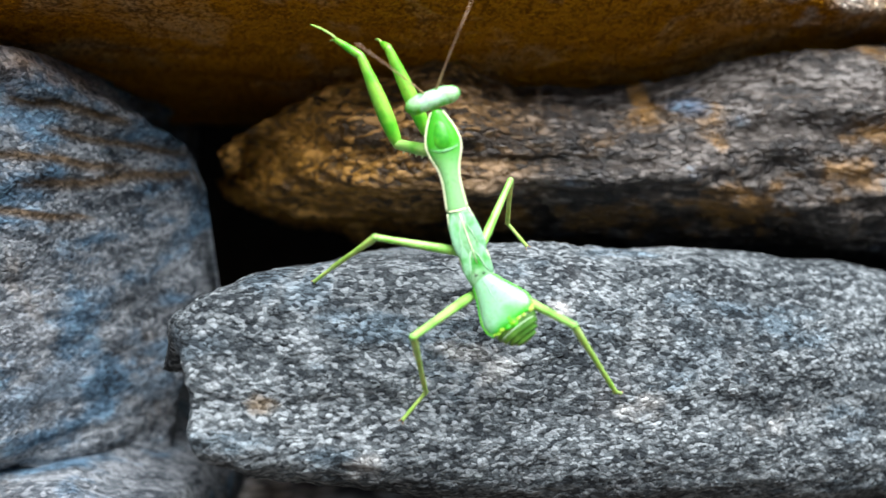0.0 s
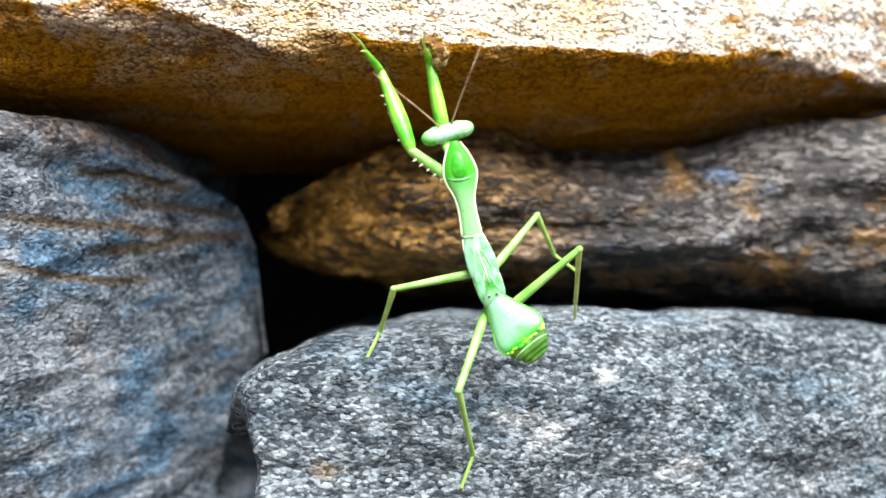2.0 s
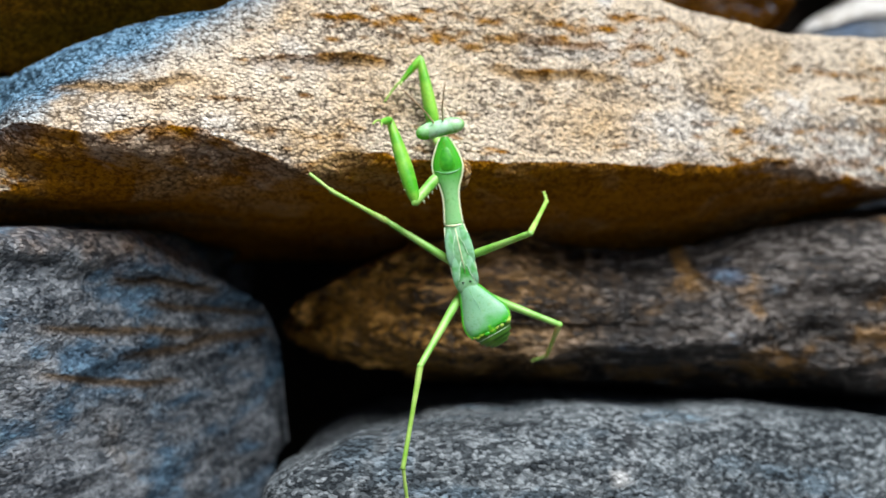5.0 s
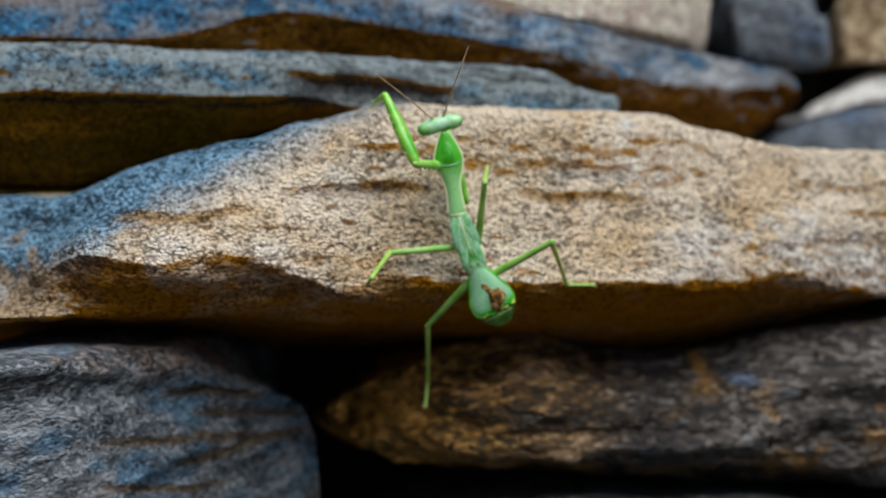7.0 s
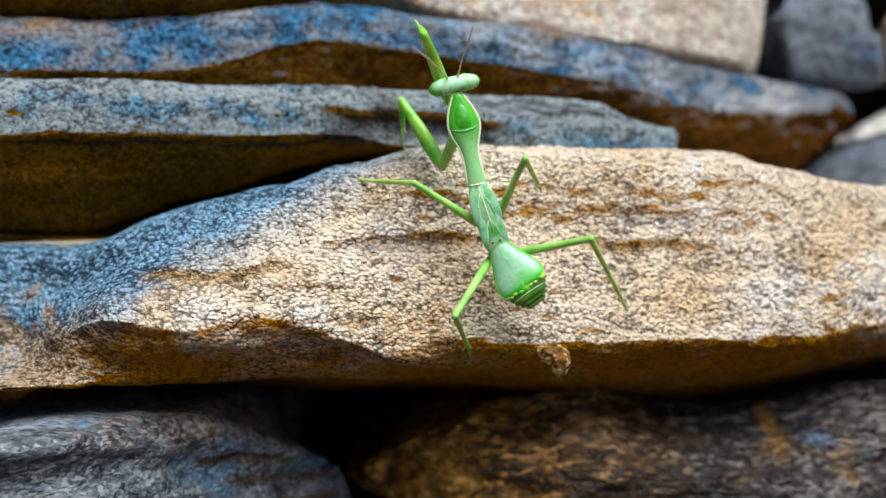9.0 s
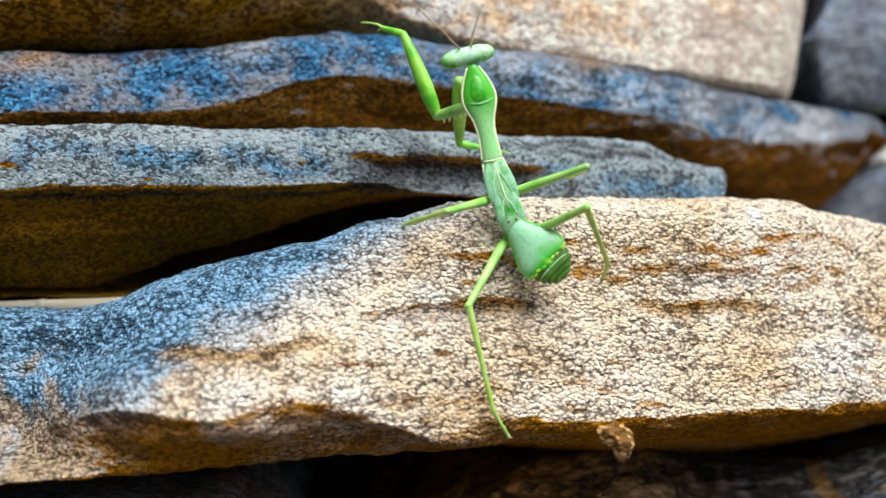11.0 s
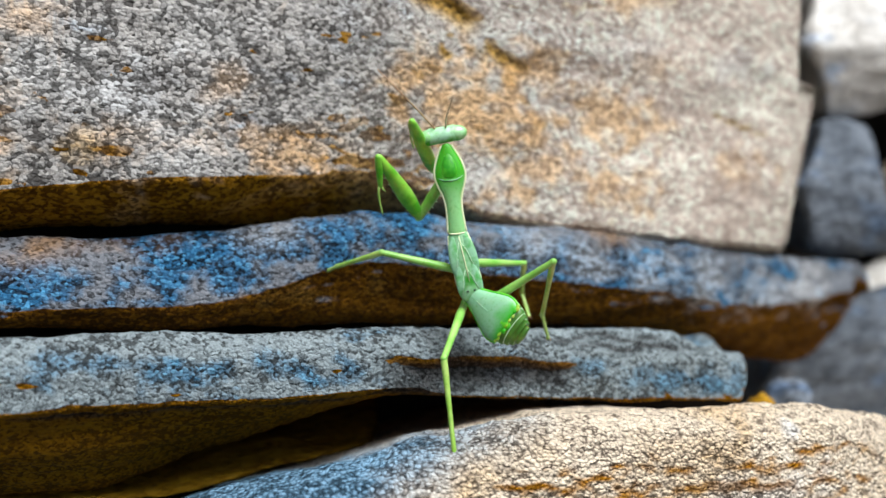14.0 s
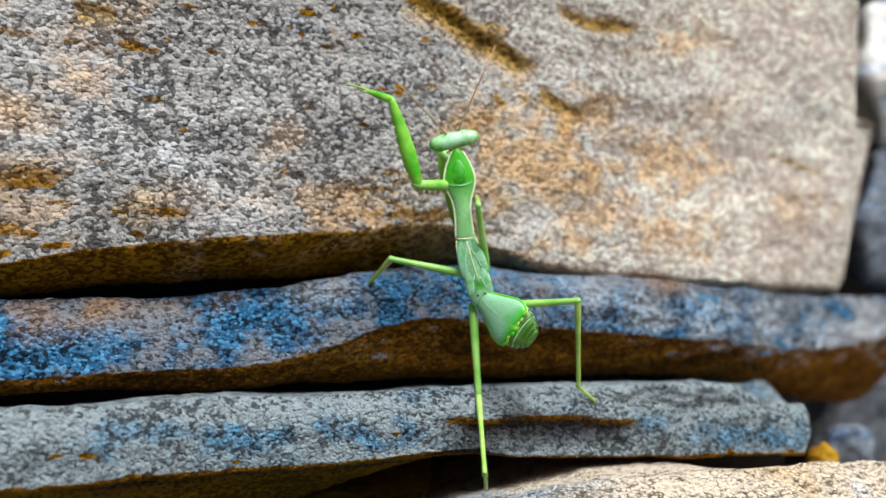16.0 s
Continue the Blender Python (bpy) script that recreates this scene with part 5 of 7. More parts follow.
MANTIS = {
    "root": [
        (0, 8, 173.04, 547.14, 77.9, -18.8, 5.2),
        (0.5, 2.82, 171.06, 551.95, 78, -17.7, 4.7),
        (1, -0.34, 169.6, 555.89, 77.7, -17.6, 4.6),
        (1.5, 0.39, 171.24, 554.88, 77.6, -21.4, 5.5),
        (2, -1.08, 177.09, 557.74, 78.1, -18.8, 4.6),
        (2.5, -3.96, 181.79, 565.86, 78.8, -19.2, 4.6),
        (3, -5.57, 181.61, 570.85, 79.2, -18.5, 4.2),
        (3.4, -6.81, 181.99, 573.72, 79.6, -17.3, 3.8),
        (3.8, -8.06, 182.84, 576.48, 79.9, -16.2, 3.4),
        (4.2, -9.3, 184.51, 579.04, 80.2, -15, 3),
        (4.6, -10.53, 187.13, 581.39, 80.5, -13.8, 2.7),
        (5, -11.76, 190.63, 583.55, 80.8, -12.6, 2.3),
        (5.5, -13.29, 195.76, 586.11, 81.1, -11.2, 1.9),
        (6, -16.37, 194.7, 602.12, 81.1, -11.7, 1.8),
        (6.5, -18.05, 196.54, 610.38, 81.3, -17.7, 2.9),
        (7, -18.51, 198.96, 616.6, 81.9, -19, 3),
        (7.5, -16.27, 199.93, 614.02, 82, -20.2, 3.2),
        (8, -21.88, 198.9, 622.19, 82.1, -17.8, 2.8),
        (8.5, -25.72, 200.1, 630.29, 81.7, -17.8, 2.8),
        (9, -28.03, 200.42, 636.33, 81.6, -18.4, 2.9),
        (9.4, -29.54, 201.7, 640.03, 81.4, -18.3, 2.5),
        (9.8, -31.06, 203.45, 643.65, 81.2, -18.3, 2.1),
        (10.2, -32.58, 206.03, 647.11, 80.9, -18.3, 1.7),
        (10.6, -34.06, 209.56, 650.37, 80.7, -18.3, 1.3),
        (11, -35.48, 213.97, 653.44, 80.5, -18.3, 0.9),
        (11.5, -37.18, 220.23, 657.09, 80.2, -18.3, 0.4),
        (12, -38.28, 222.86, 659.56, 79.8, -20.5, -0.3),
        (12.5, -38.58, 223.16, 659.21, 80.4, -20, -1.9),
        (13, -43.83, 224.58, 669.44, 80.9, -16, -3.9),
        (13.5, -49.42, 237.51, 678.93, 81, -18.5, -4.1),
        (14, -52.52, 242.57, 681.52, 81.6, -16.3, -5),
        (14.5, -51.98, 245.57, 679.92, 81.2, -18.6, -4.7),
        (15, -56.44, 248.09, 685.99, 81, -19.9, -4.3),
        (15.5, -60.3, 248.63, 689.02, 81.6, -21, -3.1),
        (16, -63.37, 251.79, 692.4, 81.7, -18, -2.8),
    ],
    "prothorax": [
        (0, 0, 15.3, 0, -0.9, -0.5, -7.4),
        (0.5, 0, 15.3, -0, -0.6, -0.2, -3.3),
        (1, 0, 15.3, -0, -0.4, -0.4, -6.3),
        (1.5, 0, 15.3, 0, -0.7, -0.6, -9.9),
        (2, -0, 15.3, 0, -0.6, -0.5, -8.2),
        (2.5, 0, 15.3, 0, -0.6, -0.9, -13.5),
        (3, 0, 15.3, 0, -0.6, -0.8, -13.3),
        (3.4, 0, 15.3, 0, -0.6, -0.7, -11.9),
        (3.8, 0, 15.3, -0, -0.7, -0.7, -10.6),
        (4.2, 0, 15.3, -0, -0.7, -0.6, -9.2),
        (4.6, 0, 15.3, 0, -0.7, -0.5, -7.8),
        (5, 0, 15.3, 0, -0.7, -0.4, -6.4),
        (5.5, 0, 15.3, -0, -0.7, -0.3, -4.7),
        (6, 0, 15.3, 0, -0.5, -0.3, -5.3),
        (6.5, -0, 15.3, -0, -0.4, -0.7, -11.2),
        (7, -0, 15.3, 0, -0.4, -0.6, -9.8),
        (7.5, 0, 15.3, -0, -0.4, -0.5, -7.7),
        (8, -0, 15.3, -0, -0.4, -0.6, -9.4),
        (8.5, -0, 15.3, -0, -0.3, -0.5, -8.9),
        (9, -0, 15.3, 0, -0.4, -0.4, -6.1),
        (9.4, 0, 15.3, 0, -0.4, -0.4, -6.1),
        (9.8, 0, 15.3, 0, -0.4, -0.4, -6.1),
        (10.2, -0, 15.3, -0, -0.4, -0.4, -6.1),
        (10.6, -0, 15.3, -0, -0.4, -0.4, -6.1),
        (11, -0, 15.3, 0, -0.5, -0.4, -6.2),
        (11.5, 0, 15.3, 0, -0.5, -0.4, -6.2),
        (12, 0, 15.3, -0, -0.5, -0.5, -7.9),
        (12.5, 0, 15.3, 0, -0.5, -0.4, -7.3),
        (13, 0, 15.3, 0, -0.4, -0.3, -5.6),
        (13.5, 0, 15.3, 0, -0.4, -0.5, -8.6),
        (14, 0, 15.3, 0, -0.7, -0.4, -6.4),
        (14.5, -0, 15.3, 0, -0.6, -0.6, -9.8),
        (15, -0, 15.3, 0, -0.7, -0.7, -10.4),
        (15.5, 0, 15.3, 0, -0.7, -0.8, -13),
        (16, -0, 15.3, 0, -0.7, -0.7, -10.6),
    ],
    "abdomen": [
        (0, 0, 0, 0, 20, 6, -159.9),
        (0.5, -0, -0, -0, 20.3, 5.5, -153.47),
        (1, 0, 0, 0, 19.4, 5.3, -151.03),
        (1.5, 0, 0, 0, 20.5, 5.8, -157.7),
        (2, -0, -0, 0, 19.6, 5.8, -158.07),
        (2.5, 0, 0, 0, 19.7, 6.2, -163.13),
        (3, 0, -0, 0, 18.7, 5.8, -158.5),
        (3.4, 0, 0, -0, 14.6, 5.2, -159.54),
        (3.8, 0, 0, -0, 10.3, 4.6, -160.48),
        (4.2, 0, -0, -0, 6, 4, -161.32),
        (4.6, 0, 0, 0, 1.7, 3.4, -162.06),
        (5, 0, 0, -0, -2.6, 2.8, -162.8),
        (5.5, 0, 0, -0, -7.7, 2, -163.5),
        (6, 0, 0, 0, -8, 2.1, -163.6),
        (6.5, -0, 0, 0, -7.4, 2.6, -171.5),
        (7, -0, 0, 0, -7.3, 2.6, -171.9),
        (7.5, 0, 0, -0, -7.1, 2.6, -170.9),
        (8, -0, 0, 0, -7.3, 2.6, -170.1),
        (8.5, -0, -0, -0, 1.8, 4.2, -164.1),
        (9, -0, -0, 0, 12.1, 6.2, -162.6),
        (9.4, 0, 0, -0, 13.8, 6.9, -160.34),
        (9.8, 0, 0, -0, 15.5, 7.6, -157.98),
        (10.2, 0, 0, -0, 17.2, 8.2, -155.52),
        (10.6, 0, 0, 0, 18.9, 8.8, -153.06),
        (11, -0, -0, 0, 20.7, 9.5, -150.5),
        (11.5, 0, -0, -0, 22.8, 10.2, -147.3),
        (12, 0, 0, 0, 23.5, 10.2, -144.29),
        (12.5, 0, 0, 0, 23.7, 10.3, -142.28),
        (13, 0, 0, -0, 25.6, 9.7, -136.07),
        (13.5, 0, 0, 0, 24.2, 10.6, -140.16),
        (14, -0, -0, 0, 24.4, 10.3, -135.64),
        (14.5, -0, 0, -0, 24.1, 10.7, -136.33),
        (15, -0, -0, 0, 26.8, 10.7, -134.82),
        (15.5, 0, 0, 0, 27.8, 11.5, -138.11),
        (16, -0, -0, 0, 27.9, 11.6, -137.1),
    ],
    "head": [
        (0, 2.7, 38.12, -0.5, -17.5, -0, -0.6),
        (0.5, 0.72, 38.22, -0.44, -17.4, -0.4, -5.9),
        (1, 1.67, 38.11, -0.37, -17.2, -0.1, -2.5),
        (1.5, 3.27, 37.99, -0.43, -17.4, -0.5, -7.5),
        (2, 2.22, 38, -0.43, -17.4, -0.2, -3.3),
        (2.5, 4.12, 37.67, -0.43, -17.4, -0.3, -4.8),
        (3, 4.32, 37.73, -0.41, -17.2, -0.2, -3.6),
        (3.4, 3.82, 37.83, -0.42, -17.3, -0.2, -2.6),
        (3.8, 3.31, 37.92, -0.43, -17.3, -0.1, -1.7),
        (4.2, 2.8, 38, -0.44, -17.3, -0, -0.7),
        (4.6, 2.29, 38.07, -0.44, -17.3, 0, 0.2),
        (5, 1.78, 38.12, -0.45, -17.4, 0.1, 1.1),
        (5.5, 1.14, 38.17, -0.45, -17.4, 0.1, 2.3),
        (6, 1.23, 38.13, -0.37, -17.2, 0.1, 1),
        (6.5, 3.38, 37.86, -0.37, -17.1, -0, -0.7),
        (7, 3.16, 37.98, -0.36, -17.2, -0.2, -3.8),
        (7.5, 2.6, 38.11, -0.38, -17.3, -0.3, -5.5),
        (8, 3.02, 38, -0.4, -17.2, -0.1, -2.3),
        (8.5, 2.21, 37.89, -0.34, -17.2, -0.2, -3.6),
        (9, 2.21, 38.18, -0.33, -17.2, -0.3, -5.6),
        (9.4, 2.15, 38.18, -0.34, -17.2, -0.3, -5.4),
        (9.8, 2.1, 38.18, -0.35, -17.2, -0.3, -5.1),
        (10.2, 2.04, 38.17, -0.36, -17.2, -0.3, -4.8),
        (10.6, 1.98, 38.17, -0.37, -17.3, -0.3, -4.6),
        (11, 1.92, 38.16, -0.38, -17.3, -0.3, -4.3),
        (11.5, 1.85, 38.15, -0.39, -17.3, -0.2, -4),
        (12, 2.33, 38.07, -0.37, -17.3, -0.2, -4.1),
        (12.5, 2.3, 38.11, -0.39, -17.2, 0, 0.5),
        (13, 2.66, 38.1, -0.45, -17.3, -0.3, -4.2),
        (13.5, 3.25, 38.05, -0.39, -17.1, 0.1, 1.1),
        (14, 1.91, 38.15, -0.41, -17.4, -0.2, -3.5),
        (14.5, 3.13, 37.98, -0.41, -17.3, -0, -0.5),
        (15, 3.62, 37.96, -0.44, -17.4, -0.2, -3.8),
        (15.5, 4.48, 37.78, -0.43, -17.4, -0.4, -6.6),
        (16, 3.73, 37.95, -0.44, -17.4, -0.2, -3.5),
    ],
    "AL": [
        (0, -1.2, 1.2, 0.5, 59.2, -0, 57.9),
        (0.5, -1.2, 1.2, 0.5, 58, -0, 63.2),
        (1, -1.2, 1.2, 0.5, 58.6, -0, 58.8),
        (1.5, -1.2, 1.2, 0.5, 69.8, -0, 75),
        (2, -1.2, 1.2, 0.5, 53.3, 0, 51.8),
        (2.5, -1.2, 1.2, 0.5, 71.2, -0, 75.5),
        (3, -1.2, 1.2, 0.5, 72.3, -0, 72.8),
        (3.4, -1.2, 1.2, 0.5, 73, -0, 74.4),
        (3.8, -1.2, 1.2, 0.5, 73.8, -0, 76.1),
        (4.2, -1.2, 1.2, 0.5, 74.5, -0, 77.9),
        (4.6, -1.2, 1.2, 0.5, 75.2, 0, 80),
        (5, -1.2, 1.2, 0.5, 75.9, 0, 82.2),
        (5.5, -1.2, 1.2, 0.5, 76.7, 0, 85.3),
        (6, -1.2, 1.2, 0.5, 69.4, 0, 76.5),
        (6.5, -1.2, 1.2, 0.5, 68.7, -0, 58),
        (7, -1.2, 1.2, 0.5, 51.3, -0, 52.2),
        (7.5, -1.2, 1.2, 0.5, 43.1, -0, 49.3),
        (8, -1.2, 1.2, 0.5, 72.5, 0, 78.1),
        (8.5, -1.2, 1.2, 0.5, 59.8, 0, 65),
        (9, -1.2, 1.2, 0.5, 73.2, -0, 96.2),
        (9.4, -1.2, 1.2, 0.5, 71, 0, 83.9),
        (9.8, -1.2, 1.2, 0.5, 68.1, -0, 74.2),
        (10.2, -1.2, 1.2, 0.5, 64.7, -0, 66.6),
        (10.6, -1.2, 1.2, 0.5, 61.1, -0, 60.8),
        (11, -1.2, 1.2, 0.5, 57.2, 0, 56.3),
        (11.5, -1.2, 1.2, 0.5, 52.4, 0, 51.9),
        (12, -1.2, 1.2, 0.5, 77.9, -0, 87.1),
        (12.5, -1.2, 1.2, 0.5, 54, -0, 44.4),
        (13, -1.2, 1.2, 0.5, 59.6, 0, 67.7),
        (13.5, -1.2, 1.2, 0.5, 68.2, -0, 48.6),
        (14, -1.2, 1.2, 0.5, 50.8, -0, 47.6),
        (14.5, -1.2, 1.2, 0.5, 49.2, -0, 39),
        (15, -1.2, 1.2, 0.5, 55.7, -0, 46.1),
        (15.5, -1.2, 1.2, 0.5, 55.5, -0, 46.7),
        (16, -1.2, 1.2, 0.5, 53.2, -0, 45.7),
    ],
    "AR": [
        (0, 1.2, 1.2, 0.5, 52.8, -0, -56.4),
        (0.5, 1.2, 1.2, 0.5, 63.7, -0, -58.3),
        (1, 1.2, 1.2, 0.5, 70.2, -0, -75.1),
        (1.5, 1.2, 1.2, 0.5, 46.1, -0, -45.3),
        (2, 1.2, 1.2, 0.5, 58.9, -0, -52.6),
        (2.5, 1.2, 1.2, 0.5, 80.7, 0, -105.1),
        (3, 1.2, 1.2, 0.5, 81, 0, -104.8),
        (3.4, 1.2, 1.2, 0.5, 82, 0, -102.9),
        (3.8, 1.2, 1.2, 0.5, 83, 0, -100.5),
        (4.2, 1.2, 1.2, 0.5, 83.9, 0, -97.3),
        (4.6, 1.2, 1.2, 0.5, 84.8, -0, -93.1),
        (5, 1.2, 1.2, 0.5, 85.7, -0, -87),
        (5.5, 1.2, 1.2, 0.5, 86.6, 0, -75.3),
        (6, 1.2, 1.2, 0.5, 82.9, -0, -77.9),
        (6.5, 1.2, 1.2, 0.5, 72.9, -0, -77.5),
        (7, 1.2, 1.2, 0.5, 54.5, 0, -48.2),
        (7.5, 1.2, 1.2, 0.5, 23.4, 0, -35),
        (8, 1.2, 1.2, 0.5, 67.4, -0, -61.9),
        (8.5, 1.2, 1.2, 0.5, 79.9, -0, -133.4),
        (9, 1.2, 1.2, 0.5, 74.7, -0, -65),
        (9.4, 1.2, 1.2, 0.5, 76.9, -0, -71.9),
        (9.8, 1.2, 1.2, 0.5, 78.9, -0, -81.4),
        (10.2, 1.2, 1.2, 0.5, 80.5, 0, -94.6),
        (10.6, 1.2, 1.2, 0.5, 81.4, -0, -111.5),
        (11, 1.2, 1.2, 0.5, 81.4, -0, -130.4),
        (11.5, 1.2, 1.2, 0.5, 80.3, -0, -151.2),
        (12, 1.2, 1.2, 0.5, 81.3, 0, -110.7),
        (12.5, 1.2, 1.2, 0.5, 82.9, -0, -125.8),
        (13, 1.2, 1.2, 0.5, 84, -0, -39.7),
        (13.5, 1.2, 1.2, 0.5, 75.7, 0, -176.4),
        (14, 1.2, 1.2, 0.5, 82.8, -0, -128.7),
        (14.5, 1.2, 1.2, 0.5, 80.8, -0, -90.3),
        (15, 1.2, 1.2, 0.5, 79.8, 0, -101.1),
        (15.5, 1.2, 1.2, 0.5, 70, 0, -58.6),
        (16, 1.2, 1.2, 0.5, 25.6, -0, -39.6),
    ],
    "ML0": [
        (0, -3, 7.11, -2.2, 11.3, 3.3, 60.8),
        (0.5, -3, 7.11, -2.2, 7.1, 3.2, 64.5),
        (1, -3, 7.11, -2.2, -16.7, 3.3, 72.6),
        (1.5, -3, 7.11, -2.2, 9, 3.3, 66.8),
        (2, -3, 7.11, -2.2, 3.4, 3.6, 81.9),
        (2.5, -3, 7.11, -2.2, 5.5, 3.5, 108.2),
        (3, -3, 7.11, -2.2, 4.3, 3.6, 92.9),
        (3.4, -3, 7.11, -2.2, 21.7, 3.6, 92.2),
        (3.8, -3, 7.11, -2.2, 18.4, 3.6, 81.2),
        (4.2, -3, 7.11, -2.2, 23.9, 3.6, 85.9),
        (4.6, -3, 7.11, -2.2, 35.4, 3.6, 78),
        (5, -3, 7.11, -2.2, 0.3, 2.6, 45.1),
        (5.5, -3, 7.11, -2.2, 2.1, 2.6, 44.7),
        (6, -3, 7.11, -2.2, 2.4, 2.9, 56.6),
        (6.5, -3, 7.11, -2.2, -5.8, 3.1, 61.5),
        (7, -3, 7.11, -2.2, 2.7, 3.3, 76),
        (7.5, -3, 7.11, -2.2, 1.8, 3.3, 71.3),
        (8, -3, 7.11, -2.2, 3.5, 3.5, 88),
        (8.5, -3, 7.11, -2.2, -23.1, 3.3, 74),
        (9, -3, 7.11, -2.2, 17.9, 2.2, 40),
        (9.4, -3, 7.11, -2.2, 42.3, 3.3, 80.9),
        (9.8, -3, 7.11, -2.2, 36.5, 3.4, 80.4),
        (10.2, -3, 7.11, -2.2, 47.2, 3.4, 87.8),
        (10.6, -3, 7.11, -2.2, 70.2, 3.3, 104.2),
        (11, -3, 7.11, -2.2, 55.2, 3.5, 90.3),
        (11.5, -3, 7.11, -2.2, 24.4, 2.9, 56.4),
        (12, -3, 7.11, -2.2, -27.3, 3, 60.8),
        (12.5, -3, 7.11, -2.2, -31.3, 3.2, 66.9),
        (13, -3, 7.11, -2.2, -34.2, 3.3, 69.2),
        (13.5, -3, 7.11, -2.2, -19.1, 2.5, 46.1),
        (14, -3, 7.11, -2.2, 2.8, 3.2, 63.4),
        (14.5, -3, 7.11, -2.2, 0.9, 3, 57.8),
        (15, -3, 7.11, -2.2, 2.9, 3.2, 60.6),
        (15.5, -3, 7.11, -2.2, 10, 3, 56),
        (16, -3, 7.11, -2.2, 1.8, 3.2, 62.3),
    ],
    "ML1": [
        (0, -17.63, 15.51, 1.17, -37.9, 3.7, 103),
        (0.5, -18.35, 14.56, -0.06, -43.9, 2.8, 127.5),
        (1, -18.81, 11.76, -7.13, -43.4, 2.3, 139),
        (1.5, -18.55, 13.96, 0.48, -46.1, 2.4, 138.8),
        (2, -19.99, 9.58, -1.18, -40.9, 2.3, 140.9),
        (2.5, -19.29, 1.86, -0.55, -32.1, 2.1, 145.4),
        (3, -20.13, 6.31, -0.93, -24.8, 2.6, 134.8),
        (3.4, -18.98, 6.91, 4.16, -33.7, 3.6, 94.9),
        (3.8, -19.08, 9.95, 3.2, -36.5, 3.4, 71.1),
        (4.2, -18.66, 8.68, 4.74, -37.6, 3.6, 79.7),
        (4.6, -16.59, 10.64, 7.73, -13.9, 3.1, 57.6),
        (5, -15.18, 19.26, -2.12, 6.5, 2.7, 48.7),
        (5.5, -15.07, 19.35, -1.56, 7.8, 2.9, 53.9),
        (6, -17.33, 16.6, -1.47, 65.3, 3.3, 106.4),
        (6.5, -18.09, 15.19, -3.93, 65.6, 2.8, 126.6),
        (7, -19.66, 11.3, -1.39, 64.4, 2.6, 130.6),
        (7.5, -19.28, 12.64, -1.67, 60.5, 3.3, 110.8),
        (8, -20.15, 7.78, -1.15, 61.3, 2, 144.5),
        (8.5, -18.32, 11.1, -8.93, 55.8, 2.2, 140.1),
        (9, -13.38, 19.77, 3.07, -55.9, 3, 62.6),
        (9.4, -15.45, 9.79, 9.36, -37.5, 2.1, 39.5),
        (9.8, -16.54, 10, 8.01, -51.3, 2.4, 45),
        (10.2, -14.66, 8.32, 10.39, -51.9, 2.9, 57.8),
        (10.6, -8.87, 6.6, 13.96, -35.5, 3.3, 71.6),
        (11, -12.81, 7.91, 11.9, -53.8, 3.5, 85.8),
        (11.5, -15.84, 16.08, 4.9, -43.4, 1.7, 150.3),
        (12, -16.55, 14.2, -10.08, 46.5, 1.3, 158.3),
        (12.5, -16.71, 12.43, -11.13, 48.7, 1.6, 152.7),
        (13, -16.5, 11.65, -11.85, -9, 2.3, 138.7),
        (13.5, -14.88, 18.21, -7.81, -13.1, 3.5, 93.5),
        (14, -18.35, 14.83, -1.35, -36.2, 3.5, 92.9),
        (14.5, -17.54, 16.29, -1.94, -20, 3.2, 62),
        (15, -17.94, 15.58, -1.32, -21.9, 3.6, 81.8),
        (15.5, -16.96, 16.7, 0.78, -44.5, 3.6, 98.9),
        (16, -18.21, 15.13, -1.66, -48.7, 3.2, 119.8),
    ],
    "ML2": [
        (0, -29.02, 12.26, -8.03, -34.6, 3.6, 105.8),
        (0.5, -26.61, 7.57, -10.45, -36.1, 2.9, 127.3),
        (1, -25.65, 3.27, -17.44, 6.4, 2.5, 132.5),
        (1.5, -25.06, 5.85, -10.32, -42.2, 2.4, 138.8),
        (2, -26.84, 0.54, -11, 12.4, 2.5, 135.4),
        (2.5, -26.26, -8.77, -8.52, 14.7, 2.1, 144.5),
        (3, -29.6, -3.49, -7.2, -56.7, 2.6, 134),
        (3.4, -31.38, 5.33, -4.14, -60.8, 3.6, 97.8),
        (3.8, -30.66, 13.36, -5.71, -63.7, 3.1, 59.6),
        (4.2, -30.45, 10.24, -4.4, -64.7, 3.5, 73.1),
        (4.6, -28.99, 18.27, 4.14, -40, 2.6, 45.6),
        (5, -26.32, 29.16, -0.42, -9.7, 2.3, 39.4),
        (5.5, -27.02, 28.19, 0.46, 17.9, 3, 56.3),
        (6, -23.57, 15.58, 12.13, -73.9, 3.4, 84.2),
        (6.5, -23.46, 12.03, 9.71, -68.6, 3.4, 106.4),
        (7, -24.98, 7.55, 12.12, -68.3, 3, 118.4),
        (7.5, -26.45, 10.71, 11.36, -64.9, 3.2, 111.6),
        (8, -24.71, 2.18, 12, -65.9, 2.5, 134.6),
        (8.5, -24.1, 4.93, 3.46, -55.3, 2.6, 129.9),
        (9, -21.14, 23.07, -9.34, -39.7, 3, 63.1),
        (9.4, -23.28, 18.75, 0.23, -58.1, 1.1, 19.1),
        (9.8, -23.52, 16.28, -3.69, -70.9, 0.9, 15.6),
        (10.2, -22.8, 12.75, -1.4, -72.9, 2, 34.8),
        (10.6, -20.62, 9.99, 5.27, -57.3, 3.1, 64),
        (11, -21.69, 7.83, -0.18, -75.7, 3.4, 81.9),
        (11.5, -20.98, 6.47, -5.41, 48.8, 1.8, 149.9),
        (12, -20.58, 4.69, 0.79, 22.7, 1.9, 146),
        (12.5, -21.52, 3.78, 0.14, 46.8, 1.7, 151.7),
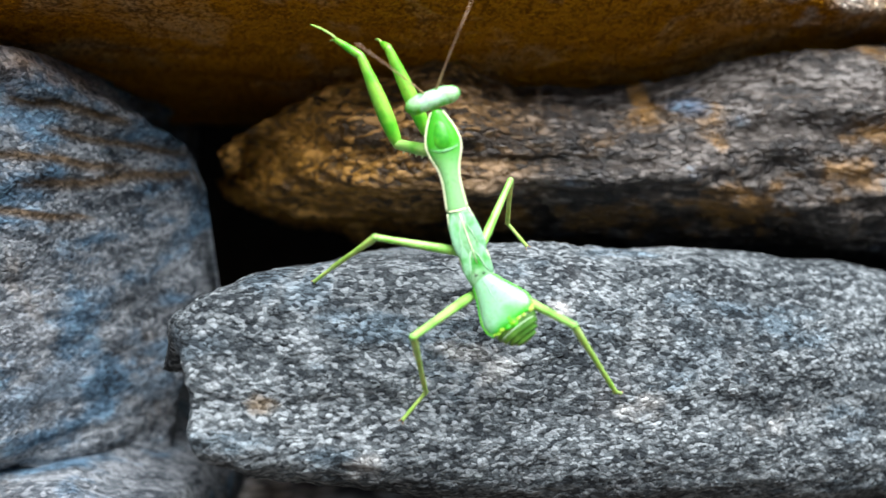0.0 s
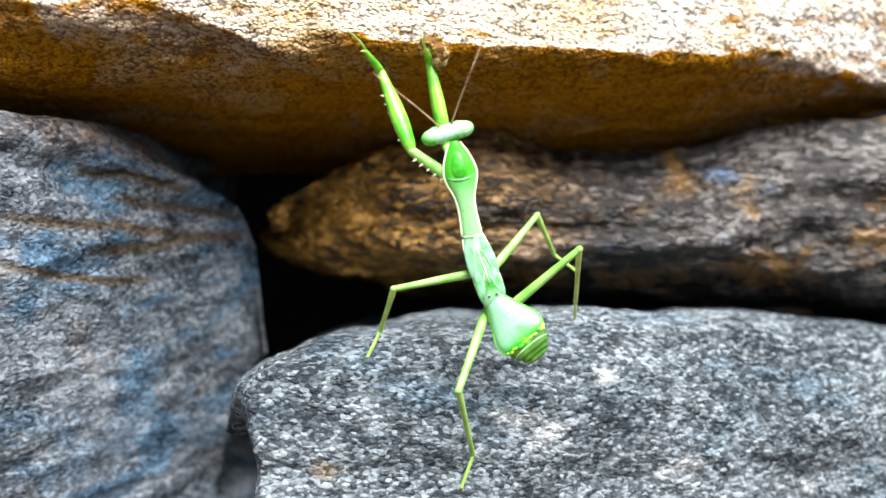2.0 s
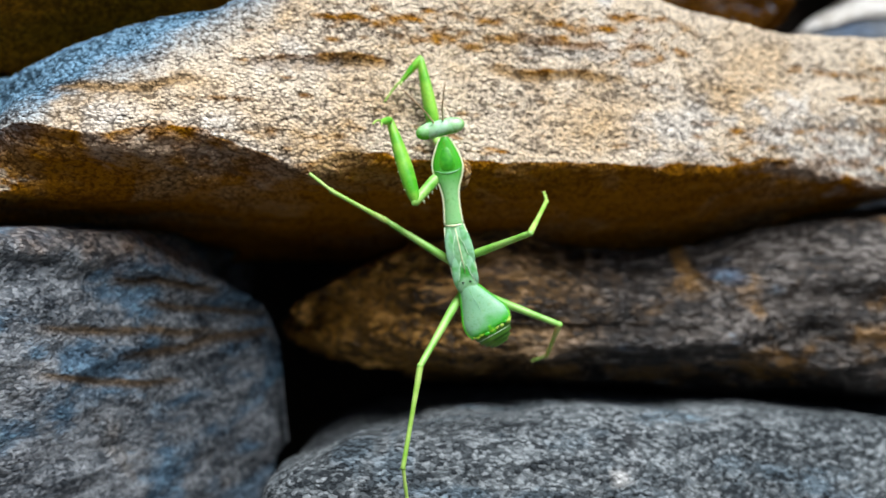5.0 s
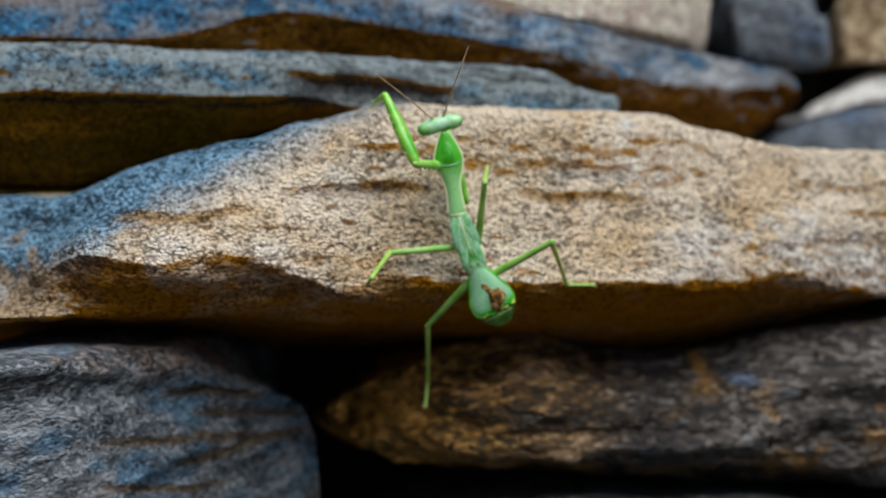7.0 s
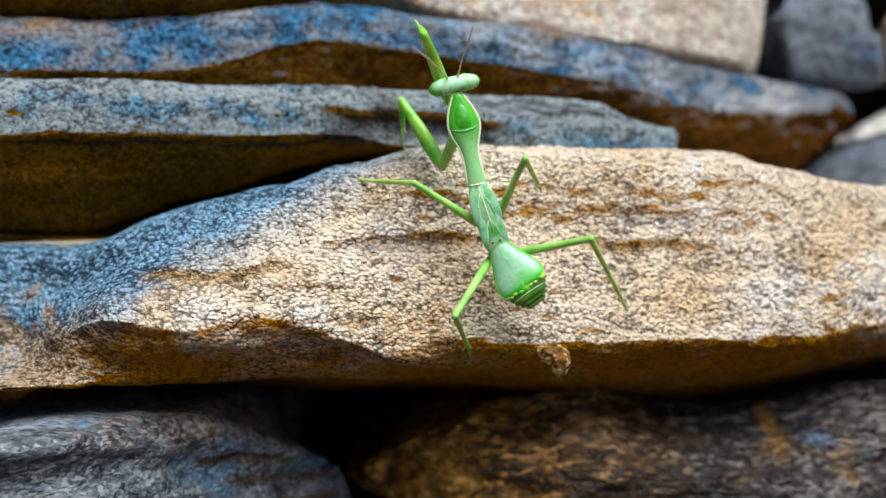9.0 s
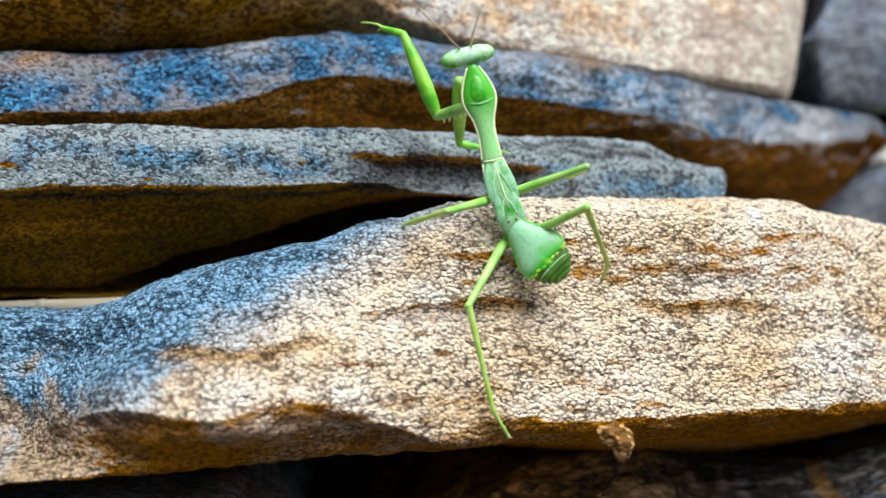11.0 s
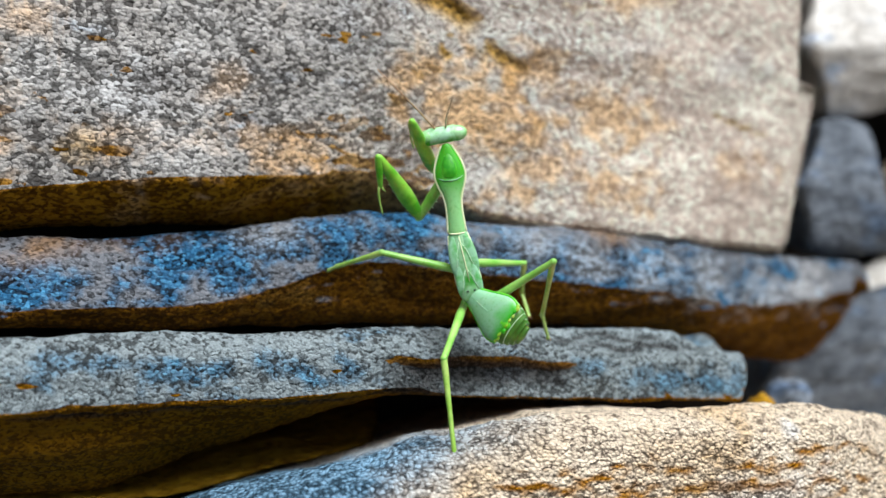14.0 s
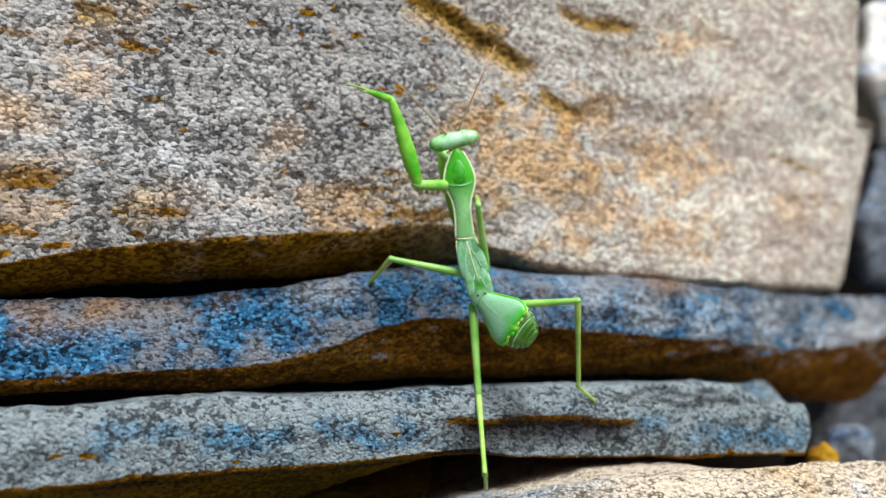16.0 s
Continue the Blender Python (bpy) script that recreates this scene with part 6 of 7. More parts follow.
        (13, -26.21, 0.46, -14.18, -44.9, 2.3, 138.5),
        (13.5, -29.45, 17.11, -11.2, -41.2, 3.5, 91.3),
        (14, -30.41, 13.68, -10.19, -42.6, 3.5, 98.2),
        (14.5, -30.12, 22.67, -7.05, -46.1, 3.2, 63.9),
        (15, -31.77, 17.23, -6.89, -35.6, 3.6, 87.2),
        (15.5, -27.43, 14.4, -9.71, -28.3, 3.6, 100.3),
        (16, -26.49, 9.67, -12.92, 12.8, 3.4, 110.2),
    ],
    "MR0": [
        (0, 3, 7.11, -2.2, -34.1, -2.6, -44.6),
        (0.5, 3, 7.11, -2.2, -36.1, -3, -58),
        (1, 3, 7.11, -2.2, -32.1, -3.3, -75.8),
        (1.5, 3, 7.11, -2.2, -34.2, -3.5, -75.3),
        (2, 3, 7.11, -2.2, -30.8, -3.1, -60.3),
        (2.5, 3, 7.11, -2.2, -27.7, -2.9, -51.2),
        (3, 3, 7.11, -2.2, -26.3, -2.5, -43.8),
        (3.4, 3, 7.11, -2.2, -15.9, -3.5, -75.6),
        (3.8, 3, 7.11, -2.2, -5.5, -3.6, -80),
        (4.2, 3, 7.11, -2.2, 18.1, -3.4, -70.2),
        (4.6, 3, 7.11, -2.2, 21.5, -3.5, -73.9),
        (5, 3, 7.11, -2.2, 37.6, -3.6, -81.4),
        (5.5, 3, 7.11, -2.2, 17.8, -1.7, -27.8),
        (6, 3, 7.11, -2.2, 33.7, -2, -35.9),
        (6.5, 3, 7.11, -2.2, 34.6, -3.1, -61.8),
        (7, 3, 7.11, -2.2, 34.1, -1.4, -23.7),
        (7.5, 3, 7.11, -2.2, 17, -1.2, -20.7),
        (8, 3, 7.11, -2.2, 30.7, -1.7, -28.2),
        (8.5, 3, 7.11, -2.2, 39.7, -2.1, -37.1),
        (9, 3, 7.11, -2.2, 42.2, -2.2, -40.9),
        (9.4, 3, 7.11, -2.2, 13.3, -3.4, -95.5),
        (9.8, 3, 7.11, -2.2, 22.3, -3.3, -100.4),
        (10.2, 3, 7.11, -2.2, 8.5, -3.3, -78.1),
        (10.6, 3, 7.11, -2.2, 11.4, -3.4, -84.5),
        (11, 3, 7.11, -2.2, 31.1, -3.5, -90.5),
        (11.5, 3, 7.11, -2.2, -37.5, -1.6, -27.8),
        (12, 3, 7.11, -2.2, -44.3, -1.1, -18.2),
        (12.5, 3, 7.11, -2.2, -40.5, -1.3, -21.3),
        (13, 3, 7.11, -2.2, -55, -2.1, -37.3),
        (13.5, 3, 7.11, -2.2, -53.6, -3.5, -93.7),
        (14, 3, 7.11, -2.2, -44.3, -3.4, -105.2),
        (14.5, 3, 7.11, -2.2, -58.1, -3.3, -65.3),
        (15, 3, 7.11, -2.2, 37.3, -1.6, -25.3),
        (15.5, 3, 7.11, -2.2, 41.2, -0.7, -11.2),
        (16, 3, 7.11, -2.2, 30.6, -0.4, -6.8),
    ],
    "MR1": [
        (0, 13.31, 16.95, -11.83, -49.7, 1.1, 162.5),
        (0.5, 15.07, 14.03, -12.31, -41.9, 0.7, 169),
        (1, 17.26, 10.17, -11.32, -42.1, 0.7, 167.5),
        (1.5, 16.91, 10.15, -11.85, -39.4, 0.8, 166.7),
        (2, 16.06, 14.02, -11, -41.3, -0.7, -169),
        (2.5, 15.12, 16.33, -10.19, -47.8, -3.1, -123.3),
        (3, 13.91, 18.02, -9.8, -47.1, -3.6, -88.5),
        (3.4, 19.1, 10.94, -6.9, -51, -3.3, -67),
        (3.8, 19.88, 9.99, -3.84, -55.2, -3.4, -70.3),
        (4.2, 18.27, 12.96, 3.14, -53.3, -2.2, -36.6),
        (4.6, 18.27, 11.93, 4.08, -57.1, -2.3, -39.6),
        (5, 16.37, 9.81, 8.28, -53.1, -2.6, -45.4),
        (5.5, 10.51, 21.67, 3.05, -42.1, -3.1, -58),
        (6, 11.12, 18.89, 7.34, -57, -2.5, -134.7),
        (6.5, 15.23, 14.27, 7.55, -65.4, -1.1, -162.2),
        (7, 8.52, 20.25, 7.44, -74.4, -2, -34.6),
        (7.5, 8.72, 22.53, 2.82, -64.8, -1.8, -30.6),
        (8, 9.76, 20.27, 6.57, -80.2, -2.9, -55.1),
        (8.5, 10.67, 17.91, 8.78, -74.1, -3, -116.8),
        (9, 11, 17.03, 9.35, -62.4, -1.5, -153.9),
        (9.4, 19.68, 5.75, 1.76, -81.2, 1.9, 146.6),
        (9.8, 18.72, 4.61, 4.3, -74.5, 0.2, 177.4),
        (10.2, 19.61, 10.77, 0.33, -82.6, 0.7, 11.9),
        (10.6, 19.76, 8.94, 1.2, -87.6, 1.4, 24.7),
        (11, 17.73, 7.52, 6.67, -85.7, -3.4, -104.4),
        (11.5, 9.63, 19.05, -12.66, -68.4, -3.5, -84.9),
        (12, 7.06, 18.73, -14.22, -80.2, -1.6, -152.9),
        (12.5, 7.98, 19.22, -13.36, -69, 1.2, 159.3),
        (13, 9.39, 14.64, -16.29, -75.1, -0.3, -175.7),
        (13.5, 13.13, 5.61, -16.02, -52.5, 1.1, 161.7),
        (14, 14.68, 3.19, -14.2, -53.7, 0.6, 171),
        (14.5, 11.6, 10.15, -16.78, -34.1, 0.5, 172.4),
        (15, 8.61, 19.61, 8.21, -76.3, -3.6, -88.4),
        (15.5, 5.38, 19.83, 9.13, -89.8, -0.7, -11.8),
        (16, 4.7, 21.82, 6.55, -84.2, -1.5, -24.4),
    ],
    "MR2": [
        (0, 10.62, 7.63, -23.27, 0.2, -1.4, -159),
        (0.5, 13.06, 3.06, -22.33, -5.1, -0.2, -176),
        (1, 14.98, -0.72, -21.37, -11.4, -0, -179.5),
        (1.5, 14.39, -1.16, -21.38, -10.7, 0.1, 179.2),
        (2, 18.1, 2.94, -20.9, -17.8, -2.1, -144.5),
        (2.5, 23.21, 10.31, -21.3, -20, -3.4, -112),
        (3, 24.13, 17.6, -20.77, -30.5, -3.6, -85),
        (3.4, 28.06, 14.01, -18.53, -78.5, -2.2, -38.1),
        (3.8, 28.18, 12.19, -16.14, -82.4, -2.1, -36.1),
        (4.2, 23.97, 19.88, -8.88, -71.6, 0.1, 1.8),
        (4.6, 23.86, 17.89, -8.5, -74.7, 0.2, 3.3),
        (5, 23.16, 15.75, -3.7, -72.4, -0.9, -14.6),
        (5.5, 20.23, 27.1, -7, -12.2, -2, -33.3),
        (6, 16.55, 12.77, -5.23, -56.7, -2.4, -134.8),
        (6.5, 16.9, 8.24, -6.08, -63.8, -1, -163.3),
        (7, 11.22, 23.28, -7, -78, -2, -36.2),
        (7.5, 12.34, 27.82, -10.74, -64.5, -1.8, -30.6),
        (8, 12.27, 21.12, -8.19, -82, -2.9, -54.9),
        (8.5, 13.99, 15.37, -5.63, -78.3, -3.3, -103.6),
        (9, 13.75, 10.63, -3.93, -74.1, -2.3, -137.4),
        (9.4, 18.83, 3.58, -13.06, -64.4, 3.4, 94.7),
        (9.8, 18.58, 0.6, -10.15, -66.8, 3.3, 105.6),
        (10.2, 19.04, 12.62, -14.54, -65.7, 3.4, 79.6),
        (10.6, 19.16, 9.36, -13.79, -65.7, 3.4, 85),
        (11, 18.6, 6.39, -8.26, -72.6, 3.5, 91.6),
        (11.5, 15.21, 18.7, -26.58, 16.8, -3, -60.3),
        (12, 7.86, 16.27, -29, 40.1, -1.5, -25.7),
        (12.5, 6.36, 14.1, -27.36, 24.6, -0.6, -9.2),
        (13, 9.61, 10.78, -30.78, 77.8, -2.5, -45.4),
        (13.5, 10.47, -3.14, -27.91, 47.6, 0.9, 164.9),
        (14, 13.41, -5.59, -26.29, 32.9, -0.1, -179.1),
        (14.5, 10.03, -2.16, -25.2, 21.3, 0.4, 174.2),
        (15, 12.18, 18.78, -6.34, -79.6, -3.6, -87.8),
        (15.5, 5.59, 19.85, -5.87, -90.5, -2.2, -36.1),
        (16, 5.68, 23.05, -8.37, -84.4, -1.5, -25),
    ],
    "BL0": [
        (0, -3, -2.74, -2.2, 46.9, 3.7, 102.1),
        (0.5, -3, -2.74, -2.2, 50.7, 3.1, 120),
        (1, -3, -2.74, -2.2, 47.1, 2.4, 135.6),
        (1.5, -3, -2.74, -2.2, 47.7, 2.9, 125.8),
        (2, -3, -2.74, -2.2, 39.4, 2.4, 138.7),
        (2.5, -3, -2.74, -2.2, -46.4, 3.7, 87.8),
        (3, -3, -2.74, -2.2, 49.7, 3.6, 92.4),
        (3.4, -3, -2.74, -2.2, 42.5, 3.5, 103.8),
        (3.8, -3, -2.74, -2.2, 43, 3.5, 107.4),
        (4.2, -3, -2.74, -2.2, 39.9, 3.3, 115),
        (4.6, -3, -2.74, -2.2, 36.7, 3, 123.8),
        (5, -3, -2.74, -2.2, 34.2, 2.5, 136.4),
        (5.5, -3, -2.74, -2.2, 0, 1.6, 153.2),
        (6, -3, -2.74, -2.2, -27.5, 2.3, 138.5),
        (6.5, -3, -2.74, -2.2, -21, 2.7, 129.6),
        (7, -3, -2.74, -2.2, -34.4, 3, 119.2),
        (7.5, -3, -2.74, -2.2, -43.6, 3.3, 108.1),
        (8, -3, -2.74, -2.2, 51.7, 3.3, 69.8),
        (8.5, -3, -2.74, -2.2, 53.1, 3.2, 108),
        (9, -3, -2.74, -2.2, 47.5, 2.7, 126.8),
        (9.4, -3, -2.74, -2.2, 9.8, 2.5, 131.3),
        (9.8, -3, -2.74, -2.2, 18.9, 2.5, 132.6),
        (10.2, -3, -2.74, -2.2, 39.5, 3, 118.6),
        (10.6, -3, -2.74, -2.2, 37.1, 2.8, 126.5),
        (11, -3, -2.74, -2.2, 41.1, 2.6, 130.3),
        (11.5, -3, -2.74, -2.2, 39.6, 1.7, 151.5),
        (12, -3, -2.74, -2.2, 54.2, 2.5, 133.5),
        (12.5, -3, -2.74, -2.2, 64.2, 3.2, 65),
        (13, -3, -2.74, -2.2, 56.4, 3, 58.3),
        (13.5, -3, -2.74, -2.2, 61, 3.2, 114.7),
        (14, -3, -2.74, -2.2, 60.5, 2.2, 141.9),
        (14.5, -3, -2.74, -2.2, 62, 2.3, 140.4),
        (15, -3, -2.74, -2.2, 50.2, 1.3, 158.5),
        (15.5, -3, -2.74, -2.2, 11.1, 0.8, 166.6),
        (16, -3, -2.74, -2.2, 12.9, 0.8, 167.4),
    ],
    "BL1": [
        (0, -16.44, -4.66, 12.22, -49.4, 0.7, 168.9),
        (0.5, -14.28, -8.29, 13.1, -43.8, 0.3, 174.6),
        (1, -12.86, -11.95, 12.29, -46.8, 0.2, 177.2),
        (1.5, -14.25, -9.93, 12.42, -43.4, 0.4, 173.2),
        (2, -13.49, -13.88, 10.36, -37.6, 0.4, 172.8),
        (2.5, -16.69, -3.13, -16.5, 48.7, 1.5, 156.2),
        (3, -15.84, -2.34, 12.86, -42, 1.7, 151.1),
        (3.4, -17.36, -5.43, 11.16, -24, 1.9, 148.8),
        (3.8, -17.07, -6.31, 11.27, -14.2, 1.6, 153),
        (4.2, -17.07, -8.49, 10.49, -10.3, 1.5, 156.5),
        (4.6, -16.53, -11.05, 9.63, -3.7, 1.3, 158.6),
        (5, -14.64, -14.25, 8.93, 12.2, 1.4, 157.8),
        (5.5, -11.92, -20.41, -2.19, 19.3, 1.3, 159.6),
        (6, -14.37, -16.14, -11.32, -30.1, 0.9, 165.1),
        (6.5, -17.03, -14.78, -9.29, -40.1, 1.2, 160.6),
        (7, -16.97, -11.22, -13.37, -36.4, 1.2, 160.3),
        (7.5, -16.38, -7.95, -15.84, -37.1, 1.1, 160.8),
        (8, -14.21, 2.34, 13.31, -54.6, 1.5, 154.2),
        (8.5, -14.59, -5.55, 13.61, -67.3, -1, -177.3),
        (9, -14.11, -10.2, 12.39, -58.1, -0.1, -178.3),
        (9.4, -17.75, -15.51, 1.16, -46.8, 0.1, 178.9),
        (9.8, -16.98, -15.21, 4.22, -37.6, 0.1, 177.7),
        (10.2, -16.74, -9.48, 10.37, -28.1, 0.2, 177.3),
        (10.6, -16.04, -11.66, 9.74, -20.1, 0.2, 176.6),
        (11, -14.76, -11.93, 10.81, -3.2, 0.3, 174.9),
        (11.5, -10.62, -15.97, 10.41, 22.5, 0.7, 168.4),
        (12, -11.88, -10.19, 13.85, -5.6, 0.9, 165.3),
        (12.5, -10.4, 1.79, 15.6, 7, 1.2, 160.1),
        (13, -11.86, 3.75, 14.28, -47.8, 1, 162.7),
        (13.5, -12.12, -5.88, 15.09, -15.8, 0.7, 167.9),
        (14, -9.53, -10, 15.03, 8.4, 0.5, 172.7),
        (14.5, -9.46, -9.46, 15.27, 11.4, 0.7, 168.8),
        (15, -7.98, -14.39, 13.02, -15.9, 0.7, 168.6),
        (15.5, -7.56, -21.63, 1.62, 73.1, 0.8, 168),
        (16, -7.26, -21.56, 2.23, 58.2, 0.9, 166.4),
    ],
    "BL2": [
        (0, -19.09, -19.4, -5.24, -3.9, 3.2, 121.1),
        (0.5, -15.74, -24.83, -2.82, -38.5, 2.9, 127.3),
        (1, -13.59, -27.68, -4.47, -37.2, 2.3, 136.9),
        (1.5, -16.1, -26.54, -3.38, -34.9, 2.8, 129.2),
        (2, -15.66, -31.99, -3.66, 0.9, 2.3, 141.3),
        (2.5, -23.22, -16.84, 0.77, -15.2, 1.8, 150.5),
        (3, -23.68, -17.54, -2.52, -2, 2.4, 138.9),
        (3.4, -27.97, -23.56, 1.79, -42, 0.9, 166.2),
        (3.8, -27.05, -26.25, 5.64, -32.6, 0.7, 168.9),
        (4.2, -25.99, -29.28, 6.37, -29, 0.5, 172.5),
        (4.6, -24.87, -32.43, 8.14, -22.9, 0.4, 174.4),
        (5, -23.24, -35.03, 13.8, -7.6, 0.4, 173.5),
        (5.5, -19.66, -40.69, 5.42, 31.7, 1.3, 159),
        (6, -19.32, -35.41, -22.86, 11.8, 1, 162.7),
        (6.5, -22.58, -31.47, -24.1, 19.2, 1.5, 155.4),
        (7, -22.96, -28.74, -27.02, 41.3, 1.5, 154.8),
        (7.5, -22.16, -25.37, -29.69, 70.6, 2.3, 138.5),
        (8, -19.56, -9.88, -5.43, -60.1, 2.5, 135.2),
        (8.5, -14.56, -14.43, -7.61, -13.7, 8.6, 172.1),
        (9, -13.79, -22.36, -7.13, -61, 1, 162.2),
        (9.4, -18.03, -31.25, -15.61, -57.3, -2, -142.8),
        (9.8, -17.68, -33.41, -9.82, -51.2, -1.5, -153),
        (10.2, -17.68, -29.75, -0.46, -43.1, -1.1, -160.8),
        (10.6, -17.3, -33.22, 1.83, -36.7, -1, -163.8),
        (11, -16.78, -34.81, 9.55, -21.6, -0.7, -168.8),
        (11.5, -15.01, -36.77, 19.19, -60.4, 0.5, 171.9),
        (12, -17.66, -32.34, 11.63, 7.5, 1, 164),
        (12.5, -18.22, -19.66, 18.4, -80.6, -1.4, -24),
        (13, -16.15, -11.09, -2.77, 44.8, 2.2, 141.5),
        (13.5, -16.68, -27.54, 8.83, 25.9, 1.6, 152.1),
        (14, -12.45, -32.56, 18.39, -47, 2.1, 143.4),
        (14.5, -13.87, -31.57, 19.8, -68.2, 2.4, 137.2),
        (15, -12.29, -36.09, 6.73, 50, 0.9, 165.5),
        (15.5, -9.23, -28.09, 23.63, -56.3, 0.6, 170.5),
        (16, -10.39, -33.28, 21.77, -46.8, 0.6, 170.4),
    ],
    "BR0": [
        (0, 3, -2.74, -2.2, 41, -2.6, -137.1),
        (0.5, 3, -2.74, -2.2, -9.1, -3.2, -116.9),
        (1, 3, -2.74, -2.2, 9.4, -3.2, -67.9),
        (1.5, 3, -2.74, -2.2, 25, -3.1, -59.8),
        (2, 3, -2.74, -2.2, 11.7, -3.3, -67.7),
        (2.5, 3, -2.74, -2.2, -15.9, -3.7, -91.1),
        (3, 3, -2.74, -2.2, -8.9, -3.5, -102),
        (3.4, 3, -2.74, -2.2, 25.2, -3.2, -117.4),
        (3.8, 3, -2.74, -2.2, 13.2, -3.2, -119),
        (4.2, 3, -2.74, -2.2, 14.1, -3.1, -121.7),
        (4.6, 3, -2.74, -2.2, 24.1, -3.1, -120.4),
        (5, 3, -2.74, -2.2, 4.2, -3, -123.9),
        (5.5, 3, -2.74, -2.2, -13.9, -3.3, -114.8),
        (6, 3, -2.74, -2.2, 19.6, -3.4, -96.3),
        (6.5, 3, -2.74, -2.2, -4.3, -3.2, -67.2),
        (7, 3, -2.74, -2.2, 31.2, -3.4, -78.4),
        (7.5, 3, -2.74, -2.2, 38.2, -3.3, -72.5),
        (8, 3, -2.74, -2.2, 27, -3.5, -90.6),
        (8.5, 3, -2.74, -2.2, 24.1, -3.2, -107.7),
        (9, 3, -2.74, -2.2, 33.8, -3.3, -97),
        (9.4, 3, -2.74, -2.2, 41.5, -3.3, -104.3),
        (9.8, 3, -2.74, -2.2, 47.7, -3.4, -94.7),
        (10.2, 3, -2.74, -2.2, 45.4, -3.4, -99.3),
        (10.6, 3, -2.74, -2.2, 50.1, -3.4, -93.3),
        (11, 3, -2.74, -2.2, 55.2, -3.4, -82.1),
        (11.5, 3, -2.74, -2.2, -6.6, -3.5, -91.3),
        (12, 3, -2.74, -2.2, 9.7, -3.4, -101),
        (12.5, 3, -2.74, -2.2, 16.9, -3.4, -102.2),
        (13, 3, -2.74, -2.2, 26.5, -3, -120.9),
        (13.5, 3, -2.74, -2.2, -10.4, -3.5, -91.6),
        (14, 3, -2.74, -2.2, 26.1, -3.3, -69.4),
        (14.5, 3, -2.74, -2.2, -20.8, -3.4, -72.1),
        (15, 3, -2.74, -2.2, 29.4, -3.6, -79.7),
        (15.5, 3, -2.74, -2.2, 31.6, -3.7, -90.8),
        (16, 3, -2.74, -2.2, 24.9, -3.6, -100.8),
    ],
    "BR1": [
        (0, 13.59, -13.3, 10.78, -32.7, -1, -164),
        (0.5, 20.36, -11.74, -5.32, -32, 0.1, 178.7),
        (1, 21.03, 4.77, 1.04, -49.2, -0.2, -176.2),
        (1.5, 18.28, 6.67, 6.16, -60, 0.2, 176.8),
        (2, 20.85, 4.84, 1.81, -53.1, 0.6, 170.7),
        (2.5, 22.03, -3.47, -7.62, -45.4, 0.6, 171),
        (3, 22.09, -6.99, -5.27, -44.8, 0.5, 172.3),
        (3.4, 19.13, -10.55, 6.23, -49.9, -0.3, -174.9),
        (3.8, 19.97, -11.88, 2.31, -59.9, 0.6, 171.3),
        (4.2, 19.48, -12.6, 2.61, -55.4, 0.1, 177.7),
        (4.6, 18.82, -11.49, 5.89, -48.6, -0.1, -178.5),
        (5, 19.42, -13.7, -0.74, -60.7, 1, 164),
        (5.5, 20.33, -11.05, -6.96, -45.6, 1.7, 152.7),
        (6, 21.59, -4.4, 4.42, -58.1, -0.2, -176.3),
        (6.5, 21.23, 4.84, -3.67, -33.3, -1.7, -151.7),
        (7, 19.46, 1.26, 8.04, -52.6, -0.6, -169.3),
        (7.5, 17.63, 2.61, 10.02, -55.6, -0.9, -165.4),
        (8, 20.64, -2.38, 6.78, -52.5, -0.9, -164.8),
        (8.5, 20.36, -7.8, 5.86, -38, -0.7, -167.8),
        (9, 19.4, -4.11, 8.8, -41.4, -1, -162.8),
        (9.4, 17.55, -5.68, 10.91, -34.7, -1.4, -155.5),
        (9.8, 16.34, -2.97, 12.43, -49, -1.3, -157.4),
        (10.2, 16.86, -4.16, 11.87, -42.1, -1.1, -161.5),
        (10.6, 15.74, -2.56, 12.96, -29.7, -1, -163),
        (11, 14.05, -0.23, 14.04, -49.2, -0.9, -165.4),
        (11.5, 22.66, -3.32, -4.49, 47.6, 1.6, 153.5),
        (12, 22.2, -6.26, 1.13, 6.4, 1.2, 159.5),
        (12.5, 21.59, -6.41, 3.55, 1.4, 1, 162.9),
        (13, 18.44, -11.44, 6.64, -24.8, -0.5, -171.4),
        (13.5, 22.46, -3.51, -5.77, -11.8, 0.4, 172.9),
        (14, 19.46, 4, 6.49, -50.7, 0.9, 164.7),
        (14.5, 20.74, 2.55, -9.23, -54.7, 1.2, 161.2),
        (15, 19.87, 0.95, 7.49, -39.5, 1.2, 161.1),
        (15.5, 19.87, -2.31, 8.15, -25.2, 1.1, 162.3),
        (16, 20.74, -5.6, 6.11, -19.1, 0.7, 168.3),
    ],
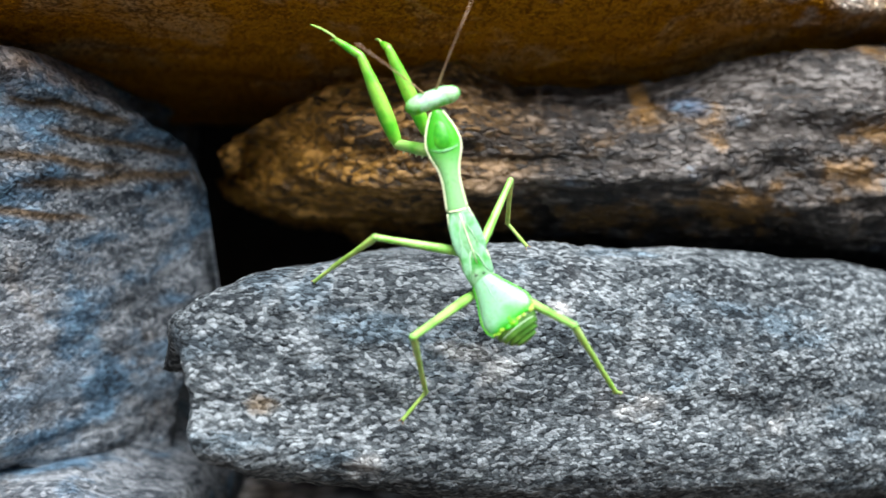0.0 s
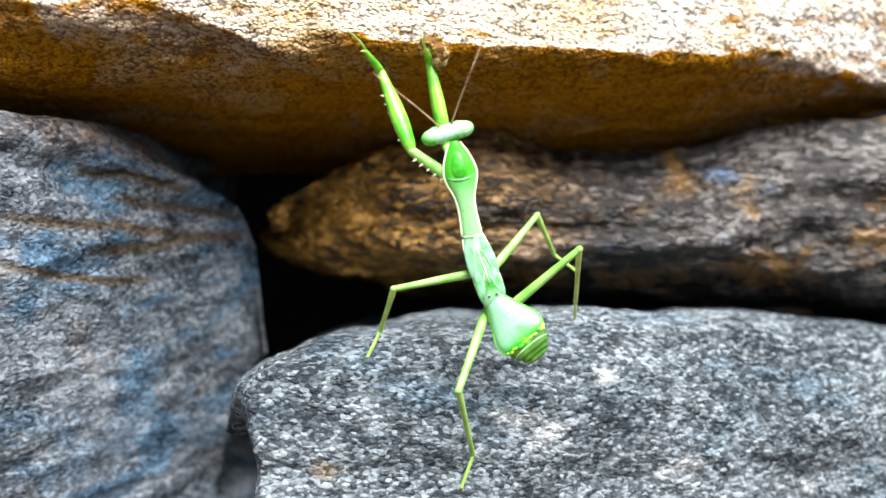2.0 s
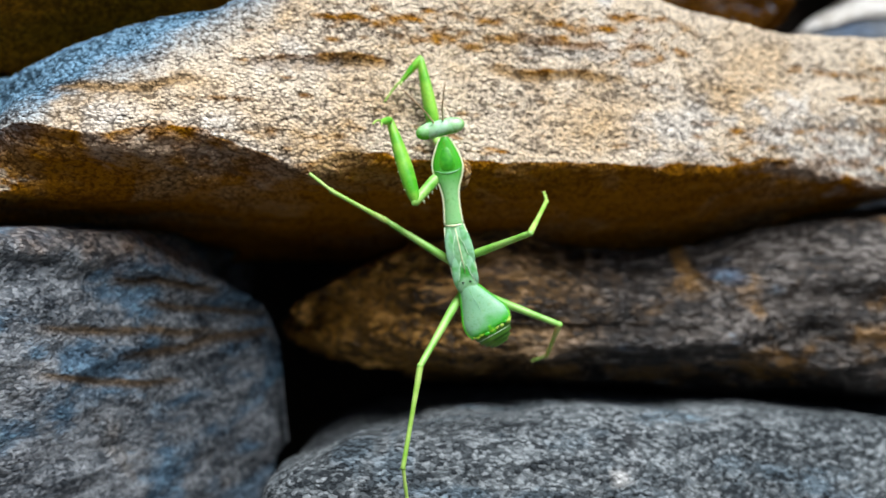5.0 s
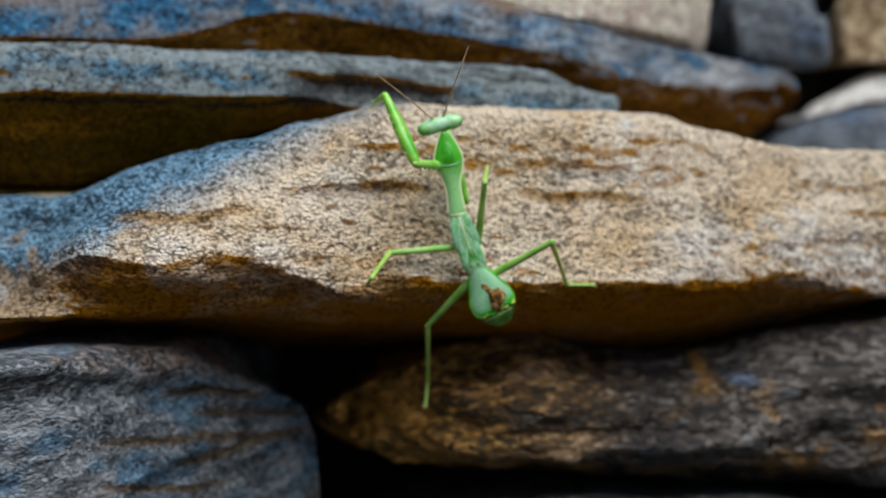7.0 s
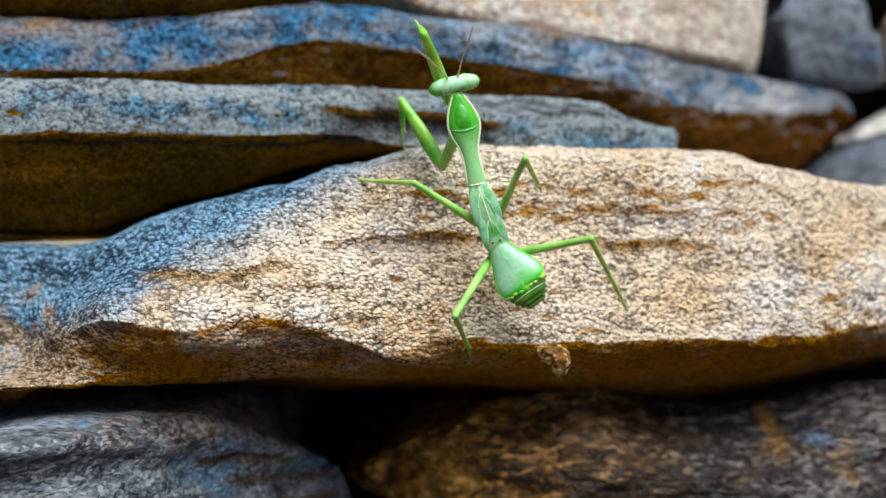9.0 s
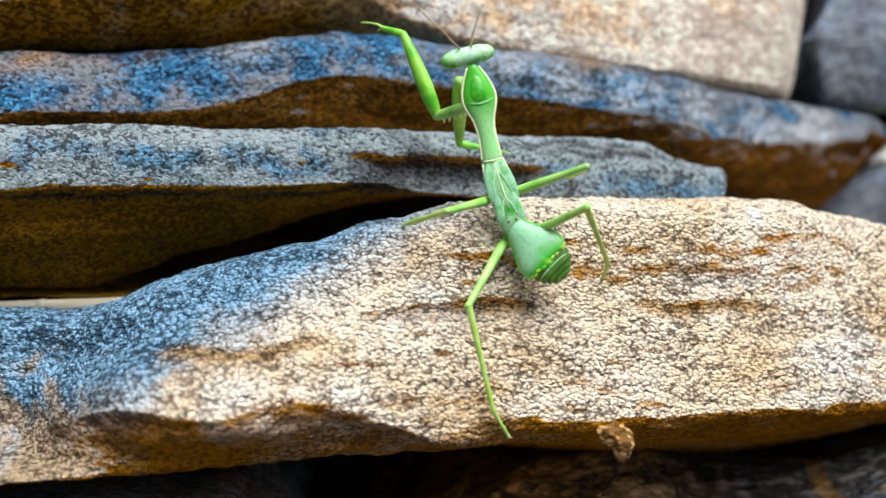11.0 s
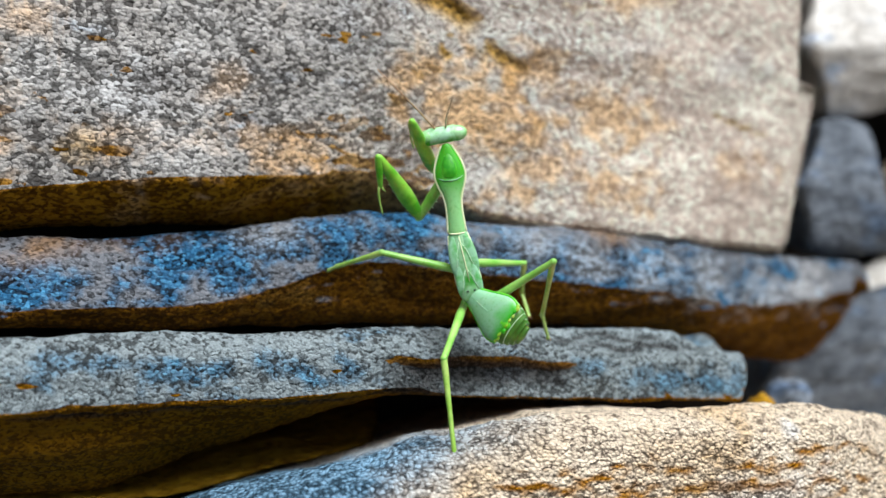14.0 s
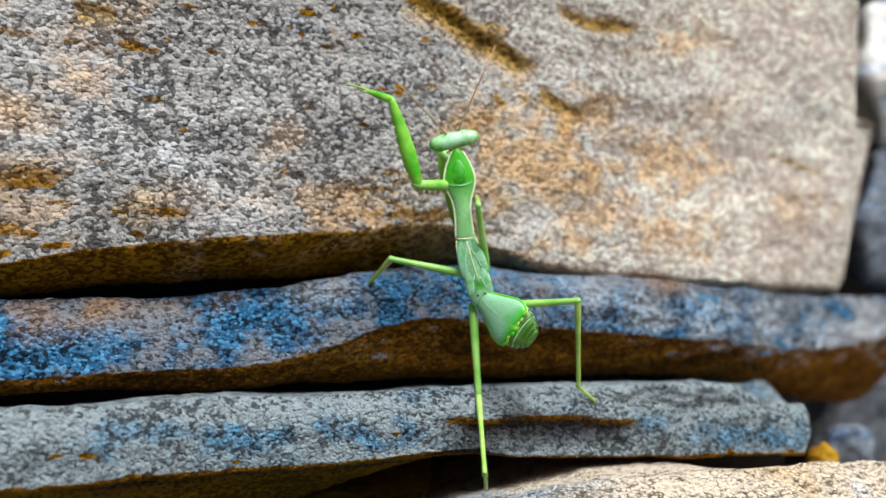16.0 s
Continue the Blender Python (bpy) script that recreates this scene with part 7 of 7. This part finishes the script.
    "BR2": [
        (0, 18.71, -31.95, -1.66, -63.9, -2.4, -141),
        (0.5, 19.92, -31.23, -17.52, -15.3, -2, -146.7),
        (1, 21.95, -10.23, -16.38, -49.4, -0.4, -173.7),
        (1.5, 17.72, -4.82, -13.76, -64.5, -0, -179.5),
        (2, 18.79, -8.84, -16.57, -52.4, 0.5, 171.6),
        (2.5, 19.68, -19.44, -24.01, 14, -0.5, -171.6),
        (3, 20.03, -23.17, -21.49, -2.7, -0.5, -172.1),
        (3.4, 20.34, -25.31, -11.38, -59.5, 2, 145.8),
        (3.8, 18.42, -23.3, -17.59, -61.6, 3.1, 120.1),
        (4.2, 19.01, -25.64, -16.33, -61.1, 2.8, 130.5),
        (4.6, 19.18, -26.68, -11.38, -58.2, 2.2, 143.3),
        (5, 16.66, -24.62, -20.8, -60.2, 3.4, 113),
        (5.5, 13.37, -25.58, -23.38, 11.8, -1.5, -155.8),
        (6, 22.29, -16.54, -15.1, -58.2, -0.3, -174.8),
        (6.5, 30.01, -12.26, -16.3, -55.5, -2.9, -124.4),
        (7, 21.85, -12.52, -10.21, -9, -3.2, -110.1),
        (7.5, 20.63, -10.04, -8.95, -22.3, -2.8, -126.5),
        (8, 24.04, -15.97, -11.45, -3.2, -1.9, -146.5),
        (8.5, 24.03, -25.56, -8.3, -28, -2.7, -128.4),
        (9, 24.24, -20.67, -6.41, -47.6, -1.1, -160.7),
        (9.4, 25.1, -23.01, -2.19, -50.6, -0.1, -177.8),
        (9.8, 21.79, -17.05, -4.92, -61.3, 0.6, 169.6),
        (10.2, 22.01, -20.45, -3.54, -55.6, 0.5, 171.2),
        (10.6, 21.4, -21.71, 1.55, -45, 0.2, 177),
        (11, 17.58, -14.84, -3.37, -60.1, 1.1, 160.7),
        (11.5, 15.33, -17, 12.49, -69.5, -1.1, -161.7),
        (12, 14.15, -27.65, 3.71, -58.3, -3.4, -101.7),
        (12.5, 14.8, -28.38, 4.12, -65.2, -3.4, -78.4),
        (13, 21.46, -32.09, -3.02, -5.9, -0.8, -166.9),
        (13.5, 19.73, -25.86, -10.49, 1.6, -2, -145.2),
        (14, 15.9, -10.14, -11.29, -30.2, -0.3, -175.7),
        (14.5, 16.8, -10.15, -27.99, 40.2, -1.4, -157.5),
        (15, 14.41, -15.93, -7.14, -14.9, 0.3, 174.7),
        (15.5, 13.73, -22.2, -1.63, -58.4, -1.2, -160.6),
        (16, 16.45, -26.91, -1.41, -35.3, -1.9, -148.1),
    ],
    "LF0": [
        (0, -0.15, 27.9, -2.01, -61.1, 42.1, 6.5),
        (0.5, -1.07, 27.86, -1.94, -70.8, 48.7, -11.7),
        (1, -0.4, 27.91, -1.91, -84.4, 26.9, 8.2),
        (1.5, 0.39, 27.9, -1.96, -78.3, 35.6, 2.2),
        (2, 0.02, 27.91, -1.95, 174.9, 61.5, -148.6),
        (2.5, 1.19, 27.85, -1.97, -49.2, 36.9, 13.9),
        (3, 1.15, 27.85, -1.96, -75.7, 39.4, 0.3),
        (3.4, 0.85, 27.88, -1.96, -80.3, 49, 1),
        (3.8, 0.54, 27.89, -1.97, -89.7, 64, 0.1),
        (4.2, 0.24, 27.9, -1.97, -138.8, 83.9, -36.5),
        (4.6, -0.07, 27.9, -1.97, 89.2, 70.6, -155.7),
        (5, -0.38, 27.9, -1.96, 73.8, 52.5, -163.4),
        (5.5, -0.76, 27.88, -1.96, 72.1, 39.8, -158.1),
        (6, -0.64, 27.9, -1.91, 76.9, 33.3, 174),
        (6.5, 0.67, 27.9, -1.9, -62.5, 36.1, 2.8),
        (7, 0.38, 27.91, -1.9, 111.2, 31.1, -163.6),
        (7.5, -0.1, 27.91, -1.91, 107.7, 28.5, -159.6),
        (8, 0.29, 27.91, -1.9, 88.9, 29.6, -159.6),
        (8.5, 0.17, 27.92, -1.87, -110.3, 36.1, -1.6),
        (9, -0.46, 27.91, -1.89, -124.5, 36.4, -0.7),
        (9.4, -0.45, 27.91, -1.89, -117.3, 38.1, -0.6),
        (9.8, -0.45, 27.91, -1.9, -109.6, 39.7, -0.5),
        (10.2, -0.44, 27.91, -1.9, -101.2, 41.3, 0),
        (10.6, -0.44, 27.91, -1.91, -92.5, 42.7, 0.9),
        (11, -0.44, 27.9, -1.91, -84.2, 43.9, 1.6),
        (11.5, -0.43, 27.9, -1.92, -73.8, 44.9, 3.5),
        (12, -0.06, 27.91, -1.92, -30.8, 27.7, 46.7),
        (12.5, -0.18, 27.91, -1.92, -36.1, 23.4, 40.2),
        (13, -0.55, 27.9, -1.89, -47.6, 39.7, 56),
        (13.5, 0.1, 27.91, -1.9, -129.9, 46.2, -8.2),
        (14, -0.39, 27.9, -1.96, -40.4, 53.8, 98.9),
        (14.5, 0.38, 27.9, -1.96, -44.1, 59, 90.9),
        (15, 0.5, 27.89, -1.96, 4.6, 42.1, 144.6),
        (15.5, 1.07, 27.86, -1.97, -86.9, 51.5, 23.2),
        (16, 0.55, 27.89, -1.98, 97.4, 46.6, 174.3),
    ],
    "LF1": [
        (0, -7.16, 32.46, -9.16, 5, 42.1, 6.5),
        (0.5, -7.98, 32.99, -8.79, -24.9, 48.7, -11.7),
        (1, -5.46, 28.25, -11.67, 12.3, 26.9, 8.2),
        (1.5, -5.97, 29.88, -10.72, 10, 35.6, 2.2),
        (2, -6.42, 36.8, -1.48, -147.6, 61.5, -148.6),
        (2.5, -5.38, 33.63, -8.63, 30.8, 36.9, 13.9),
        (3, -5.63, 30.54, -10.19, 10.1, 39.4, 0.3),
        (3.4, -7.36, 29.59, -9.08, 5.4, 49, 1),
        (3.8, -9.34, 27.93, -6.79, 1.5, 64, 0.1),
        (4.2, -10.48, 25.53, -2.73, -38.2, 83.9, -36.5),
        (4.6, -9.46, 23.49, 1.68, -158.5, 70.6, -155.7),
        (5, -7.53, 22.56, 4.46, -165.8, 52.5, -163.4),
        (5.5, -5.72, 22.25, 6.08, -160.9, 39.8, -158.1),
        (6, -6.75, 26.04, 7.05, 169.2, 33.3, 174),
        (6.5, -5.32, 32.68, -9.79, 11, 36.1, 2.8),
        (7, -5.82, 30.22, 6.89, -159, 31.1, -163.6),
        (7.5, -5.96, 29.3, 7.3, -156.8, 28.5, -159.6),
        (8, -4.72, 25.82, 7.67, -157.9, 29.6, -159.6),
        (8.5, -6.01, 24.28, -10.21, -16.2, 36.1, -1.6),
        (9, -5.91, 21.75, -9.19, -22.1, 36.4, -0.7),
        (9.4, -6.54, 22.92, -9.58, -15.8, 38.1, -0.6),
        (9.8, -7.1, 24.27, -9.87, -15.3, 39.7, -0.5),
        (10.2, -7.57, 25.77, -10.01, -15.1, 41.3, 0),
        (10.6, -7.89, 27.31, -9.98, -8.9, 42.7, 0.9),
        (11, -8.05, 28.81, -9.8, -3.8, 43.9, 1.6),
        (11.5, -8.06, 30.51, -9.41, 0.4, 44.9, 3.5),
        (12, -8.73, 32.49, -6.9, 51.8, 27.7, 46.7),
        (12.5, -7.88, 33.04, -7.87, 44.5, 23.4, 40.2),
        (13, -9.61, 27.75, -8.14, 52.6, 39.7, 56),
        (13.5, -6.93, 21.79, -7.75, -34.2, 46.2, -8.2),
        (14, -7.76, 20.91, -6.17, 81, 53.8, 98.9),
        (14.5, -7.42, 21.22, -5.9, 77.7, 59, 90.9),
        (15, -6.33, 19.3, -1.31, 117.1, 42.1, 144.6),
        (15.5, -7.06, 25.03, -8.81, 28.9, 51.5, 23.2),
        (16, -7.2, 30.09, 5.51, 170.5, 46.6, 174.3),
    ],
    "LF2": [
        (0, -8.23, 52.38, -7.86, -23.8, 46.7, 18.5),
        (0.5, -10.48, 52.04, -14.34, -59.9, 45.5, -14.6),
        (1, -6.33, 47.87, -7.86, -29.3, 30.9, 15.9),
        (1.5, -4.7, 49.64, -7.89, 13.7, 33.4, 31.8),
        (2, -7.19, 56.12, -6.6, 120.4, 29.1, 162.3),
        (2.5, -3.53, 51.78, -0.44, 69.8, -15.3, 34.8),
        (3, -3.52, 50.25, -7.49, 89.7, -25.2, 0.6),
        (3.4, -6.29, 49.52, -7.85, 65.9, -11.2, 36.1),
        (3.8, -8.92, 47.93, -6.56, 110.3, -8.6, -51.6),
        (4.2, -11.02, 45.48, -4.03, 97, 32.7, -108.8),
        (4.6, -10.83, 43.3, -0.75, 83.6, 25.8, -141.8),
        (5, -9.34, 42.26, 1.48, 90, 15.2, -163.5),
        (5.5, -8.89, 41.34, 1.05, 72.8, 22.7, -151.2),
        (6, -6.73, 45.8, 10.17, -137.7, -1.7, -137.8),
        (6.5, -4.03, 52.4, -6.71, 13.2, 34.1, 32.7),
        (7, -7.55, 49.18, 0.74, -98.7, -22.5, -155.3),
        (7.5, -8.86, 47.84, 0.39, -131, -2.7, -129),
        (8, -7.72, 44.48, 1.13, -96.1, -29, -153.6),
        (8.5, -8.76, 43.57, -14.73, 141.2, 16.5, -37.2),
        (9, -10.15, 40.33, -15.26, -148.4, 34.2, 3.7),
        (9.4, -9.7, 42.19, -13.88, -121.7, 34.7, 2.1),
        (9.8, -10.31, 43.6, -13.92, -122.5, 37.9, 1),
        (10.2, -11.02, 45.07, -13.93, -126.9, 40.9, 0.5),
        (10.6, -10.28, 47.03, -12.25, -95, 43.3, 0.8),
        (11, -9.53, 48.73, -10.76, -56.1, 44.4, 2.1),
        (11.5, -9.17, 50.48, -9.31, -57.3, 45.9, 4.4),
        (12, -12.74, 46.28, 7.02, -54.1, 21.4, 41.6),
        (12.5, -12.85, 47.53, 4.99, -50.1, 18.9, 36.1),
        (13, -14, 42.95, 4.09, -71.8, 36.9, 54.9),
        (13.5, -12.61, 39.32, -15.53, -154.7, 47.2, -11.3),
        (14, -13.34, 36.17, 5.5, -61, 65.4, 109.3),
        (14.5, -11.94, 37.9, 4.17, -64.3, 69.7, 100.5),
        (15, -10.81, 33.63, 11.9, 5.1, 44.7, 176.6),
        (15.5, -7.01, 44.1, -2.79, 126.3, 30.3, -88.1),
        (16, -7.64, 49.96, 7.79, -140, 29.6, -106.8),
    ],
    "RF0": [
        (0, 3.42, 27.43, -1.98, -60.3, 17.7, 8.7),
        (0.5, 2.53, 27.65, -1.92, -54.3, 35.7, -13.5),
        (1, 3.17, 27.51, -1.89, -57.2, 36.7, -25.7),
        (1.5, 3.93, 27.28, -1.92, -49.3, 19.1, -6.5),
        (2, 3.59, 27.39, -1.92, -46.3, 28.3, -11.1),
        (2.5, 4.69, 27.01, -1.91, -46.4, 9.4, 5.3),
        (3, 4.65, 27.02, -1.91, -57.1, 19.1, -13.4),
        (3.4, 4.37, 27.13, -1.92, -53, 19.3, -9.5),
        (3.8, 4.08, 27.23, -1.92, -49.9, 22.1, -9.1),
        (4.2, 3.79, 27.33, -1.93, -47.1, 25.5, -9.3),
        (4.6, 3.5, 27.41, -1.93, -42.8, 26, -5.8),
        (5, 3.2, 27.5, -1.94, -38.7, 26.8, -3.1),
        (5.5, 2.83, 27.59, -1.94, -34.5, 30.3, -1.8),
        (6, 2.95, 27.57, -1.89, -67.2, 42.4, -29.6),
        (6.5, 4.21, 27.2, -1.86, -153.2, 0.4, 175.8),
        (7, 3.92, 27.29, -1.86, -153.2, 0.3, 177.2),
        (7.5, 3.47, 27.43, -1.88, -153.1, 0.2, 179.3),
        (8, 3.84, 27.32, -1.86, -80.9, 37, -52.3),
        (8.5, 3.73, 27.36, -1.84, -34.8, 0.8, 12.7),
        (9, 3.12, 27.53, -1.87, -36.4, 6.4, 13),
        (9.4, 3.13, 27.53, -1.87, -37.8, 8.4, 13.4),
        (9.8, 3.13, 27.52, -1.88, -38.6, 2, 20.5),
        (10.2, 3.13, 27.52, -1.88, -106.8, -48.2, 136.6),
        (10.6, 3.14, 27.52, -1.89, -131.8, -28.9, 178.4),
        (11, 3.14, 27.52, -1.89, -134.5, -20.8, -170.5),
        (11.5, 3.15, 27.52, -1.9, -133, -21.2, -168.6),
        (12, 3.51, 27.42, -1.89, -124.4, -21.8, -166.9),
        (12.5, 3.39, 27.45, -1.89, -141.3, -25.7, -164.6),
        (13, 3.03, 27.55, -1.87, -57.5, 11.2, 29.9),
        (13.5, 3.65, 27.38, -1.87, -86.8, 28.2, -2.3),
        (14, 3.19, 27.5, -1.93, -56.7, 13.7, 33.5),
        (14.5, 3.93, 27.28, -1.92, -59.7, 20.6, 24.3),
        (15, 4.04, 27.25, -1.92, -69, 29.3, 38),
        (15.5, 4.58, 27.05, -1.92, -148.7, -38.6, 178.1),
        (16, 4.09, 27.23, -1.94, -148.6, -38.7, -179.6),
    ],
    "RF1": [
        (0, -0.28, 32.38, -11.08, 10.1, 17.7, 8.7),
        (0.5, -1.05, 35.11, -9.18, -29.7, 35.7, -13.5),
        (1, 0.78, 35.27, -9.3, -30, 36.7, -25.7),
        (1.5, 2.03, 34.72, -9.81, 10, 19.1, -6.5),
        (2, 1.34, 35.57, -8.92, -6.9, 28.3, -11.1),
        (2.5, 2.7, 34.44, -9.77, 58.3, 9.4, 5.3),
        (3, 3.11, 33.53, -10.64, 1.9, 19.1, -13.4),
        (3.4, 2.59, 34.14, -10.2, 0.5, 19.3, -9.5),
        (3.8, 2.08, 34.72, -9.73, -0.8, 22.1, -9.1),
        (4.2, 1.57, 35.27, -9.21, -2.8, 25.5, -9.3),
        (4.6, 1.06, 35.78, -8.65, -3.9, 26, -5.8),
        (5, 0.57, 36.24, -8.07, -4.3, 26.8, -3.1),
        (5.5, -0.03, 36.74, -7.32, -7.1, 30.3, -1.8),
        (6, -0.88, 34.65, -9.38, -35.4, 42.4, -29.6),
        (6.5, 4.95, 36.99, -6.83, -5.3, 0.4, 175.8),
        (7, 4.43, 37.1, -6.83, -5.3, 0.3, 177.2),
        (7.5, 3.6, 37.24, -6.85, -5.3, 0.2, 179.3),
        (8, 1.22, 33.55, -10.54, -59.2, 37, -52.3),
        (8.5, 1.65, 36.15, -8.12, 65.6, 0.8, 12.7),
        (9, 0.42, 35.99, -8.35, 47.1, 6.4, 13),
        (9.4, 0.16, 35.75, -8.54, 38.6, 8.4, 13.4),
        (9.8, -0.11, 35.5, -8.73, 49.5, 2, 20.5),
        (10.2, -0.37, 35.23, -8.9, 29.4, -48.2, 136.6),
        (10.6, -0.63, 34.95, -9.07, -27.1, -28.9, 178.4),
        (11, -0.88, 34.66, -9.22, -53.6, -20.8, -170.5),
        (11.5, -1.18, 34.29, -9.4, -41.9, -21.2, -168.6),
        (12, -1.18, 32.7, -10.32, -40.2, -21.8, -166.9),
        (12.5, -1.76, 34.94, -8.09, -33.2, -25.7, -164.6),
        (13, -1.47, 31.77, -10.98, 62.6, 11.2, 29.9),
        (13.5, -1.51, 28.21, -11.55, -10.8, 28.2, -2.3),
        (14, -1.96, 31.34, -10.86, 59.5, 13.7, 33.5),
        (14.5, -1.39, 30.97, -10.81, 42.4, 20.6, 24.3),
        (15, -2.35, 27.26, -10.87, 55.2, 29.3, 38),
        (15.5, 1.33, 36.56, -6.39, -6.4, -38.6, 178.1),
        (16, 0.44, 36.59, -6.4, -6.4, -38.7, -179.6),
    ],
    "RF2": [
        (0, -2.2, 52.01, -7.74, -67.9, 6.7, 4),
        (0.5, -2.62, 53.35, -17.23, -51.9, 31.4, -17.7),
        (1, 2.91, 53.47, -17.32, 80.3, -5.2, -17.6),
        (1.5, 5.4, 54.15, -6.52, -47.5, 6.9, -18.5),
        (2, 4.06, 55.27, -11.02, 77.4, -3.7, -3.3),
        (2.5, 4.49, 45.16, 7.03, -75.9, -3.3, 2.1),
        (3, 7.97, 52.92, -10, 176.4, 18.8, -20.6),
        (3.4, 5.94, 53.86, -10.04, 175.2, 19.1, -34.3),
        (3.8, 5.14, 54.49, -9.97, 176.4, 22.2, -29.8),
        (4.2, 4.38, 55.05, -10.08, 177.3, 25.8, -25.6),
        (4.6, 2.51, 55.69, -9.87, 176.9, 27.6, -34.7),
        (5, 0.98, 56.19, -9.42, 175.7, 35.3, -55.4),
        (5.5, -0.64, 56.62, -9.47, 176.8, 37, -46.6),
        (6, 0.39, 52.68, -17.94, 147, 42.3, -29.7),
        (6.5, 3.52, 17.12, -8.68, -173.8, 0.8, 171.7),
        (7, 3.46, 17.21, -8.69, -173.8, 0.7, 173.1),
        (7.5, 3.37, 17.33, -8.7, -173.8, 0.6, 175.2),
        (8, 3, 47.99, -24.27, 175.3, 44.3, -19),
        (8.5, 0.07, 44.25, 10.09, -59.6, -5.6, 9),
        (9, -1.05, 49.63, 6.2, -62.6, -2.7, 8.3),
        (9.4, -1.68, 51.38, 3.8, -53.3, -7.3, 1.7),
        (9.8, -4.16, 47.84, 6.48, -86.9, -18.9, 19.4),
        (10.2, -7.04, 17.55, -2.35, -49.6, -31.5, -115.3),
        (10.6, -5.52, 17.28, -17.05, -27.8, -12, -130.9),
        (11, -4.56, 22.03, -24.28, -14.7, -15.4, -113.9),
        (11.5, -2.96, 18.74, -21.85, 3, -24.5, -143.5),
        (12, -2.4, 16.73, -22.29, -176.4, -22, -164.1),
        (12.5, -1.9, 17.55, -17.98, 6.8, -79.8, 103.4),
        (13, -3.08, 41.46, 6.45, -87.9, 2.7, 29.6),
        (13.5, -2.48, 47.91, -14.85, 64.5, -9, 16.5),
        (14, -4.16, 42.05, 5.88, -103.9, 15.4, 33),
        (14.5, -3.14, 46.38, 1.82, -68.1, 3.2, 16.9),
        (15, -3.06, 41.21, 3.44, -97, 20.1, 39.3),
        (15.5, -0.73, 16.74, -8.14, -171.8, -37.8, 164.8),
        (16, -0.81, 16.71, -8.14, -171.7, -38, 167.1),
    ],
}


def motions():
    """The climb: the body's path, and the bending of every limb on it."""
    movers = {"root": mantis, "prothorax": prothorax, "abdomen": abdomen, "head": head, **FEELERS, **LEG_PARTS}
    for key, rows in MANTIS.items():
        walk(movers[key], [(t, pose(x / 1000, y / 1000, z / 1000, rx, ry, rz)) for t, x, y, z, rx, ry, rz in rows])


motions()
